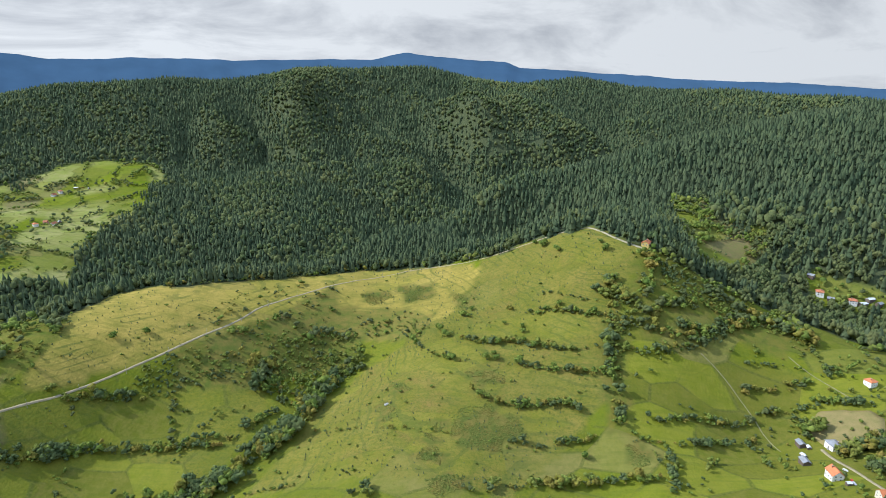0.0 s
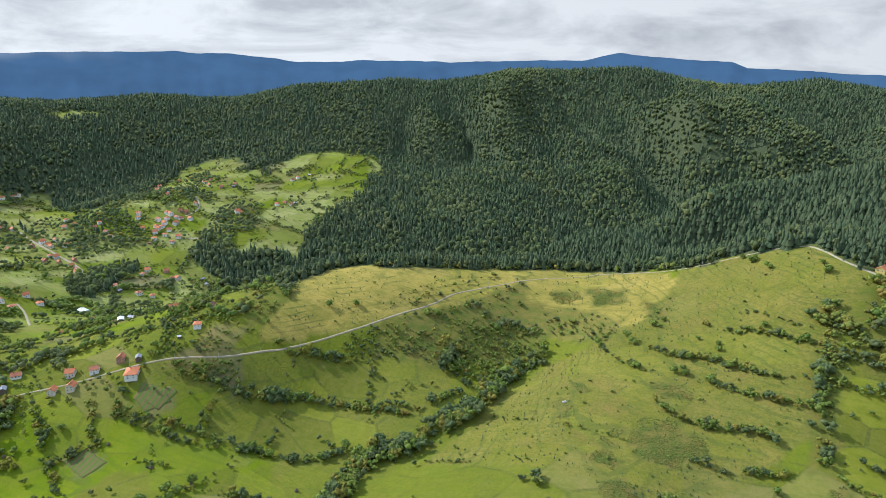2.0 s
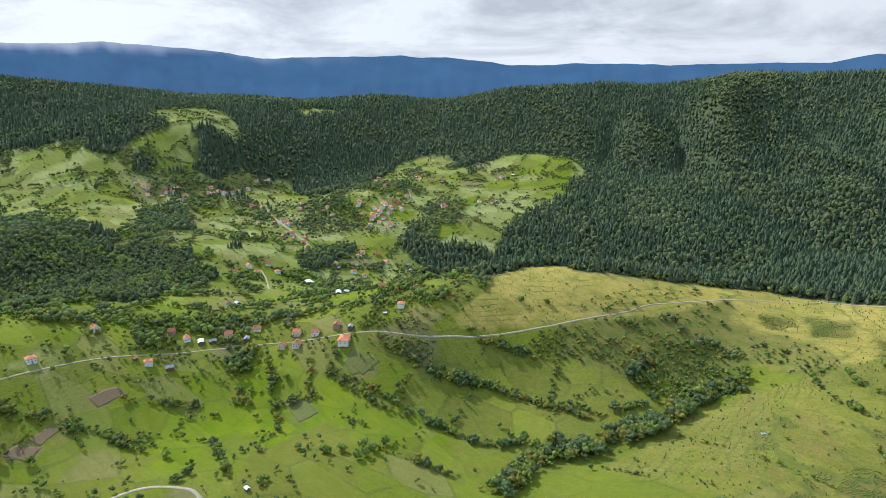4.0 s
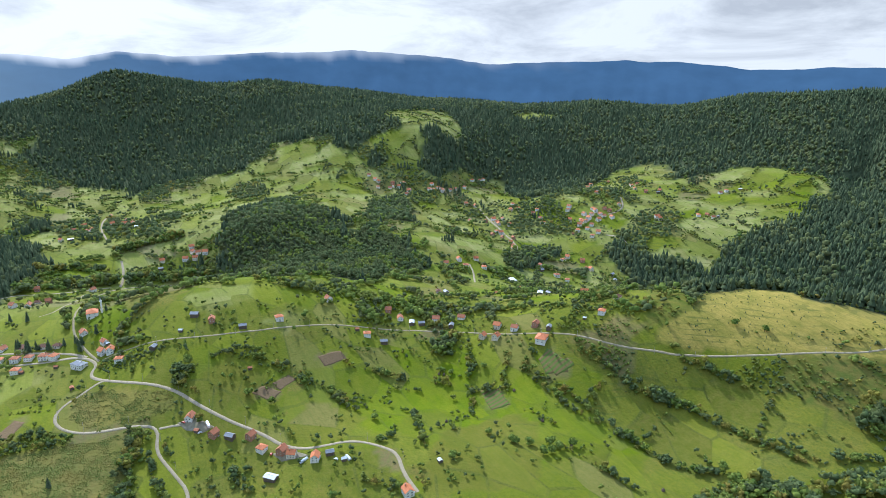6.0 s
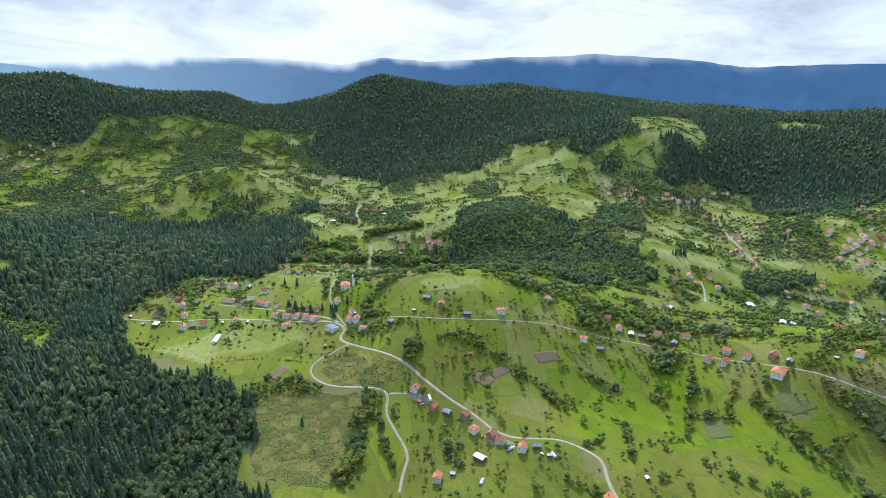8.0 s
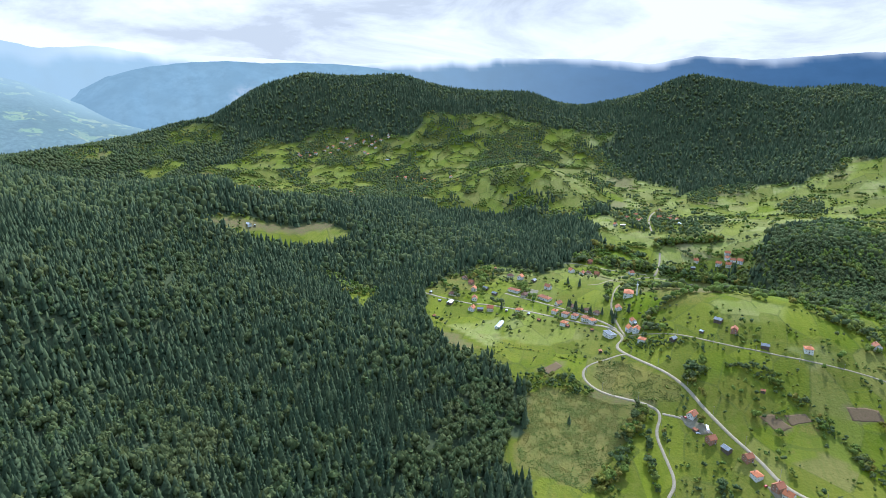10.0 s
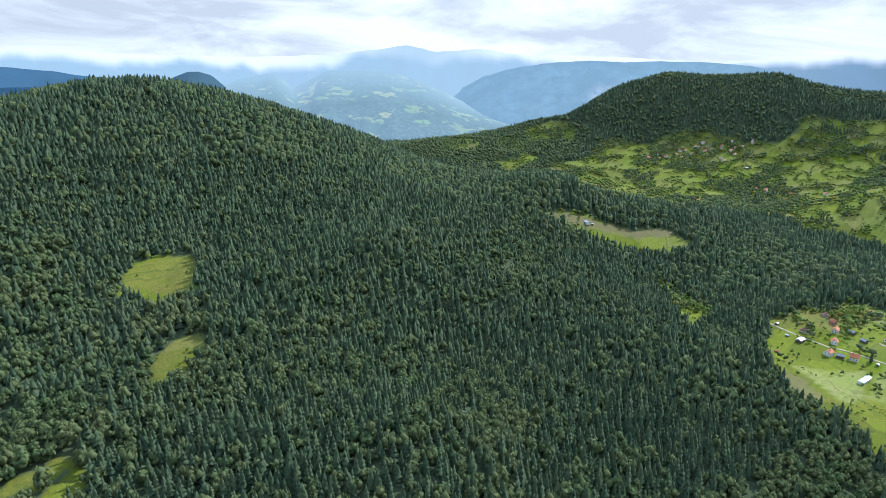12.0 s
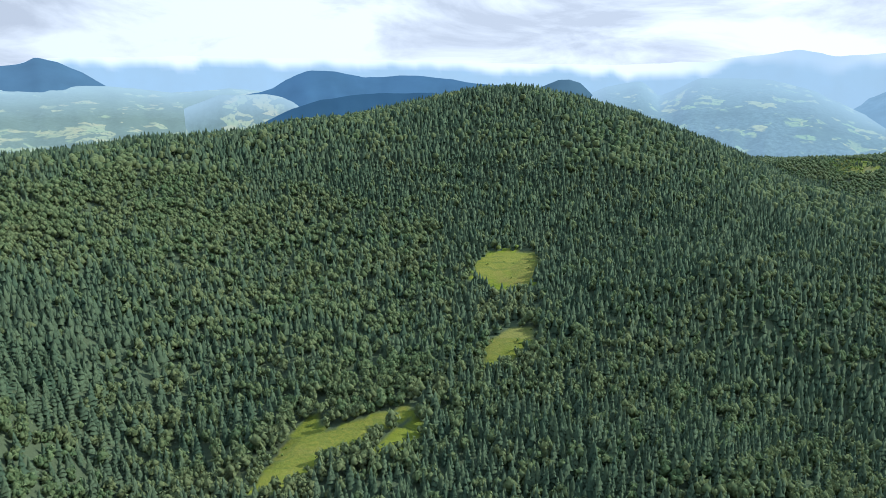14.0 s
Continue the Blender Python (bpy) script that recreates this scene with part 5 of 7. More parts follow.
road("road_summit", [
    (186, 763), (196, 746), (210, 719), (224, 706), (238, 697),
], 3.0, M_DIRT, "pale dirt track over the bare hilltop")
road("road_path", [
    (265, 573), (278, 559), (288, 540), (297, 519), (299, 494), (303, 473),
], 1.2, M_TRACK, "trodden path down the field edge")
road("road_path_b", [
    (358, 577), (367, 556), (379, 536), (389, 516),
], 1.1, M_TRACK, "trodden path between the fields")
road("road_hamlet", [
    (-1613, 58), (-1545, 31), (-1445, 22), (-1343, 27),
], 4.0, M_GRAVEL, "pale lane in the far hamlet")
road("road_hamlet_b", [
    (-1234, 38), (-1196, 37), (-1152, 30), (-1127, 23),
], 4.0, M_GRAVEL, "pale lane by the stream")
road("road_far_village", [
    (-1225, 857), (-1154, 831), (-1055, 805), (-980, 785), (-944, 767),
], 5.0, M_GRAVEL, "pale lane through the far village")
road("road_far_bend", [
    (-901, 982), (-869, 999), (-837, 984),
], 4.0, M_GRAVEL, "pale bend of the far lane")
road("road_far_street", [
    (-1009, 1143), (-973, 1114), (-956, 1086), (-963, 1049),
], 4.0, M_GRAVEL, "pale lane between far houses")
road("road_stream", [
    (-880, 592), (-847, 579), (-779, 533),
], 3.5, M_GRAVEL, "pale lane down to the stream")
road("road_row", [
    (-875, -218), (-860, -180), (-847, -148), (-821, -115), (-795, -82), (-770, -57), (-750, -42),
], 3.2, M_GRAVEL, "pale lane behind the village row")
road("road_upper", [
    (-935, -92), (-944, -70), (-1008, -50), (-1071, -33),
], 2.2, M_LANE, "narrow lane across the upper village")
road("road_stream_side", [
    (-1063, -153), (-1081, -126), (-1078, -77), (-1096, -30), (-1121, 12),
], 3.0, M_GRAVEL, "pale lane along the foot of the wood")
road("road_mosque", [
    (-731, -33), (-782, -49), (-825, -55), (-920, -45), (-1053, -23), (-1127, 23),
    (-1147, 113), (-1087, 193),
], 2.8, M_LANE, "narrow lane up to the mosque")
road("road_stub", [
    (-572, 5), (-567, 26), (-557, 36),
], 2.6, M_GRAVEL, "short gravel drive to the farmyard")


# ---- garden plots, stubble and gravel yards ----
def patch(name, outline, mat, label, category, lift=0.22):
    """A thin bed laid over the slope, ragged at its edge."""
    p = np.array(outline, float)
    p = np.concatenate([np.linspace(a, b, max(2, int(np.hypot(*(b - a)) / 3)), endpoint=False) for a, b in zip(p, np.roll(p, -1, axis=0))])
    p += (np.stack([clumps(p[:, 0], p[:, 1], 5, 61), clumps(p[:, 0], p[:, 1], 5, 67)], 1) - 0.5) * 2.5
    mid = p.mean(0)
    rings = [mid + (p - mid) * f for f in (1.0, 0.985, 0.8, 0.55, 0.3, 0.1)]
    cols = [np.column_stack([q, height(q[:, 0], q[:, 1]) + (lift if k else -0.8)]) for k, q in enumerate(rings)]
    n = len(p)
    verts = np.concatenate(cols)
    i, j = np.meshgrid(np.arange(len(rings) - 1), np.arange(n), indexing="ij")
    k = (j + 1) % n
    faces = np.stack([i * n + j, i * n + k, (i + 1) * n + k, (i + 1) * n + j], -1).reshape(-1, 4)
    me = mesh_of(name, verts, faces, [mat])
    bm = bmesh.new()
    bm.from_mesh(me)
    bm.verts.ensure_lookup_table()
    bm.faces.new([bm.verts[(len(rings) - 1) * n + a] for a in range(n)])
    bmesh.ops.recalc_face_normals(bm, faces=bm.faces)
    bm.to_mesh(me)
    bm.free()
    return tagged(new(name, me), label, category, kind="structure")


for outline in (PLOT_A, PLOT_B, PLOT_E, PLOT_G):
    patch("garden_plot", outline, M_SOIL, "small dug garden plot of brown soil", "garden plot")
for outline in (PLOT_C, PLOT_D, PLOT_F):
    patch("garden_plot", outline, M_CROP, "small overgrown vegetable plot in a meadow", "garden plot")
patch("stubble_field", STUBBLE_FIELD, M_STUBBLE, "mown tan stubble field beside the farm", "field")
for outline in YARDS:
    patch("gravel_yard", outline, M_YARD, "pale trodden gravel yard between village houses", "yard")

# ---- houses ----
def part(name, bm, mat, parent, label=""):
    me = bpy.data.meshes.new(name)
    bm.to_mesh(me)
    bm.free()
    for m in mat if isinstance(mat, (list, tuple)) else [mat]:
        me.materials.append(m)
    ob = new(name, me)
    ob.parent = parent
    return tagged(ob, label)


def hull(bm, points, faces):
    v = [bm.verts.new(p) for p in points]
    for f in faces:
        bm.faces.new([v[i] for i in f])
    return v


def block(bm, x0, y0, z0, x1, y1, z1):
    return hull(bm, [(x0, y0, z0), (x1, y0, z0), (x1, y1, z0), (x0, y1, z0), (x0, y0, z1), (x1, y0, z1), (x1, y1, z1), (x0, y1, z1)],
                [(3, 2, 1, 0), (4, 5, 6, 7), (0, 1, 5, 4), (1, 2, 6, 5), (2, 3, 7, 6), (3, 0, 4, 7)])


def window_mesh(w, h):
    """A white frame with two recessed dark panes, in one solid; it faces -y."""
    bm = bmesh.new()
    xs, zs = (-w / 2, -w / 2 + 0.13, -0.06, 0.06, w / 2 - 0.13, w / 2), (0, 0.13, h - 0.13, h)
    grid = [[bm.verts.new((x, -0.08, z)) for x in xs] for z in zs]
    rear = [bm.verts.new((x, 0.06, z)) for x, z in ((xs[0], 0), (xs[-1], 0), (xs[-1], h), (xs[0], h))]
    panes = []
    for i in range(3):
        for j in range(5):
            f = bm.faces.new((grid[i][j], grid[i][j + 1], grid[i + 1][j + 1], grid[i + 1][j]))
            if i == 1 and j in (1, 3):
                panes.append(f)
    bm.faces.new([*grid[0][::-1], rear[0], rear[1]])
    bm.faces.new([*grid[3], rear[2], rear[3]])
    bm.faces.new((grid[3][0], grid[2][0], grid[1][0], grid[0][0], rear[0], rear[3])[::-1])
    bm.faces.new((grid[0][5], grid[1][5], grid[2][5], grid[3][5], rear[2], rear[1])[::-1])
    for f in panes:
        bmesh.ops.inset_individual(bm, faces=[f], thickness=0.01, depth=-0.05)
        f.material_index = 1
    bmesh.ops.recalc_face_normals(bm, faces=bm.faces)
    me = bpy.data.meshes.new("window")
    bm.to_mesh(me)
    bm.free()
    me.materials.append(M_FRAME)
    me.materials.append(M_GLASS)
    return me


PANE_BIG, PANE_SMALL = window_mesh(1.5, 1.35), window_mesh(1.0, 0.9)


def house(name, label, category, w, d, h, rise, shape, wall, roof, storeys=2, glazed=True, eave=0.6, chimney=True, balcony=False):
    """A house of width w, depth d and wall height h on a plinth that runs down into the slope."""
    root = tagged(new(name), label, category)
    bm = bmesh.new()
    x, y = w / 2, d / 2
    if shape == "gable":
        hull(bm, [(-x, -y, -2.5), (x, -y, -2.5), (x, y, -2.5), (-x, y, -2.5), (-x, -y, h), (x, -y, h), (x, y, h), (-x, y, h), (-x, 0, h + rise), (x, 0, h + rise)],
             [(0, 1, 5, 4), (2, 3, 7, 6), (1, 2, 6, 9, 5), (3, 0, 4, 8, 7), (4, 5, 9, 8), (6, 7, 8, 9), (3, 2, 1, 0)])
    else:
        block(bm, -x, -y, -2.5, x, y, h)
    part("wall", bm, wall, root)
    bm = bmesh.new()
    t, e = 0.22, eave
    drop = e * rise / y
    if shape == "gable":
        for s in (1, -1):
            p = [(-x - e, s * (y + e), h - drop), (x + e, s * (y + e), h - drop), (x + e, 0, h + rise), (-x - e, 0, h + rise)]
            q = [(a, b, c + t) for a, b, c in p]
            hull(bm, p + q, [(4, 5, 6, 7), (3, 2, 1, 0), (0, 1, 5, 4), (1, 2, 6, 5), (3, 0, 4, 7)] if s < 0 else [(7, 6, 5, 4), (0, 1, 2, 3), (4, 5, 1, 0), (5, 6, 2, 1), (7, 4, 0, 3)])
        crest = (-x - e, -0.16, h + rise + t - 0.08, x + e, 0.16, h + rise + t + 0.10)
    else:
        k = max(0.0, x - y) + 0.15
        base = [(-x - e, -y - e, h - drop), (x + e, -y - e, h - drop), (x + e, y + e, h - drop), (-x - e, y + e, h - drop)]
        up = [(a, b, c + t) for a, b, c in base] + [(-k, 0, h + rise), (k, 0, h + rise)]
        hull(bm, base + up, [(3, 2, 1, 0), (0, 1, 5, 4), (1, 2, 6, 5), (2, 3, 7, 6), (3, 0, 4, 7), (4, 5, 9, 8), (5, 6, 9), (6, 7, 8, 9), (7, 4, 8)])
        crest = (-k - 0.1, -0.14, h + rise - 0.06, k + 0.1, 0.14, h + rise + 0.10)
    cover = part("roof", bm, roof, root)
    bm = bmesh.new()
    block(bm, *crest)
    part("ridge", bm, roof, cover)
    if chimney:
        bm = bmesh.new()
        block(bm, x * 0.35, y * 0.25, h, x * 0.35 + 0.7, y * 0.25 + 0.7, h + rise + 1.0)
        stack = part("chimney", bm, M_BRICK, root)
        bm = bmesh.new()
        block(bm, x * 0.35 - 0.1, y * 0.25 - 0.1, h + rise + 1.0, x * 0.35 + 0.8, y * 0.25 + 0.8, h + rise + 1.15)
        part("cap", bm, M_CONCRETE, stack, "pale concrete cap")
    if glazed:
        level = h / storeys
        for s in range(storeys):
            z = s * level + level * 0.36
            n = max(2, round(w / 3.6))
            for side in (-1, 1):
                for k in range(n):
                    cx = -x + w * (k + 0.5) / n
                    if s == 0 and side == -1 and k == n // 2:
                        continue
                    ob = new("window", PANE_BIG if level > 2.5 else PANE_SMALL)
                    ob.parent = root
                    ob.matrix_local = pose(cx, side * (y + 0.01), z, 0, 0, 0 if side < 0 else 180)
            for side in (-1, 1):
                for cy in (-y * 0.45, y * 0.45):
                    ob = new("window", PANE_BIG if level > 2.5 else PANE_SMALL)
                    ob.parent = root
                    ob.matrix_local = pose(side * (x + 0.01), cy, z, 0, 0, 90 * side)
        n = max(2, round(w / 3.6))
        cx = -x + w * (n // 2 + 0.5) / n
        bm = bmesh.new()
        block(bm, cx - 0.55, -y - 0.08, 0, cx + 0.55, -y + 0.05, 2.1)
        part("door", bm, M_TIMBER, root)
        bm = bmesh.new()
        block(bm, cx - 0.9, -y - 1.1, -2.0, cx + 0.9, -y - 0.1, -0.02)
        part("step", bm, M_CONCRETE, root)
    if balcony:
        bm = bmesh.new()
        block(bm, -x * 0.8, -y - 1.3, h / 2 - 0.15, x * 0.8, -y - 0.01, h / 2)
        block(bm, -x * 0.8, -y - 1.3, h / 2, x * 0.8, -y - 1.22, h / 2 + 0.95)
        part("balcony", bm, M_FRAME, root)
    return root


HOUSE_KINDS = {
    "o": [("house", "white two-storey house with an orange tiled gable roof", "house", 10.5, 9.0, 5.4, 3.5, "gable", M_PLASTER, M_ROOF_ORANGE, 2, True, 0.6, True, True),
          ("house", "cream two-storey house with a bright orange tiled roof", "house", 9.5, 8.5, 5.2, 3.4, "gable", M_CREAM, M_ROOF_ORANGE, 2)],
    "r": [("house", "low white house with a weathered red tiled gable roof", "house", 10.5, 8.0, 3.4, 3.1, "gable", M_PLASTER, M_ROOF, 1),
          ("house", "bare brick house with a red tiled gable roof", "house", 9.0, 8.0, 5.0, 3.1, "gable", M_BLOCK, M_ROOF, 2),
          ("house", "white two-storey house with a red tiled gable roof", "house", 10.0, 8.5, 5.0, 3.3, "gable", M_PLASTER, M_ROOF, 2)],
    "h": [("house", "white house with a red tiled hipped roof", "house", 10.0, 9.5, 5.4, 2.4, "hip", M_PLASTER, M_ROOF, 2),
          ("house", "white house with an orange-red hipped roof", "house", 9.5, 9.0, 5.0, 2.3, "hip", M_PLASTER, M_ROOF_ORANGE, 2)],
    "b": [("house", "old low house with a brown tiled hipped roof", "house", 11.0, 8.0, 3.2, 2.8, "hip", M_CREAM, M_ROOF_BROWN, 1)],
    "g": [("barn", "grey timber barn with a dull sheet-metal roof", "barn", 9.0, 6.5, 3.6, 1.8, "gable", M_TIMBER, M_ROOF_GREY, 1, False, 0.5, False)],
    "s": [("shed", "small timber shed with a pale metal roof", "shed", 4.6, 3.6, 2.2, 0.9, "gable", M_TIMBER, M_ROOF_WHITE, 1, False, 0.3, False),
          ("shed", "small timber shed with a red tiled roof", "shed", 5.0, 4.0, 2.3, 1.1, "gable", M_TIMBER, M_ROOF, 1, False, 0.3, False)],
    "w": [("barn", "timber barn with a white sheet-metal roof", "barn", 12.0, 7.5, 3.4, 1.2, "gable", M_TIMBER, M_ROOF_WHITE, 1, False, 0.5, False)],
    "B": [("house", "large white house with a broad orange tiled roof", "house", 17.0, 12.0, 5.6, 3.2, "hip", M_PLASTER, M_ROOF_ORANGE, 2, True, 0.9, True, True)],
    "L": [("barn", "long white shed with a pale metal roof on grass", "barn", 24.0, 6.0, 2.8, 1.2, "gable", M_PLASTER, M_ROOF_WHITE, 1, False, 0.4, False)],
    "L2": [("school_building", "long white building with a red tiled hipped roof", "building", 22.0, 10.0, 4.2, 2.6, "hip", M_PLASTER, M_ROOF, 1)],
    "G": [("house", "large pale grey house with a grey hipped roof", "house", 19.0, 11.0, 5.6, 2.4, "hip", M_PLASTER, M_ROOF_GREY, 2)],
    "M": [("mosque", "white village mosque with an orange tiled hipped roof", "mosque", 18.0, 14.0, 7.0, 3.4, "hip", M_PLASTER, M_ROOF_ORANGE, 2, True, 0.6, False)],
    "W": [("hall", "large hall with a white metal roof", "hall", 22.0, 12.0, 5.0, 1.6, "gable", M_PLASTER, M_ROOF_WHITE, 1)],
    "W2": [("house", "small house with a pale blue metal roof", "house", 11.0, 8.0, 3.4, 1.8, "gable", M_PLASTER, M_ROOF_WHITE, 1)],
    "D": [("house", "white house with a dark grey hipped roof", "house", 12.0, 10.0, 4.6, 2.6, "hip", M_PLASTER, M_ROOF_GREY, 2)],
    "Y": [("house", "yellow house with a bright orange gable roof", "house", 13.0, 9.0, 3.4, 2.8, "gable", M_YELLOW, M_ROOF_ORANGE, 1)],
}
LANE_HOUSES_A = [
    (-448, 36, "o"), (-456, 121, "o"), (-475, 105, "o"), (-486, 99, "r"), (-500, 84, "h"), (-521, 81, "r"),
    (-529, 62, "g"), (-539, 49, "r"), (-561, 33, "r"), (-551, 36, "s"), (-460, 80, "w"), (-450, 51, "s"),
    (-377, 178, "o"), (-455, 135, "g"),
]
LANE_HOUSES_B = [
    (-441, 143, "s"), (-609, 106, "s"), (-488, 425, "B"), (-562, 389, "o"), (-540, 395, "o"), (-531, 413, "r"),
    (-557, 410, "o"), (-514, 437, "r"), (-495, 442, "g"), (-638, 263, "h"), (-649, 254, "s"), (-621, 278, "g"),
    (-658, 322, "r"), (-642, 331, "w"),
]
LANE_HOUSES_C = [
    (-633, 341, "g"), (-630, 362, "r"), (-613, 392, "r"), (-606, 371, "g"), (-679, 315, "r"), (-715, 243, "r"),
    (-678, 163, "h"), (-666, 112, "g"), (-697, 88, "r"), (-700, 53, "s"), (-718, 73, "g"), (-693, 21, "g"),
    (-394, 219, "s"),
]
LANE_HOUSES = LANE_HOUSES_A + LANE_HOUSES_B + LANE_HOUSES_C
VILLAGE_HOUSES_A = [
    (-797, -254, "o"), (-806, -228, "o"), (-801, -242, "g"), (-755, -204, "L"), (-808, -291, "w"), (-810, -308, "s"),
    (-745, -298, "s"), (-840, -296, "b"), (-836, -259, "r"), (-834, -330, "s"), (-922, -296, "b"), (-899, -279, "r"),
    (-955, -223, "b"), (-991, -256, "s"), (-936, -180, "g"), (-906, -153, "r"), (-858, -158, "L2"), (-882, -206, "L2"),
    (-866, -233, "g"),
]
VILLAGE_HOUSES_B = [
    (-881, -251, "g"), (-844, -130, "r"), (-827, -110, "b"), (-812, -87, "b"), (-801, -72, "b"), (-814, -132, "h"),
    (-803, -116, "h"), (-796, -102, "h"), (-787, -87, "h"), (-778, -74, "h"), (-740, -51, "G"), (-705, -14, "h"),
    (-736, -20, "o"), (-762, -24, "r"), (-755, -21, "s"), (-802, -44, "r"), (-787, -152, "s"), (-770, -110, "s"),
    (-694, -63, "s"),
]
VILLAGE_HOUSES_C = [
    (-757, -76, "s"), (-1024, -94, "b"), (-1009, -105, "r"), (-1020, -80, "r"), (-1100, -21, "r"), (-1100, -95, "r"),
    (-838, -30, "M"), (-864, -185, "b"), (-806, -170, "s"), (-811, -204, "s"), (-945, -204, "o"), (-870, -268, "o"),
    (-774, -114, "h"), (-733, -24, "o"), (-1017, -124, "r"), (-817, -183, "h"),
]
VILLAGE_HOUSES = VILLAGE_HOUSES_A + VILLAGE_HOUSES_B + VILLAGE_HOUSES_C
MIDDLE_HOUSES = [
    (-718, 421, "b"), (-709, 429, "g"), (-816, 647, "W"), (-711, 573, "o"), (-866, 574, "h"), (-890, 575, "o"),
    (-871, 534, "r"), (-867, 617, "h"), (-900, 621, "o"), (-873, 827, "h"), (-823, 842, "r"), (-818, 847, "o"),
    (-824, 765, "h"), (-853, 751, "g"), (-869, 761, "r"), (-850, 860, "r"), (-800, 770, "h"), (-879, 845, "o"),
    (-779, 873, "g"), (-760, 861, "g"), (-481, 546, "b"), (-467, 503, "h"), (-475, 482, "s"), (-538, 545, "o"),
    (-632, 549, "w"), (-614, 550, "g"), (-683, 504, "s"),
]
HAMLET_HOUSES_A = [
    (-1217, 848, "o"), (-1125, 826, "o"), (-1119, 807, "r"), (-1091, 817, "o"), (-1016, 777, "r"), (-987, 777, "o"),
    (-1132, 770, "r"), (-1053, 790, "h"), (-1038, 800, "o"), (-956, 760, "o"), (-1223, 1259, "o"), (-973, 1036, "r"),
    (-978, 1004, "o"), (-970, 1063, "r"), (-958, 1015, "o"), (-971, 968, "r"), (-956, 948, "h"), (-1003, 968, "o"),
    (-973, 1103, "o"), (-1091, 1280, "h"), (-1049, 1242, "o"),
]
HAMLET_HOUSES_B = [
    (-1059, 1110, "o"), (-917, 955, "h"), (-1050, 1009, "r"), (-984, 1061, "r"), (-945, 1046, "o"), (-998, 1008, "r"),
    (-991, 1038, "o"), (-953, 989, "r"), (-965, 1036, "r"), (-1407, 710, "r"), (-1386, 716, "o"), (-1361, 735, "r"),
    (-1334, 794, "h"), (-1322, 812, "o"), (-1324, 838, "r"), (-1396, 963, "h"), (-1429, 1024, "h"), (-1427, 678, "o"),
    (-1391, 694, "r"), (-1396, 737, "h"), (-1189, 944, "h"),
]
HAMLET_HOUSES_C = [
    (-1060, 927, "r"), (-1145, 926, "o"), (-1094, 932, "r"), (-1479, -27, "r"), (-1460, 6, "o"), (-1575, 48, "r"),
    (-1496, 49, "o"), (-1397, -36, "w"), (-1475, 88, "o"), (-1465, 26, "r"), (-1508, -5, "o"), (-1423, 89, "w"),
    (-1509, 78, "r"), (-1212, 161, "o"), (-1186, 168, "r"), (-1206, 105, "o"), (-1197, 160, "r"), (-1133, 192, "s"),
]
HAMLET_HOUSES = HAMLET_HOUSES_A + HAMLET_HOUSES_B + HAMLET_HOUSES_C
HILL_HOUSES_A = [
    (-1188, 144, "o"), (-1011, 1240, "r"), (-879, 1123, "o"), (-890, 1376, "r"), (-862, 1420, "w"), (-821, 1228, "r"),
    (-832, 1211, "h"), (-805, 1228, "r"), (-1403, 665, "h"), (-1396, 707, "r"), (-1353, 729, "o"), (-1339, 784, "r"),
    (-1340, 811, "h"), (-1328, 858, "o"), (-1338, 894, "h"), (-1392, 958, "h"), (-1419, 1006, "h"), (-1439, 675, "o"),
    (-1109, 1296, "h"), (-1001, 1282, "r"), (-1207, 1314, "r"), (-1187, 1212, "r"),
]
HILL_HOUSES_B = [
    (-871, 1120, "o"), (-1236, 830, "o"), (-1039, 767, "r"), (-975, 992, "h"), (-1078, 1130, "g"), (-976, 983, "o"),
    (-1327, 816, "h"), (-1037, 914, "h"), (-1396, -53, "o"), (-1175, 179, "o"), (-885, 1394, "h"), (-1339, 715, "r"),
    (-1464, 669, "r"), (-1113, 853, "r"), (-1010, 794, "r"), (-949, 971, "h"), (-919, 976, "o"), (-986, 1021, "h"),
    (-1406, 989, "o"), (-1151, 908, "o"), (-1480, 72, "o"), (-1186, 98, "g"),
]
HILL_HOUSES_C = [
    (-835, 1423, "s"), (-1359, 803, "o"), (-1091, 1301, "r"), (-1105, 820, "o"), (-968, 777, "r"), (-953, 931, "s"),
    (-1040, 996, "h"), (-1401, 732, "s"), (-1411, 1014, "h"), (-1102, 951, "h"), (-1458, 2, "r"), (-1179, 160, "o"),
    (-800, 1240, "g"), (-1314, 816, "s"), (-991, 1262, "g"), (-1073, 841, "o"), (-1216, 1239, "r"), (-985, 987, "h"),
    (-1002, 1041, "h"),
]
HILL_HOUSES = HILL_HOUSES_A + HILL_HOUSES_B + HILL_HOUSES_C
FARM_HOUSES = [
    (315, 421, "o"), (322, 479, "g"), (325, 474, "s"), (340, 467, "D"), (315, 462, "s"), (309, 450, "g"),
    (413, 531, "h"), (241, 703, "Y"), (329, 386, "o"), (503, 768, "h"), (513, 759, "g"), (537, 751, "h"),
    (559, 750, "w"), (565, 741, "g"), (505, 796, "g"), (318, 408, "s"), (551, 749, "w"),
]
WEST_HOUSES_A = [
    (-1937, -1162, "h"), (-1963, -1141, "h"), (-1958, -1103, "o"), (-1992, -1085, "h"), (-2029, -1069, "o"), (-2063, -1051, "h"),
    (-1933, -1113, "h"), (-2044, -1007, "o"), (-2068, -995, "h"), (-2097, -974, "o"), (-2069, -939, "h"), (-2101, -930, "o"),
    (-2021, -940, "h"), (-2005, -922, "o"), (-1974, -1053, "h"), (-2092, -1041, "h"), (-2121, -916, "h"), (-1984, -838, "w"),
]
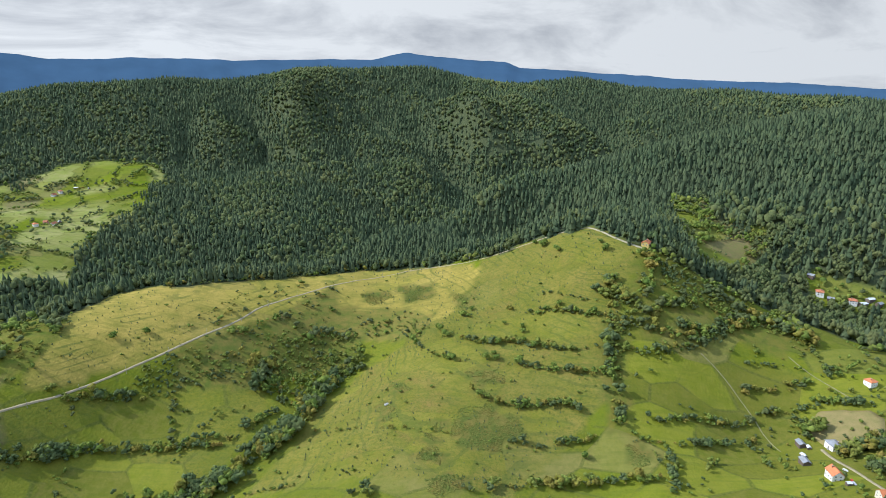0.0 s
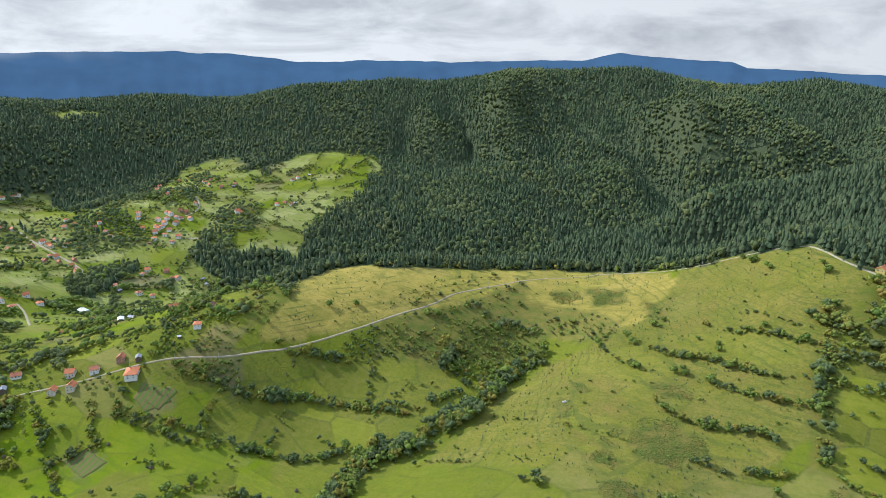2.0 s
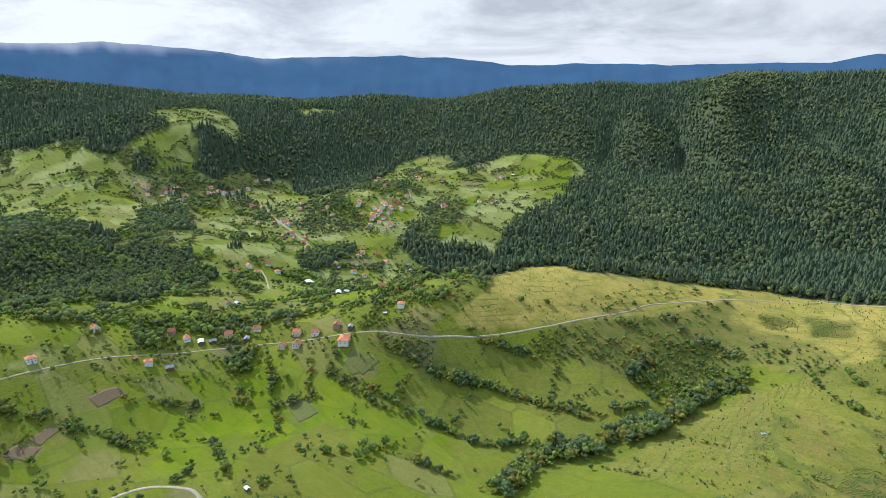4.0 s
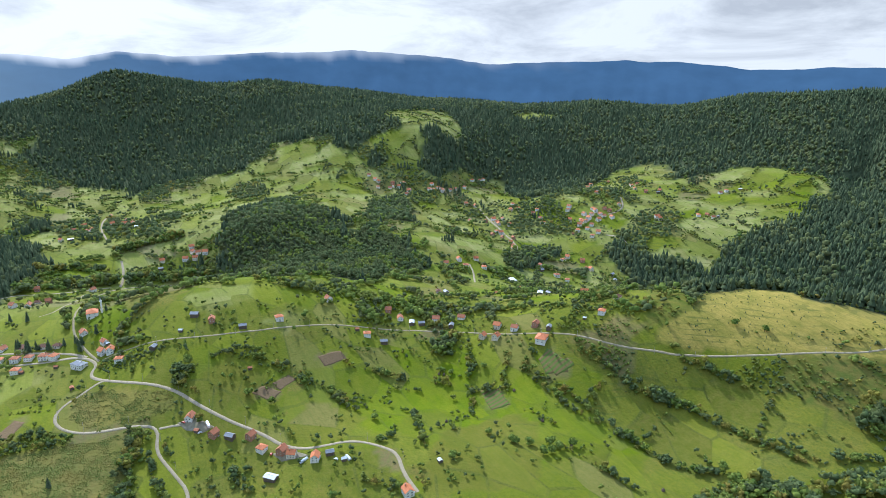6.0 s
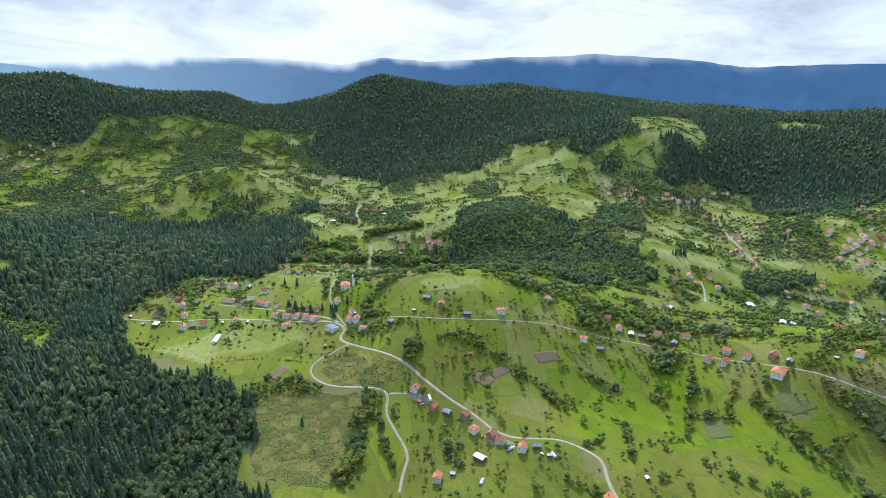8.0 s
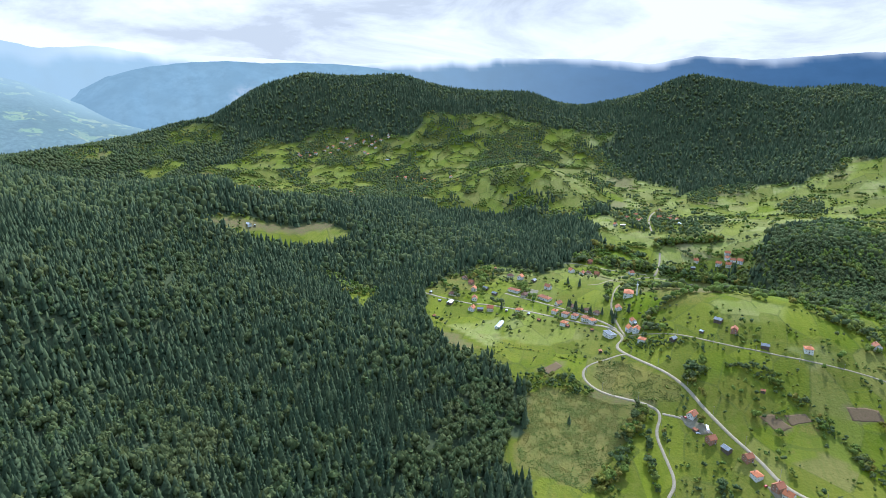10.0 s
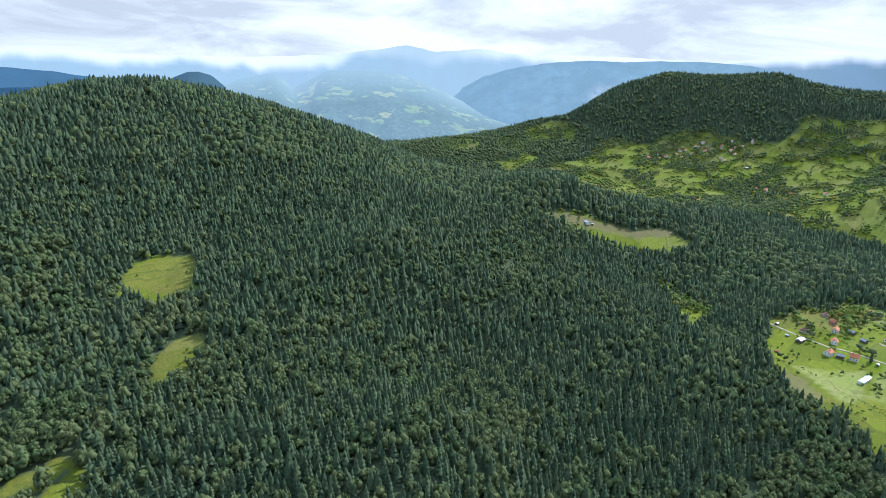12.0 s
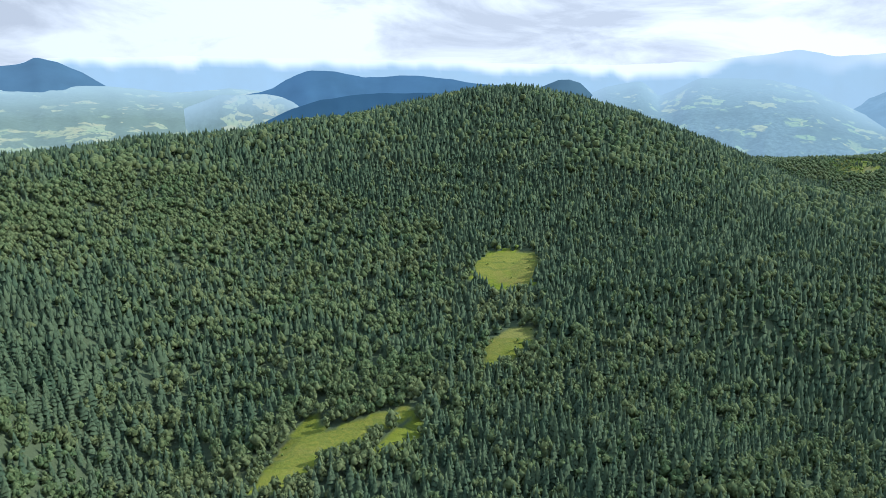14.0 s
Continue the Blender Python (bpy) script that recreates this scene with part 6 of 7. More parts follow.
WEST_HOUSES_B = [
    (-2149, -894, "h"), (-1491, -1049, "r"), (-1506, -1079, "h"), (-1512, -770, "o"), (-1572, -816, "r"), (-1450, -726, "h"),
    (-1370, -643, "w"), (-1375, -622, "h"), (-1826, -746, "r"), (-1824, -717, "o"), (-1808, -692, "r"), (-1804, -645, "o"),
    (-1779, -611, "h"), (-1610, -673, "h"), (-1232, -716, "s"), (-2134, -956, "h"), (-2015, -1039, "h"), (-1908, -1134, "o"),
]
WEST_HOUSES_C = [
    (-2064, -915, "h"), (-1784, -553, "h"), (-1916, -1144, "h"), (-2060, -1023, "s"), (-1964, -1032, "s"), (-1487, -760, "s"),
    (-1817, -716, "r"), (-1925, -1114, "r"), (-2019, -1086, "r"), (-2081, -936, "h"), (-2163, -902, "r"), (-1384, -604, "r"),
    (-1222, -739, "s"), (-1977, -1121, "g"), (-2084, -972, "o"), (-2063, -1045, "h"),
]
WEST_HOUSES = WEST_HOUSES_A + WEST_HOUSES_B + WEST_HOUSES_C
EDGE_HOUSES = [
    (-892, -690, "W2"), (-903, -685, "s"),
]

WAYS = np.concatenate([p for p, _ in KEEP_CLEAR])
WAY_TURN = np.concatenate([np.degrees(np.arctan2(*np.gradient(p, axis=0).T[::-1])) for p, _ in KEEP_CLEAR])
built = {}
taken = []


def settle(x, y, kind, group):
    """Sets a house square to the nearest lane and clear of its neighbours."""
    w = max(HOUSE_KINDS[kind][0][3:5])
    for _ in range(6):
        d = np.hypot(WAYS[:, 0] - x, WAYS[:, 1] - y)
        k = int(d.argmin())
        if d[k] < w * 0.5 + 3.0:
            away = (np.array((x, y)) - WAYS[k]) / max(d[k], 0.1)
            x, y = WAYS[k] + away * (w * 0.5 + 3.2)
        for px, py, pw in taken:
            gap = math.hypot(px - x, py - y)
            if gap < (w + pw) * 0.52:
                x, y = px + (x - px) / max(gap, 0.1) * (w + pw) * 0.53, py + (y - py) / max(gap, 0.1) * (w + pw) * 0.53
    turn = WAY_TURN[k] + rng.normal(0, 4) if d[k] < 70 else rng.uniform(0, 180)
    turn += 90 if kind == "L" else 0
    turn += 180 * rng.integers(2) + (90 if rng.uniform() < 0.45 and kind not in ("L", "L2", "G") else 0)
    taken.append((x, y, w))
    pick = int(rng.integers(len(HOUSE_KINDS[kind])))
    at = pose(x, y, ground(x, y) + 0.3, 0, 0, turn)
    if (kind, pick) in built:
        ob = copy_thing(built[kind, pick], at)
    else:
        ob = built[kind, pick] = house(*HOUSE_KINDS[kind][pick])
        ob.matrix_world = at
    size = rng.uniform(0.84, 1.0)
    ob.scale = (size, size, size)
    return tagged(ob, group=group)


for places, group in ((LANE_HOUSES, "houses along the lane"), (VILLAGE_HOUSES, "houses of the village"), (MIDDLE_HOUSES, "houses in the valley"), (HAMLET_HOUSES, "houses of the far village"),
                      (HILL_HOUSES, "houses of the hill hamlets"), (FARM_HOUSES, "farm houses below the knoll"), (WEST_HOUSES, "houses of the distant village"), (EDGE_HOUSES, "houses at the wood edge")):
    for x, y, kind in places:
        made = settle(x, y, kind, group)
        if kind == "M":
            MOSQUE = (made.location.x, made.location.y)
KEEP_CLEAR.append((np.array([(x, y) for x, y, _ in taken]), 8.5))


def minaret(x, y):
    root = tagged(new("minaret"), "slim white minaret with a grey pointed cap", "minaret")
    for name, r0, r1, z0, z1, mat in (("base", 1.5, 1.4, -1.5, 5, M_PLASTER), ("shaft", 0.95, 0.85, 5, 15, M_PLASTER), ("balcony", 1.5, 1.5, 15, 16.1, M_PLASTER), ("drum", 0.75, 0.75, 16.1, 18.4, M_PLASTER), ("cap", 0.95, 0.05, 18.4, 22.5, M_ROOF_GREY)):
        bm = bmesh.new()
        bmesh.ops.create_cone(bm, cap_ends=True, segments=12, radius1=r0, radius2=r1, depth=z1 - z0, matrix=Matrix.Translation((0, 0, (z0 + z1) / 2)))
        part(name, bm, mat, root)
    root.matrix_world = pose(x, y, ground(x, y))


minaret(MOSQUE[0] + 4, MOSQUE[1] + 11)



# ---- hedgerows, scrub and loose trees ----
HEDGES = []
HEDGES += [
    ([(-393, 472), (-368, 477), (-346, 490), (-310, 500), (-259, 504), (-233, 506)], 6, 6.5, 0.85),
    ([(-383, 456), (-365, 472), (-351, 480)], 6, 6.5, 0.85),
    ([(-368, 528), (-329, 544), (-291, 560)], 6, 6.5, 0.85),
    ([(-280, 563), (-270, 541), (-259, 510)], 6, 6.5, 0.85),
    ([(159, 494), (190, 492), (230, 503), (269, 504), (293, 512)], 6, 6.5, 0.85),
    ([(164, 474), (197, 466), (229, 472), (276, 485), (289, 490)], 6, 6.5, 0.85),
    ([(197, 468), (193, 441), (184, 409)], 6, 6.5, 0.85),
]
HEDGES += [
    ([(-340, 716), (-268, 768), (-218, 800), (-175, 822), (-134, 852), (-70, 868), (-11, 848)], 6, 9, 0.7),
    ([(-11, 848), (37, 832), (75, 822), (112, 812), (150, 795)], 6, 9, 0.7),
    ([(-384, 524), (-362, 536), (-329, 544), (-312, 552)], 8, 7, 0.95),
]
HEDGES += [
    ([(-31, 632), (4, 590), (22, 581)], 6, 6.5, 0.85),
    ([(84, 564), (112, 555), (143, 543), (168, 543)], 6, 6.5, 0.85),
    ([(23, 626), (47, 612), (72, 611), (105, 588), (132, 577), (161, 575)], 6, 6.5, 0.85),
    ([(59, 471), (88, 466), (114, 472), (134, 473)], 6, 6.5, 0.85),
    ([(26, 535), (52, 517), (84, 514), (116, 514), (130, 506)], 6, 6.5, 0.85),
    ([(77, 669), (100, 646), (136, 633), (169, 613), (179, 606)], 6, 6.5, 0.85),
]
HEDGES += [
    ([(-229, 504), (-208, 514), (-192, 532), (-174, 550), (-167, 567)], 6, 8, 0.95),
    ([(-73, 412), (-45, 404)], 6, 8, 0.95),
    ([(8, 413), (54, 420), (82, 427), (119, 425), (148, 429), (184, 427)], 6, 8, 0.95),
    ([(248, 596), (285, 596), (328, 613)], 6, 8, 0.95),
    ([(229, 613), (250, 622), (275, 624)], 6, 8, 0.95),
    ([(297, 520), (334, 520), (370, 519), (398, 507)], 6, 8, 0.95),
    ([(288, 541), (343, 540), (368, 547), (396, 558)], 6, 8, 0.95),
]
HEDGES += [
    ([(190, 656), (184, 611), (172, 571), (162, 533), (161, 496), (167, 481)], 8, 13, 0.95),
    ([(176, 643), (197, 635), (214, 616), (226, 601)], 8, 13, 0.95),
    ([(189, 600), (218, 594), (241, 589)], 7, 8, 0.9),
    ([(241, 583), (271, 593), (302, 610), (324, 629)], 7, 8, 0.9),
    ([(230, 617), (257, 624), (280, 625)], 7, 8, 0.9),
    ([(180, 571), (210, 566), (241, 572), (269, 582), (304, 600), (334, 622)], 7, 8, 0.9),
]
HEDGES += [
    ([(-220, 445), (-193, 468), (-175, 494), (-155, 519), (-140, 553), (-136, 588)], 10, 22, 0.95),
    ([(-136, 588), (-117, 626), (-93, 643)], 10, 22, 0.95),
    ([(-188, 584), (-188, 608), (-202, 619)], 10, 22, 0.95),
    ([(221, 632), (234, 655), (242, 685)], 9, 15, 0.9),
    ([(294, 657), (331, 648), (371, 623), (393, 594)], 9, 15, 0.9),
    ([(335, 450), (363, 458), (387, 467)], 9, 15, 0.9),
    ([(344, 423), (361, 428)], 9, 15, 0.9),
    ([(334, 493), (346, 499)], 9, 15, 0.9),
]
HEDGES += [
    ([(-375, 517), (-364, 492)], 3, 4, 0.6),
    ([(-171, 446), (-125, 441)], 3, 4, 0.6),
    ([(-548, 1093), (-294, 785), (-241, 1161), (-70, 866), (36, 818), (89, 801)], 3, 4, 0.6),
    ([(105, 683), (139, 653), (172, 630)], 3, 4, 0.6),
    ([(184, 575), (228, 567), (266, 576)], 3, 4, 0.6),
    ([(219, 647), (249, 642)], 3, 4, 0.6),
    ([(-122, 522), (-52, 483), (9, 477)], 3, 4, 0.6),
    ([(-93, 449), (-73, 435)], 3, 4, 0.6),
    ([(-409, 557), (-376, 567)], 3, 4, 0.6),
]
HEDGES += [
    ([(-284, 660), (-262, 691), (-251, 723)], 3, 4, 0.6),
    ([(334, 584), (357, 570), (388, 585)], 3, 4, 0.6),
    ([(-429, 449), (-396, 457), (-357, 477), (-322, 505), (-279, 507), (-228, 514), (-205, 522)], 6, 7, 0.95),
    ([(-475, 383), (-438, 387), (-398, 385), (-364, 397), (-343, 407), (-324, 419), (-291, 420)], 6, 7, 0.95),
    ([(-563, 368), (-533, 350), (-502, 328), (-461, 304)], 6, 7, 0.95),
    ([(-387, 399), (-397, 424), (-403, 441)], 6, 7, 0.95),
]
HEDGES += [
    ([(-286, 424), (-266, 434), (-254, 448)], 6, 7, 0.95),
    ([(-493, 324), (-486, 339), (-475, 352)], 6, 7, 0.95),
    ([(-510, 389), (-485, 365), (-457, 349)], 6, 7, 0.95),
    ([(-322, 345), (-301, 352), (-281, 358)], 6, 7, 0.95),
    ([(-457, 301), (-451, 271), (-447, 241), (-444, 229)], 4, 5, 0.8),
    ([(-566, 204), (-534, 205), (-520, 207)], 4, 5, 0.8),
    ([(-325, 411), (-335, 445), (-342, 472)], 4, 5, 0.8),
    ([(-437, 346), (-411, 351), (-380, 357)], 4, 5, 0.8),
]
HEDGES += [
    ([(-353, 335), (-331, 344)], 4, 5, 0.8),
    ([(-633, 349), (-594, 363), (-563, 345), (-584, 331)], 10, 22, 0.9),
    ([(-225, 365), (-234, 401), (-230, 439), (-211, 464)], 10, 22, 0.9),
    ([(-612, 145), (-578, 159), (-551, 185), (-536, 199)], 6, 7, 0.9),
    ([(-550, 177), (-519, 192)], 6, 7, 0.9),
    ([(-491, 247), (-453, 233), (-421, 221)], 6, 7, 0.9),
    ([(-448, 174), (-459, 204)], 6, 7, 0.9),
    ([(-596, 216), (-576, 246), (-554, 272)], 6, 7, 0.9),
]
HEDGES += [
    ([(-480, 387), (-427, 396), (-392, 402), (-349, 410), (-322, 416)], 6, 7, 0.9),
    ([(-463, 453), (-401, 458), (-371, 472), (-340, 489), (-325, 497)], 6, 7, 0.9),
    ([(-612, 20), (-629, 49), (-645, 94), (-629, 133)], 6, 7, 0.9),
    ([(-639, 93), (-612, 135), (-586, 148), (-573, 158)], 6, 7, 0.9),
    ([(-592, -20), (-558, 6), (-526, 7)], 6, 7, 0.9),
    ([(-546, -7), (-509, -9), (-470, -1)], 6, 7, 0.9),
    ([(-635, -135), (-626, -105), (-619, -81)], 6, 7, 0.9),
]
HEDGES += [
    ([(-551, 362), (-516, 347)], 6, 7, 0.9),
    ([(-536, 300), (-514, 313)], 6, 7, 0.9),
    ([(-472, 386), (-482, 399), (-487, 414)], 6, 7, 0.9),
    ([(-552, 185), (-531, 201)], 6, 7, 0.9),
    ([(-498, 322), (-456, 302)], 6, 7, 0.9),
    ([(-577, 27), (-549, 41), (-573, 39)], 6, 7, 0.9),
    ([(-484, 51), (-456, 62)], 6, 7, 0.9),
    ([(-392, 166), (-375, 191)], 6, 7, 0.9),
    ([(-412, 147), (-395, 162), (-398, 174)], 6, 7, 0.9),
    ([(-507, -39), (-550, -22), (-582, -15)], 8, 15, 0.9),
]
HEDGES += [
    ([(-458, -53), (-485, -41), (-505, -29)], 8, 15, 0.9),
    ([(-597, 43), (-620, 28), (-640, 45)], 8, 15, 0.9),
    ([(-1092, -119), (-1116, -71), (-1122, -20), (-1152, 30), (-1169, 94), (-1127, 179)], 13, 16, 0.85),
    ([(-1189, -91), (-1211, -48), (-1200, 7)], 13, 16, 0.85),
    ([(-1269, 36), (-1291, 87), (-1283, 161)], 13, 16, 0.85),
    ([(-725, -266), (-691, -200), (-699, -139), (-662, -80)], 2, 2.5, 0.8),
    ([(-691, -200), (-638, -189)], 2, 2.5, 0.8),
    ([(-677, -193), (-689, -165), (-688, -139), (-678, -107), (-663, -82)], 1.6, 2.5, 0.95),
    ([(-708, -116), (-697, -90), (-673, -68)], 1.6, 2.5, 0.95),
    ([(-639, -147), (-672, -141)], 2, 2.5, 0.8),
]

def open_ground(x, y):
    """Clear of roads and house yards."""
    keep = np.ones(len(x), bool)
    for spot, reach in KEEP_CLEAR:
        for i in range(0, len(spot), 40):
            p = spot[i:i + 40]
            near = ((x > p[:, 0].min() - reach) & (x < p[:, 0].max() + reach) & (y > p[:, 1].min() - reach) & (y < p[:, 1].max() + reach)).nonzero()[0]
            if len(near):
                d = ((x[near, None] - p[:, 0]) ** 2 + (y[near, None] - p[:, 1]) ** 2).min(1)
                keep[near[d < reach * reach]] = False
    return keep


for line, tall, wide, chance in HEDGES:
    p = smooth_line(line, 2.5)
    n = max(1, round(wide / 4.0))
    p = np.repeat(p, n, axis=0)
    x, y = p[:, 0] + rng.uniform(-0.5, 0.5, len(p)) * wide, p[:, 1] + rng.uniform(-0.5, 0.5, len(p)) * wide
    keep = (rng.uniform(size=len(x)) < chance * (0.30 + 0.60 * (clumps(x, y, 22, 77) > 0.40))) & open_ground(x, y)
    x, y = x[keep], y[keep]
    h = tall * rng.uniform(0.25, 1.25, len(x)) ** 1.4 * (0.40 + 1.30 * clumps(x, y, 18, 79)) + 0.8
    lod = 0 if math.hypot(*line[0]) < 620 else 1
    if len(x):
        tone = clumps(x, y, 9, 87) + rng.normal(0, 0.10, len(x))
        for pick, mat in ((tone < 0.46, M_GROVE), ((tone >= 0.46) & (tone < 0.66), M_LEAF), (tone >= 0.66, M_TURNING)):
            if pick.any():
                stand("hedge", "uneven green hedgerow of bushes and small trees", "hedge", BROADS[lod], x[pick], y[pick], h[pick], rng.uniform(0.9, 1.3, pick.sum()), mat)

for near, far, gap, lod in ((340, 760, 4.0, 0), (760, 1300, 6.2, 1), (1300, 2700, 8.4, 2)):
    x, y = scatter(near, far, gap, 200 + lod)
    keep = farmland(x, y)
    x, y = x[keep], y[keep]
    keep = open_ground(x, y)
    x, y = x[keep], y[keep]
    dice = rng.uniform(size=len(x))
    r = np.hypot(x, y)
    free = np.ones(len(x), bool)
    for outline in OPENS:
        free &= ~inside(x, y, outline)
    hedged = free.copy()
    for outline in MEADOWS:
        free &= ~inside(x, y, outline)
    farmed = np.zeros(len(x), bool)
    for outline in (LOWER_MEADOW, LANE_MEADOW, HILL_MEADOW, RIGHT_FIELDS, LEFT_FIELDS):
        farmed |= inside(x, y, outline)
    scrub = np.zeros(len(x), bool)
    for outline in SCRUBS:
        scrub |= inside(x, y, outline)
    _, _, edge, kind = plots(x, y)
    rows = hedged & (edge < gap * 0.72) & (kind > 0.15) & (r > 560) & (r < 760) & (dice < 0.88) & (clumps(x, y, 30, 75) > 0.36)
    rows |= farmed & (edge < 2.4) & (kind > 0.45) & (dice < 0.7) & (clumps(x, y, 30, 75) > 0.42)
    copse = free & (clumps(x, y, 95, 71) > np.where(r > 1400, np.where(y < -150, 0.515, 0.56), np.where(r > 850, 0.56, 0.60))) & (dice < 0.86) & (r > 600)
    single = free & (dice < 0.006)
    homes = np.array([(a, b) for a, b, _ in taken])
    yard = np.zeros(len(x), bool)
    for i in range(0, len(x), 20000):
        d = np.hypot(x[i:i + 20000, None] - homes[:, 0], y[i:i + 20000, None] - homes[:, 1]).min(1)
        yard[i:i + 20000] = d < 42
    yard &= dice < 0.085 * gap / 4
    rough = scrub & (clumps(x, y, 24, 91) > 0.45) & (dice < 0.62)
    keep = rows | copse | single | rough | yard
    x, y, copse = x[keep], y[keep], copse[keep]
    rough = rough[keep]
    h = rng.uniform((2.6, 3.5, 4.5)[lod], (8.5, 10.5, 11.5)[lod], len(x)) * np.where(rough, rng.uniform(0.18, 0.95, len(x)) ** 1.6, 1) + copse * rng.uniform(0, 5, len(x)) * (lod > 0)
    dark = (grain(x / 45, y / 45, 19) > 0.78) & copse & (np.hypot(x, y) > 900)
    s = ~dark
    olive = s & (grain(x / 14, y / 14, 93) + rng.normal(0, 0.15, len(x)) > 0.60)
    golden = s & ~olive & (grain(x / 11, y / 11, 95) + rng.normal(0, 0.15, len(x)) > np.where(inside(x, y, FRINGE) | inside(x, y, SCRUB_DOME), 0.45, 0.86))
    for pick, mat in ((s & ~olive & ~golden, M_GROVE if lod == 2 else M_LEAF), (golden, M_TURNING), (olive, M_BEECH if lod else M_GROVE)):
        if pick.any():
            stand("thicket", "loose green broad-leaved trees and bushes among the meadows", "trees", BROADS[max(1, lod)], x[pick], y[pick], h[pick], rng.uniform(0.78, 1.08, pick.sum()) * np.where(rough[pick], 1.45, 1.0), mat)
    stand("spruce_copse", "dark spruce trees in small groups on farmland", "trees", CONIFERS[lod], x[dark], y[dark], h[dark] * 1.35, rng.uniform(0.9, 1.2, dark.sum()), M_SPRUCE)

# hedgerows and tree belts round the far fields
for near, far, gap, lod in ((740, 1320, 4.6, 2), (1320, 2650, 5.6, 3)):
    x, y = scatter(near, far, gap, 250 + lod)
    keep = farmland(x, y)
    x, y = x[keep], y[keep]
    _, _, edge, kind = plots(x, y)
    deep = (y < -100) & (np.hypot(x, y) > 1400)
    belt = (kind > np.where(deep, 0.12, 0.42)) & (edge < 3.0 + np.where(deep, 10.0, 13.0) * clumps(x, y, 60, 73)) & (clumps(x, y, 22, 74) > np.where(deep, 0.36, 0.40))
    belt |= deep & (clumps(x, y, 55, 76) > 0.66)
    thin = (kind > 0.08) & (edge < 2.6) & (clumps(x, y, 34, 75) > 0.38)
    keep = (belt | thin) & open_ground(x, y)
    for outline in OPENS:
        keep &= ~inside(x, y, outline)
    x, y, belt = x[keep], y[keep], belt[keep]
    h = np.where(belt, rng.uniform(3.5, 11.5, len(x)), rng.uniform(2.0, 5.5, len(x))) * (0.6 + 0.8 * clumps(x, y, 45, 83))
    dark = grain(x / 30, y / 30, 85) + rng.normal(0, 0.12, len(x)) > 0.62
    for pick, mat in ((dark, M_BEECH), (~dark, M_LEAF)):
        stand("field_hedges", "green hedgerows and tree belts between the far fields", "hedge", BROADS[lod], x[pick], y[pick], h[pick], rng.uniform(0.85, 1.2, pick.sum()), mat)

# woods of broad-leaved trees inside the farmland
for near, far, gap, lod in ((300, 1200, 5.6, 1), (1200, 2200, 6.4, 2)):
    x, y = scatter(near, far, gap, 300 + lod)
    keep = np.zeros(len(x), bool)
    wx, wy = x + (clumps(x, y, 40, 21) - 0.5) * 36, y + (clumps(x, y, 40, 27) - 0.5) * 36
    for outline in LEAF_WOODS:
        keep |= inside(wx, wy, outline)
    keep &= open_ground(x, y)
    x, y = x[keep], y[keep]
    tall = rng.uniform(5, 15, len(x)) * (0.7 + 0.6 * clumps(x, y, 30, 63))
    tone = grain(x / 22, y / 22, 65) + rng.normal(0, 0.2, len(x))
    for pick, mat in ((tone < 0.34, M_BEECH), ((tone >= 0.34) & (tone < 0.72), M_GROVE), (tone >= 0.72, M_LEAF)):
        stand("broadleaf_wood", "rounded green broad-leaved wood on a low hill", "wood", BROADS[lod], x[pick], y[pick], tall[pick], rng.uniform(0.7, 1.0, pick.sum()), mat)

# bracken beds and juniper on the pastures
x, y = scatter(250, 900, 1.15, 400)
keep = np.zeros(len(x), bool)
wx, wy = x + (clumps(x, y, 22, 33) - 0.5) * 24, y + (clumps(x, y, 22, 35) - 0.5) * 24
for outline in BRACKENS:
    keep |= inside(wx, wy, outline)
keep &= clumps(x, y, 11, 45) + rng.normal(0, 0.12, len(x)) > 0.44
x, y = x[keep], y[keep]
stand("bracken", "low green and rust-coloured bracken beds in the pasture", "bracken", BROADS[3], x, y, rng.uniform(0.5, 1.0, len(x)), rng.uniform(2.0, 2.9, len(x)), M_BRACKEN)
x, y = scatter(300, 1000, 5.0, 410)
keep = inside(x, y, KNOLL_PASTURE) | inside(x, y, DOME_PASTURE)
keep &= rng.uniform(size=len(x)) < 0.05 + 0.30 * (clumps(x, y, 70, 43) > 0.54)
x, y = x[keep], y[keep]
stand("juniper", "small dark juniper bushes dotted over the dry pasture", "bushes", CONIFERS[1], x, y, rng.uniform(0.9, 2.6, len(x)), rng.uniform(1.2, 1.9, len(x)), M_SPRUCE, 0.1)


x, y = scatter(230, 800, 3.2, 420)
keep = farmland(x, y)
x, y = x[keep], y[keep]
keep = open_ground(x, y) & (rng.uniform(size=len(x)) < np.where(inside(x, y, KNOLL_PASTURE) | inside(x, y, DOME_PASTURE) | inside(x, y, ROUGH_PASTURE), 0.20, 0.05) * np.clip(clumps(x, y, 35, 47) * 5 - 1.9, 0, 1))
x, y = x[keep], y[keep]
stand("grass_tussocks", "coarse green and yellow grass tussocks on the pasture", "grass", BROADS[3], x, y, rng.uniform(0.4, 1.0, len(x)), rng.uniform(1.0, 1.7, len(x)), M_BRACKEN)
x, y = scatter(250, 900, 6.0, 430)
keep = farmland(x, y)
x, y = x[keep], y[keep]
keep = open_ground(x, y) & (rng.uniform(size=len(x)) < 0.012 + 0.05 * (inside(x, y, KNOLL_PASTURE) | inside(x, y, CLEARING_A) | inside(x, y, CLEARING_B) | inside(x, y, CLEARING_C)))
x, y = x[keep], y[keep]
stand("pasture_bushes", "round green hawthorn bushes dotted over the pastures", "bushes", BROADS[1], x, y, rng.uniform(1.2, 4.6, len(x)), rng.uniform(1.0, 1.5, len(x)), M_LEAF)


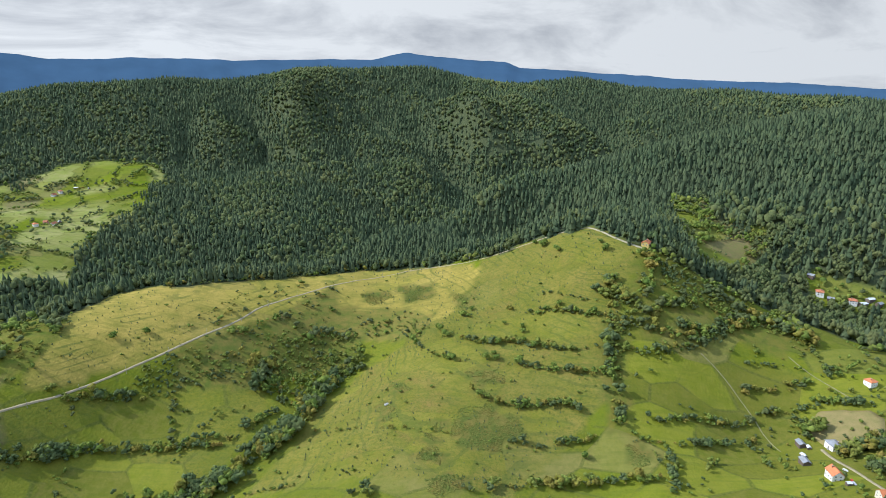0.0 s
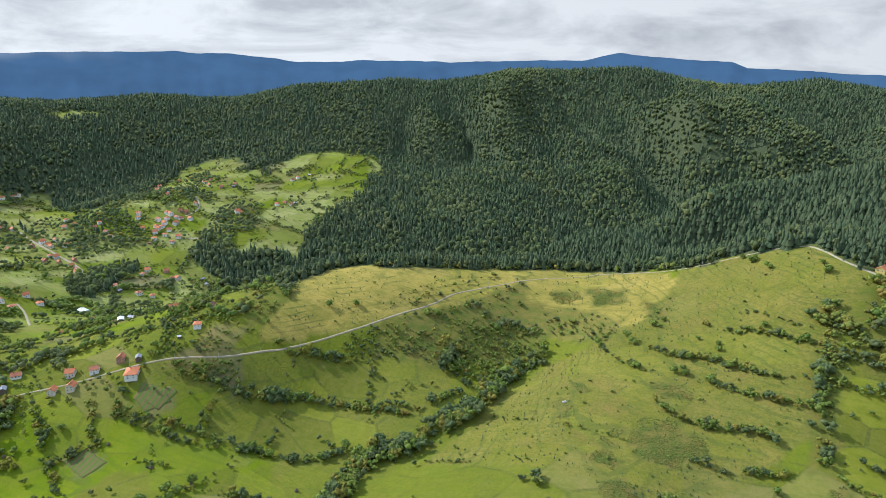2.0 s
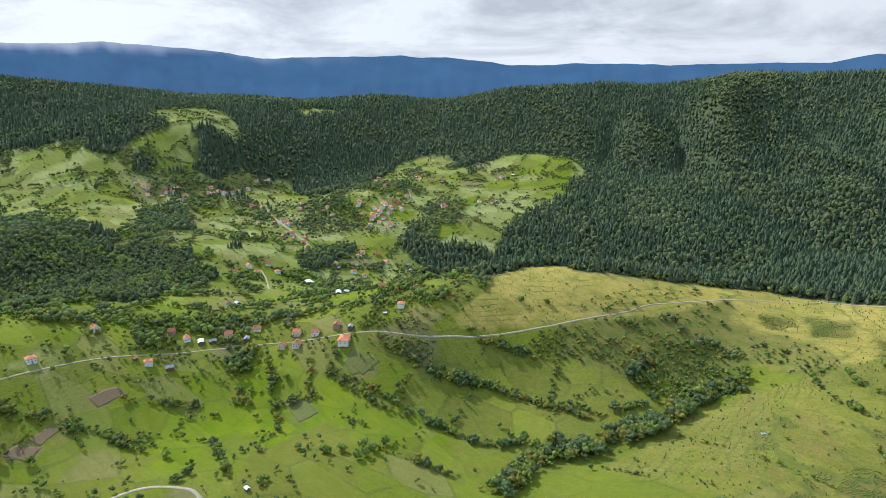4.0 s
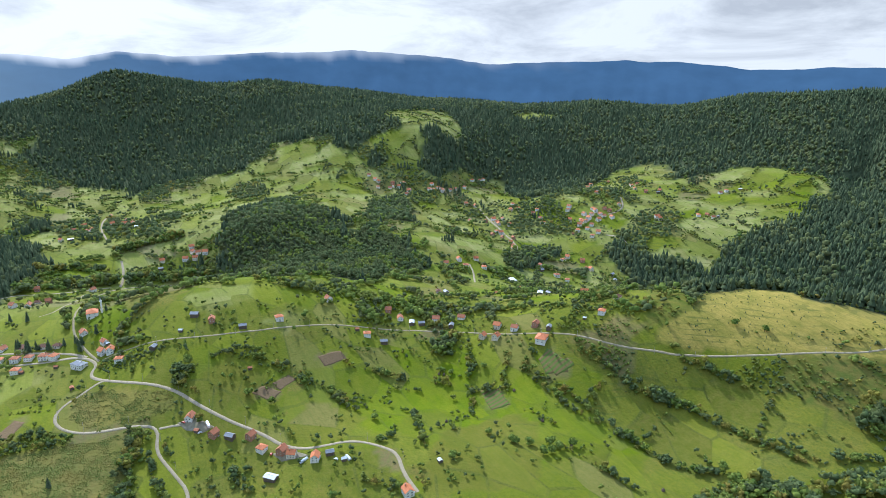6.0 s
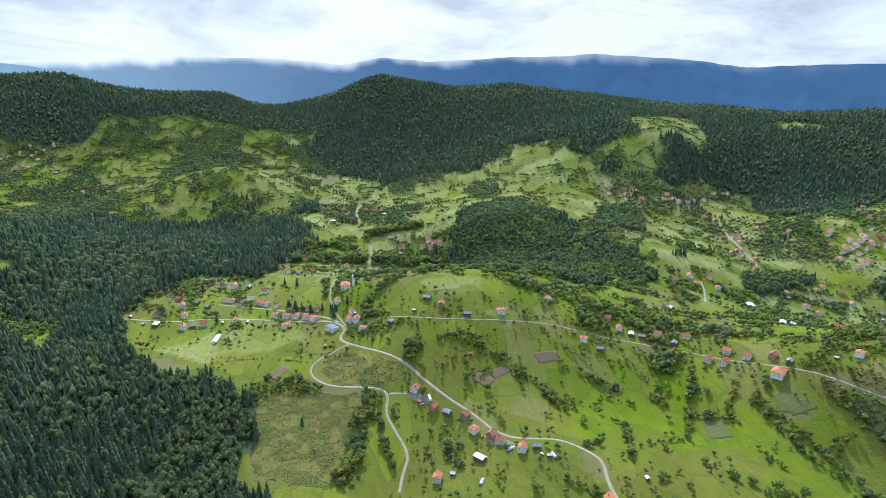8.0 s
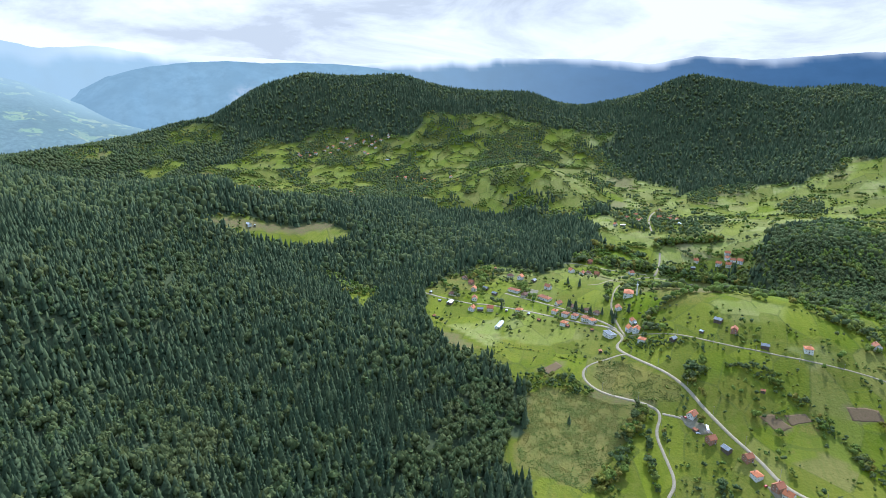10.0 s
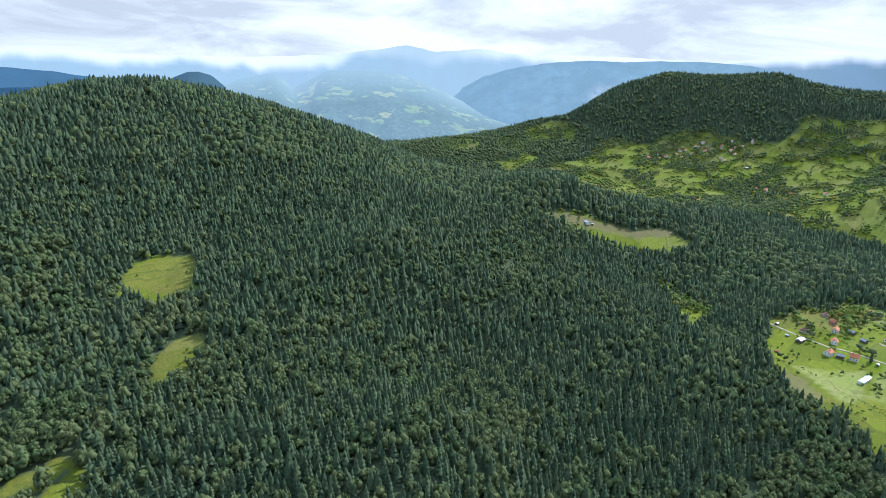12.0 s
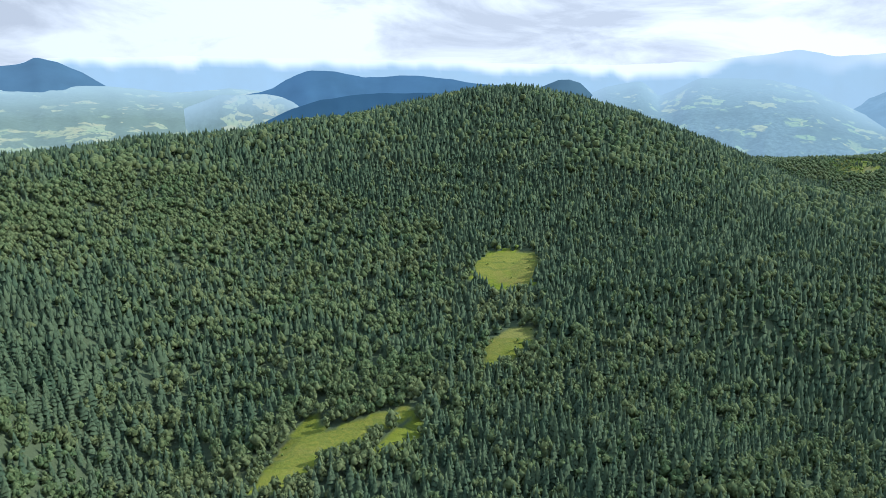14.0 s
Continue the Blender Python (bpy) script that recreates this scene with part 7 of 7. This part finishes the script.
# ---- single trees ----
def tree_mesh(name, shape, tall, wide, mat):
    v, f = shape
    return mesh_of(name, v * np.array([tall * wide, tall * wide, tall]), f, [mat])


def trunk_mesh(tall, thick):
    bm = bmesh.new()
    bmesh.ops.create_cone(bm, cap_ends=True, segments=7, radius1=thick, radius2=thick * 0.35, depth=tall + 1.0, matrix=Matrix.Translation((0, 0, (tall - 1.0) / 2)))
    for k in range(4):
        a = k * 1.7
        bmesh.ops.create_cone(bm, cap_ends=False, segments=5, radius1=thick * 0.4, radius2=thick * 0.1, depth=tall * 0.5,
                              matrix=Matrix.Translation((math.cos(a) * tall * 0.16, math.sin(a) * tall * 0.16, tall * 0.8)) @ Matrix.Rotation(0.7, 4, (-math.sin(a), math.cos(a), 0)))
    me = bpy.data.meshes.new("trunk")
    bm.to_mesh(me)
    bm.free()
    me.materials.append(M_BARK)
    return me


def make_tree(name, label, shape, tall, wide, mat):
    root = tagged(new(name), label, "tree")
    for kind, me in (("trunk", trunk_mesh(tall * 0.45, tall * 0.022)), ("crown", tree_mesh("crown", shape, tall, wide, mat))):
        ob = new(kind, me)
        ob.parent = root
    return root


LONE_BROAD = [
    (35, 692), (24, 683), (-3, 654), (-33, 645), (88, 629), (87, 604),
    (95, 590), (58, 615), (57, 581), (78, 570), (70, 643), (132, 759),
    (131, 643), (191, 716), (193, 701), (46, 581), (164, 618), (242, 618),
    (253, 624), (261, 619), (275, 628), (54, 588),
    (-401, 543), (-325, 617), (-353, 602), (4, 638), (31, 677), (-31, 637),
    (56, 578), (88, 620), (59, 607), (267, 1043), (128, 756), (142, 731),
    (192, 699), (120, 776), (123, 455), (-372, 308), (-386, 298), (-352, 320),
    (-353, 310), (-412, 289), (-424, 388), (-323, 618), (-544, 317), (-534, 323),
    (-389, 236), (-382, 299), (-372, 310), (-363, 328), (-351, 330), (-351, 346),
    (-405, 117), (-498, 203), (-501, 242), (-574, 169), (-603, 84), (-575, 94),
    (-556, 112), (-550, -89), (-512, 356), (-391, 231), (-490, 461), (-518, 526),
]
LONE_SPRUCE = [
    (-558, 273), (-545, -89), (-635, -216), (-618, -197), (-825, -112), (-814, -102),
    (-810, -91), (-799, -81), (-783, -51), (-782, -46), (-737, -316), (-826, -144),
    (-827, -114), (-814, -212), (-820, -355), (-769, -50), (-786, -30), (-931, -105),
    (-818, -104), (-811, -94), (-803, -83), (-796, -65), (-789, -53), (-780, -48), (-921, -104), (-936, -124), (-833, -14), (-637, -197), (-691, -300), (-631, -265),
]
HAYSTACKS = [
    (-543, 312), (-538, 316), (-458, 359), (-398, 349), (-350, 344), (-268, 380),
    (-457, 267),
]
STONES = [
    (-54, 527),
]
TUNNELS = [
    (-462, 112), (-430, 74), (-442, 148),
]
PARKED = [
    (-553, 47), (-568, 27), (-567, 32), (-548, 38), (-490, 90), (-461, 108),
    (-445, 137), (323, 412), (322, 408), (329, 429),
]

models = [make_tree("broadleaf_tree", "lone broad-leaved tree standing in a green meadow", broadleaf(5, 110, 60 + k), 7.5, 1.15, M_LEAF) for k in range(4)]
spruces = [make_tree("spruce_tree", "lone dark spruce tree standing in the grass", conifer(8, 9, 70 + k), 13.0, 1.0, M_SPRUCE) for k in range(3)]
for bunch, places, group in ((models, LONE_BROAD, "lone broad-leaved trees"), (spruces, LONE_SPRUCE, "lone spruce trees")):
    used = set()
    for k, (x, y) in enumerate(places):
        src = bunch[k % len(bunch)]
        size = rng.uniform(0.65, 1.35)
        at = pose(x, y, ground(x, y), 0, 0, rng.uniform(0, 360))
        if src not in used:
            used.add(src)
            src.matrix_world, ob = at, src
        else:
            ob = copy_thing(src, at)
        ob.scale = (size, size, size)
        tagged(ob, group=group)


def haystack():
    """A hay cone round a pole, flared and slumped."""
    root = tagged(new("haystack"), "brown conical haystack on a pole in a meadow", "haystack", "haystacks in the meadow")
    bm = bmesh.new()
    rings = ((0.0, 1.5), (0.7, 1.75), (1.6, 1.6), (2.5, 1.05), (3.2, 0.4), (3.5, 0.12))
    prev = None
    for z, r in rings:
        ring = [bm.verts.new((r * math.cos(a * 0.5236) * rng.uniform(0.92, 1.08), r * math.sin(a * 0.5236) * rng.uniform(0.92, 1.08), z - 0.2)) for a in range(12)]
        if prev:
            for a in range(12):
                bm.faces.new((prev[a], prev[(a + 1) % 12], ring[(a + 1) % 12], ring[a]))
        prev = ring
    bm.faces.new(prev)
    part("hay", bm, M_HAY, root)
    bm = bmesh.new()
    bmesh.ops.create_cone(bm, cap_ends=True, segments=6, radius1=0.06, radius2=0.04, depth=1.2, matrix=Matrix.Translation((0, 0, 3.7)))
    part("pole", bm, M_TIMBER, root)
    return root


stack = haystack()
for k, (x, y) in enumerate(HAYSTACKS):
    at = pose(x, y, ground(x, y), 0, 0, k * 50)
    if k:
        copy_thing(stack, at)
    else:
        stack.matrix_world = at


# ---- polytunnels in the gardens ----
M_FILM = plain("milky_greenhouse_film", (0.62, 0.66, 0.66), (0.52, 0.57, 0.58), 0.8, 0.35)


def polytunnel():
    """Arched film over hoops, with closed ends and a door."""
    root = tagged(new("polytunnel"), "small milky white polytunnel greenhouse in a garden", "greenhouse", "greenhouses in the gardens")
    bm = bmesh.new()
    arcs = []
    for y in np.linspace(-4, 4, 7):
        arcs.append([bm.verts.new((1.8 * math.cos(a), y, 2.0 * math.sin(a) - 0.1)) for a in np.linspace(0, math.pi, 11)])
    for p, q in zip(arcs, arcs[1:]):
        for k in range(10):
            bm.faces.new((p[k], p[k + 1], q[k + 1], q[k]))
    bm.faces.new(arcs[0])
    bm.faces.new(arcs[-1][::-1])
    part("cover", bm, M_FILM, root)
    for y in np.linspace(-4, 4, 7):
        bm = bmesh.new()
        for a in np.linspace(0, math.pi, 11)[:-1]:
            for r in (1.81, 1.87):
                for d in (-0.04, 0.04):
                    bm.verts.new((r * math.cos(a), y + d, r * 1.11 * math.sin(a) - 0.1))
                    bm.verts.new((r * math.cos(a + math.pi / 10), y + d, r * 1.11 * math.sin(a + math.pi / 10) - 0.1))
        bm.verts.ensure_lookup_table()
        for k in range(10):
            v = bm.verts[k * 8:k * 8 + 8]
            for q in ((4, 5, 7, 6), (0, 4, 6, 2)[::-1], (0, 1, 5, 4), (2, 6, 7, 3)):
                bm.faces.new([v[i] for i in q])
        part("hoop", bm, M_FRAME, root)
    bm = bmesh.new()
    block(bm, -0.5, -4.08, 0.0, 0.5, -4.0, 1.7)
    part("door", bm, M_FRAME, root)
    return root


tunnel = polytunnel()
for k, (x, y) in enumerate(TUNNELS):
    at = pose(x, y, ground(x, y) + 0.1, 0, 0, k * 37 + 20)
    if k:
        copy_thing(tunnel, at)
    else:
        tunnel.matrix_world = at


# ---- stones, vehicles and poles ----
def stone_heap(x, y):
    root = tagged(new("stone_heap"), "heap of pale grey fieldstones overgrown with bracken", "stones")
    g = np.random.default_rng(8)
    for k in range(14):
        bm = bmesh.new()
        bmesh.ops.create_icosphere(bm, subdivisions=1, radius=1.0)
        for v in bm.verts:
            v.co = Vector((v.co.x * 1.3, v.co.y, v.co.z * 0.7)) * g.uniform(0.75, 1.2)
        a, r, size = g.uniform(0, 6.28), g.uniform(0, 3.4), g.uniform(0.5, 1.3)
        ob = part("stone", bm, M_STONE, root)
        ob.matrix_local = pose(math.cos(a) * r, math.sin(a) * r * 0.6, 0.2 + g.uniform(0, 0.3), 0, 0, g.uniform(0, 360)) @ Matrix.Scale(size, 4)
    root.matrix_world = pose(x, y, ground(x, y))


stone_heap(*STONES[0])


def car(paint, label, long=4.2, high=1.45, name="car"):
    root = tagged(new(name), label, name)
    w = 0.86 if name == "car" else 1.2
    bm = bmesh.new()
    n = long / 2
    side = [(-n, 0.35), (n, 0.35), (n, 0.75), (n * 0.6, 0.9), (n * 0.25, high), (-n * 0.65, high), (-n * 0.95, 0.95), (-n, 0.8)] if name == "car" else [(-n, 0.4), (n, 0.4), (n, high * 0.6), (n * 0.96, high), (-n, high)]
    left = [bm.verts.new((a, -w, b)) for a, b in side]
    right = [bm.verts.new((a, w, b)) for a, b in side]
    bm.faces.new(left)
    bm.faces.new(right[::-1])
    for k in range(len(side)):
        j = (k + 1) % len(side)
        bm.faces.new((left[j], left[k], right[k], right[j]))
    bmesh.ops.bevel(bm, geom=bm.edges[:], offset=0.06, segments=1, affect="EDGES")
    part("body", bm, paint, root)
    bm = bmesh.new()
    block(bm, -n * 0.6, -w - 0.01, high * 0.66, n * (0.2 if name == "car" else 0.9), w + 0.01, high * 0.92)
    part("window_band", bm, M_GLASS, root, "dark glass side windows")
    for a in (-n * 0.6, n * 0.62):
        for b in (-w + 0.05, w - 0.05):
            bm = bmesh.new()
            bmesh.ops.create_cone(bm, cap_ends=True, segments=12, radius1=0.33, radius2=0.33, depth=0.2, matrix=Matrix.Translation((a, b, 0.33)) @ Matrix.Rotation(math.pi / 2, 4, "X"))
            part("wheel", bm, M_TYRE, root)
    return root


paints = [plain("white_car_paint", (0.75, 0.75, 0.74), (0.7, 0.7, 0.7), 1.0, 0.3), plain("red_car_paint", (0.40, 0.04, 0.03), (0.36, 0.04, 0.03), 1.0, 0.3), plain("silver_car_paint", (0.45, 0.46, 0.48), (0.40, 0.41, 0.43), 1.0, 0.3)]
for k, (x, y) in enumerate(PARKED):
    if k == 0:
        ob = car(paints[0], "white bus parked in a gravel farmyard", 10.5, 3.1, "bus")
    else:
        tone_name = ("white", "red", "silver")[k % 3]
        ob = car(paints[k % 3], tone_name + " car parked beside a house")
    ob.matrix_world = pose(x, y, ground(x, y) + 0.25, 0, 0, 35 * k)


def utility_pole():
    root = tagged(new("utility_pole"), "weathered timber pole with a crossarm beside the lane", "pole", "poles along the lane")
    bm = bmesh.new()
    bmesh.ops.create_cone(bm, cap_ends=True, segments=8, radius1=0.17, radius2=0.11, depth=10.0, matrix=Matrix.Translation((0, 0, 4.2)))
    part("post", bm, M_POLE, root)
    bm = bmesh.new()
    block(bm, -0.9, -0.07, 8.4, 0.9, 0.07, 8.56)
    part("crossarm", bm, M_POLE, root)
    for a in (-0.8, 0.0, 0.8):
        bm = bmesh.new()
        bmesh.ops.create_cone(bm, cap_ends=True, segments=6, radius1=0.06, radius2=0.04, depth=0.22, matrix=Matrix.Translation((a, 0, 8.68)))
        part("insulator", bm, M_FRAME, root)
    return root


poles = None
for p, _ in KEEP_CLEAR[:3]:
    for k in range(6, len(p) - 2, 11):
        t = p[k + 1] - p[k - 1]
        t = t / (np.linalg.norm(t) + 1e-9)
        x, y = p[k][0] - t[1] * 3.4, p[k][1] + t[0] * 3.4
        at = pose(x, y, ground(x, y), 0, 0, math.degrees(math.atan2(t[1], t[0])) + 90)
        if poles is None:
            poles = utility_pole()
            poles.matrix_world = at
        else:
            copy_thing(poles, at)
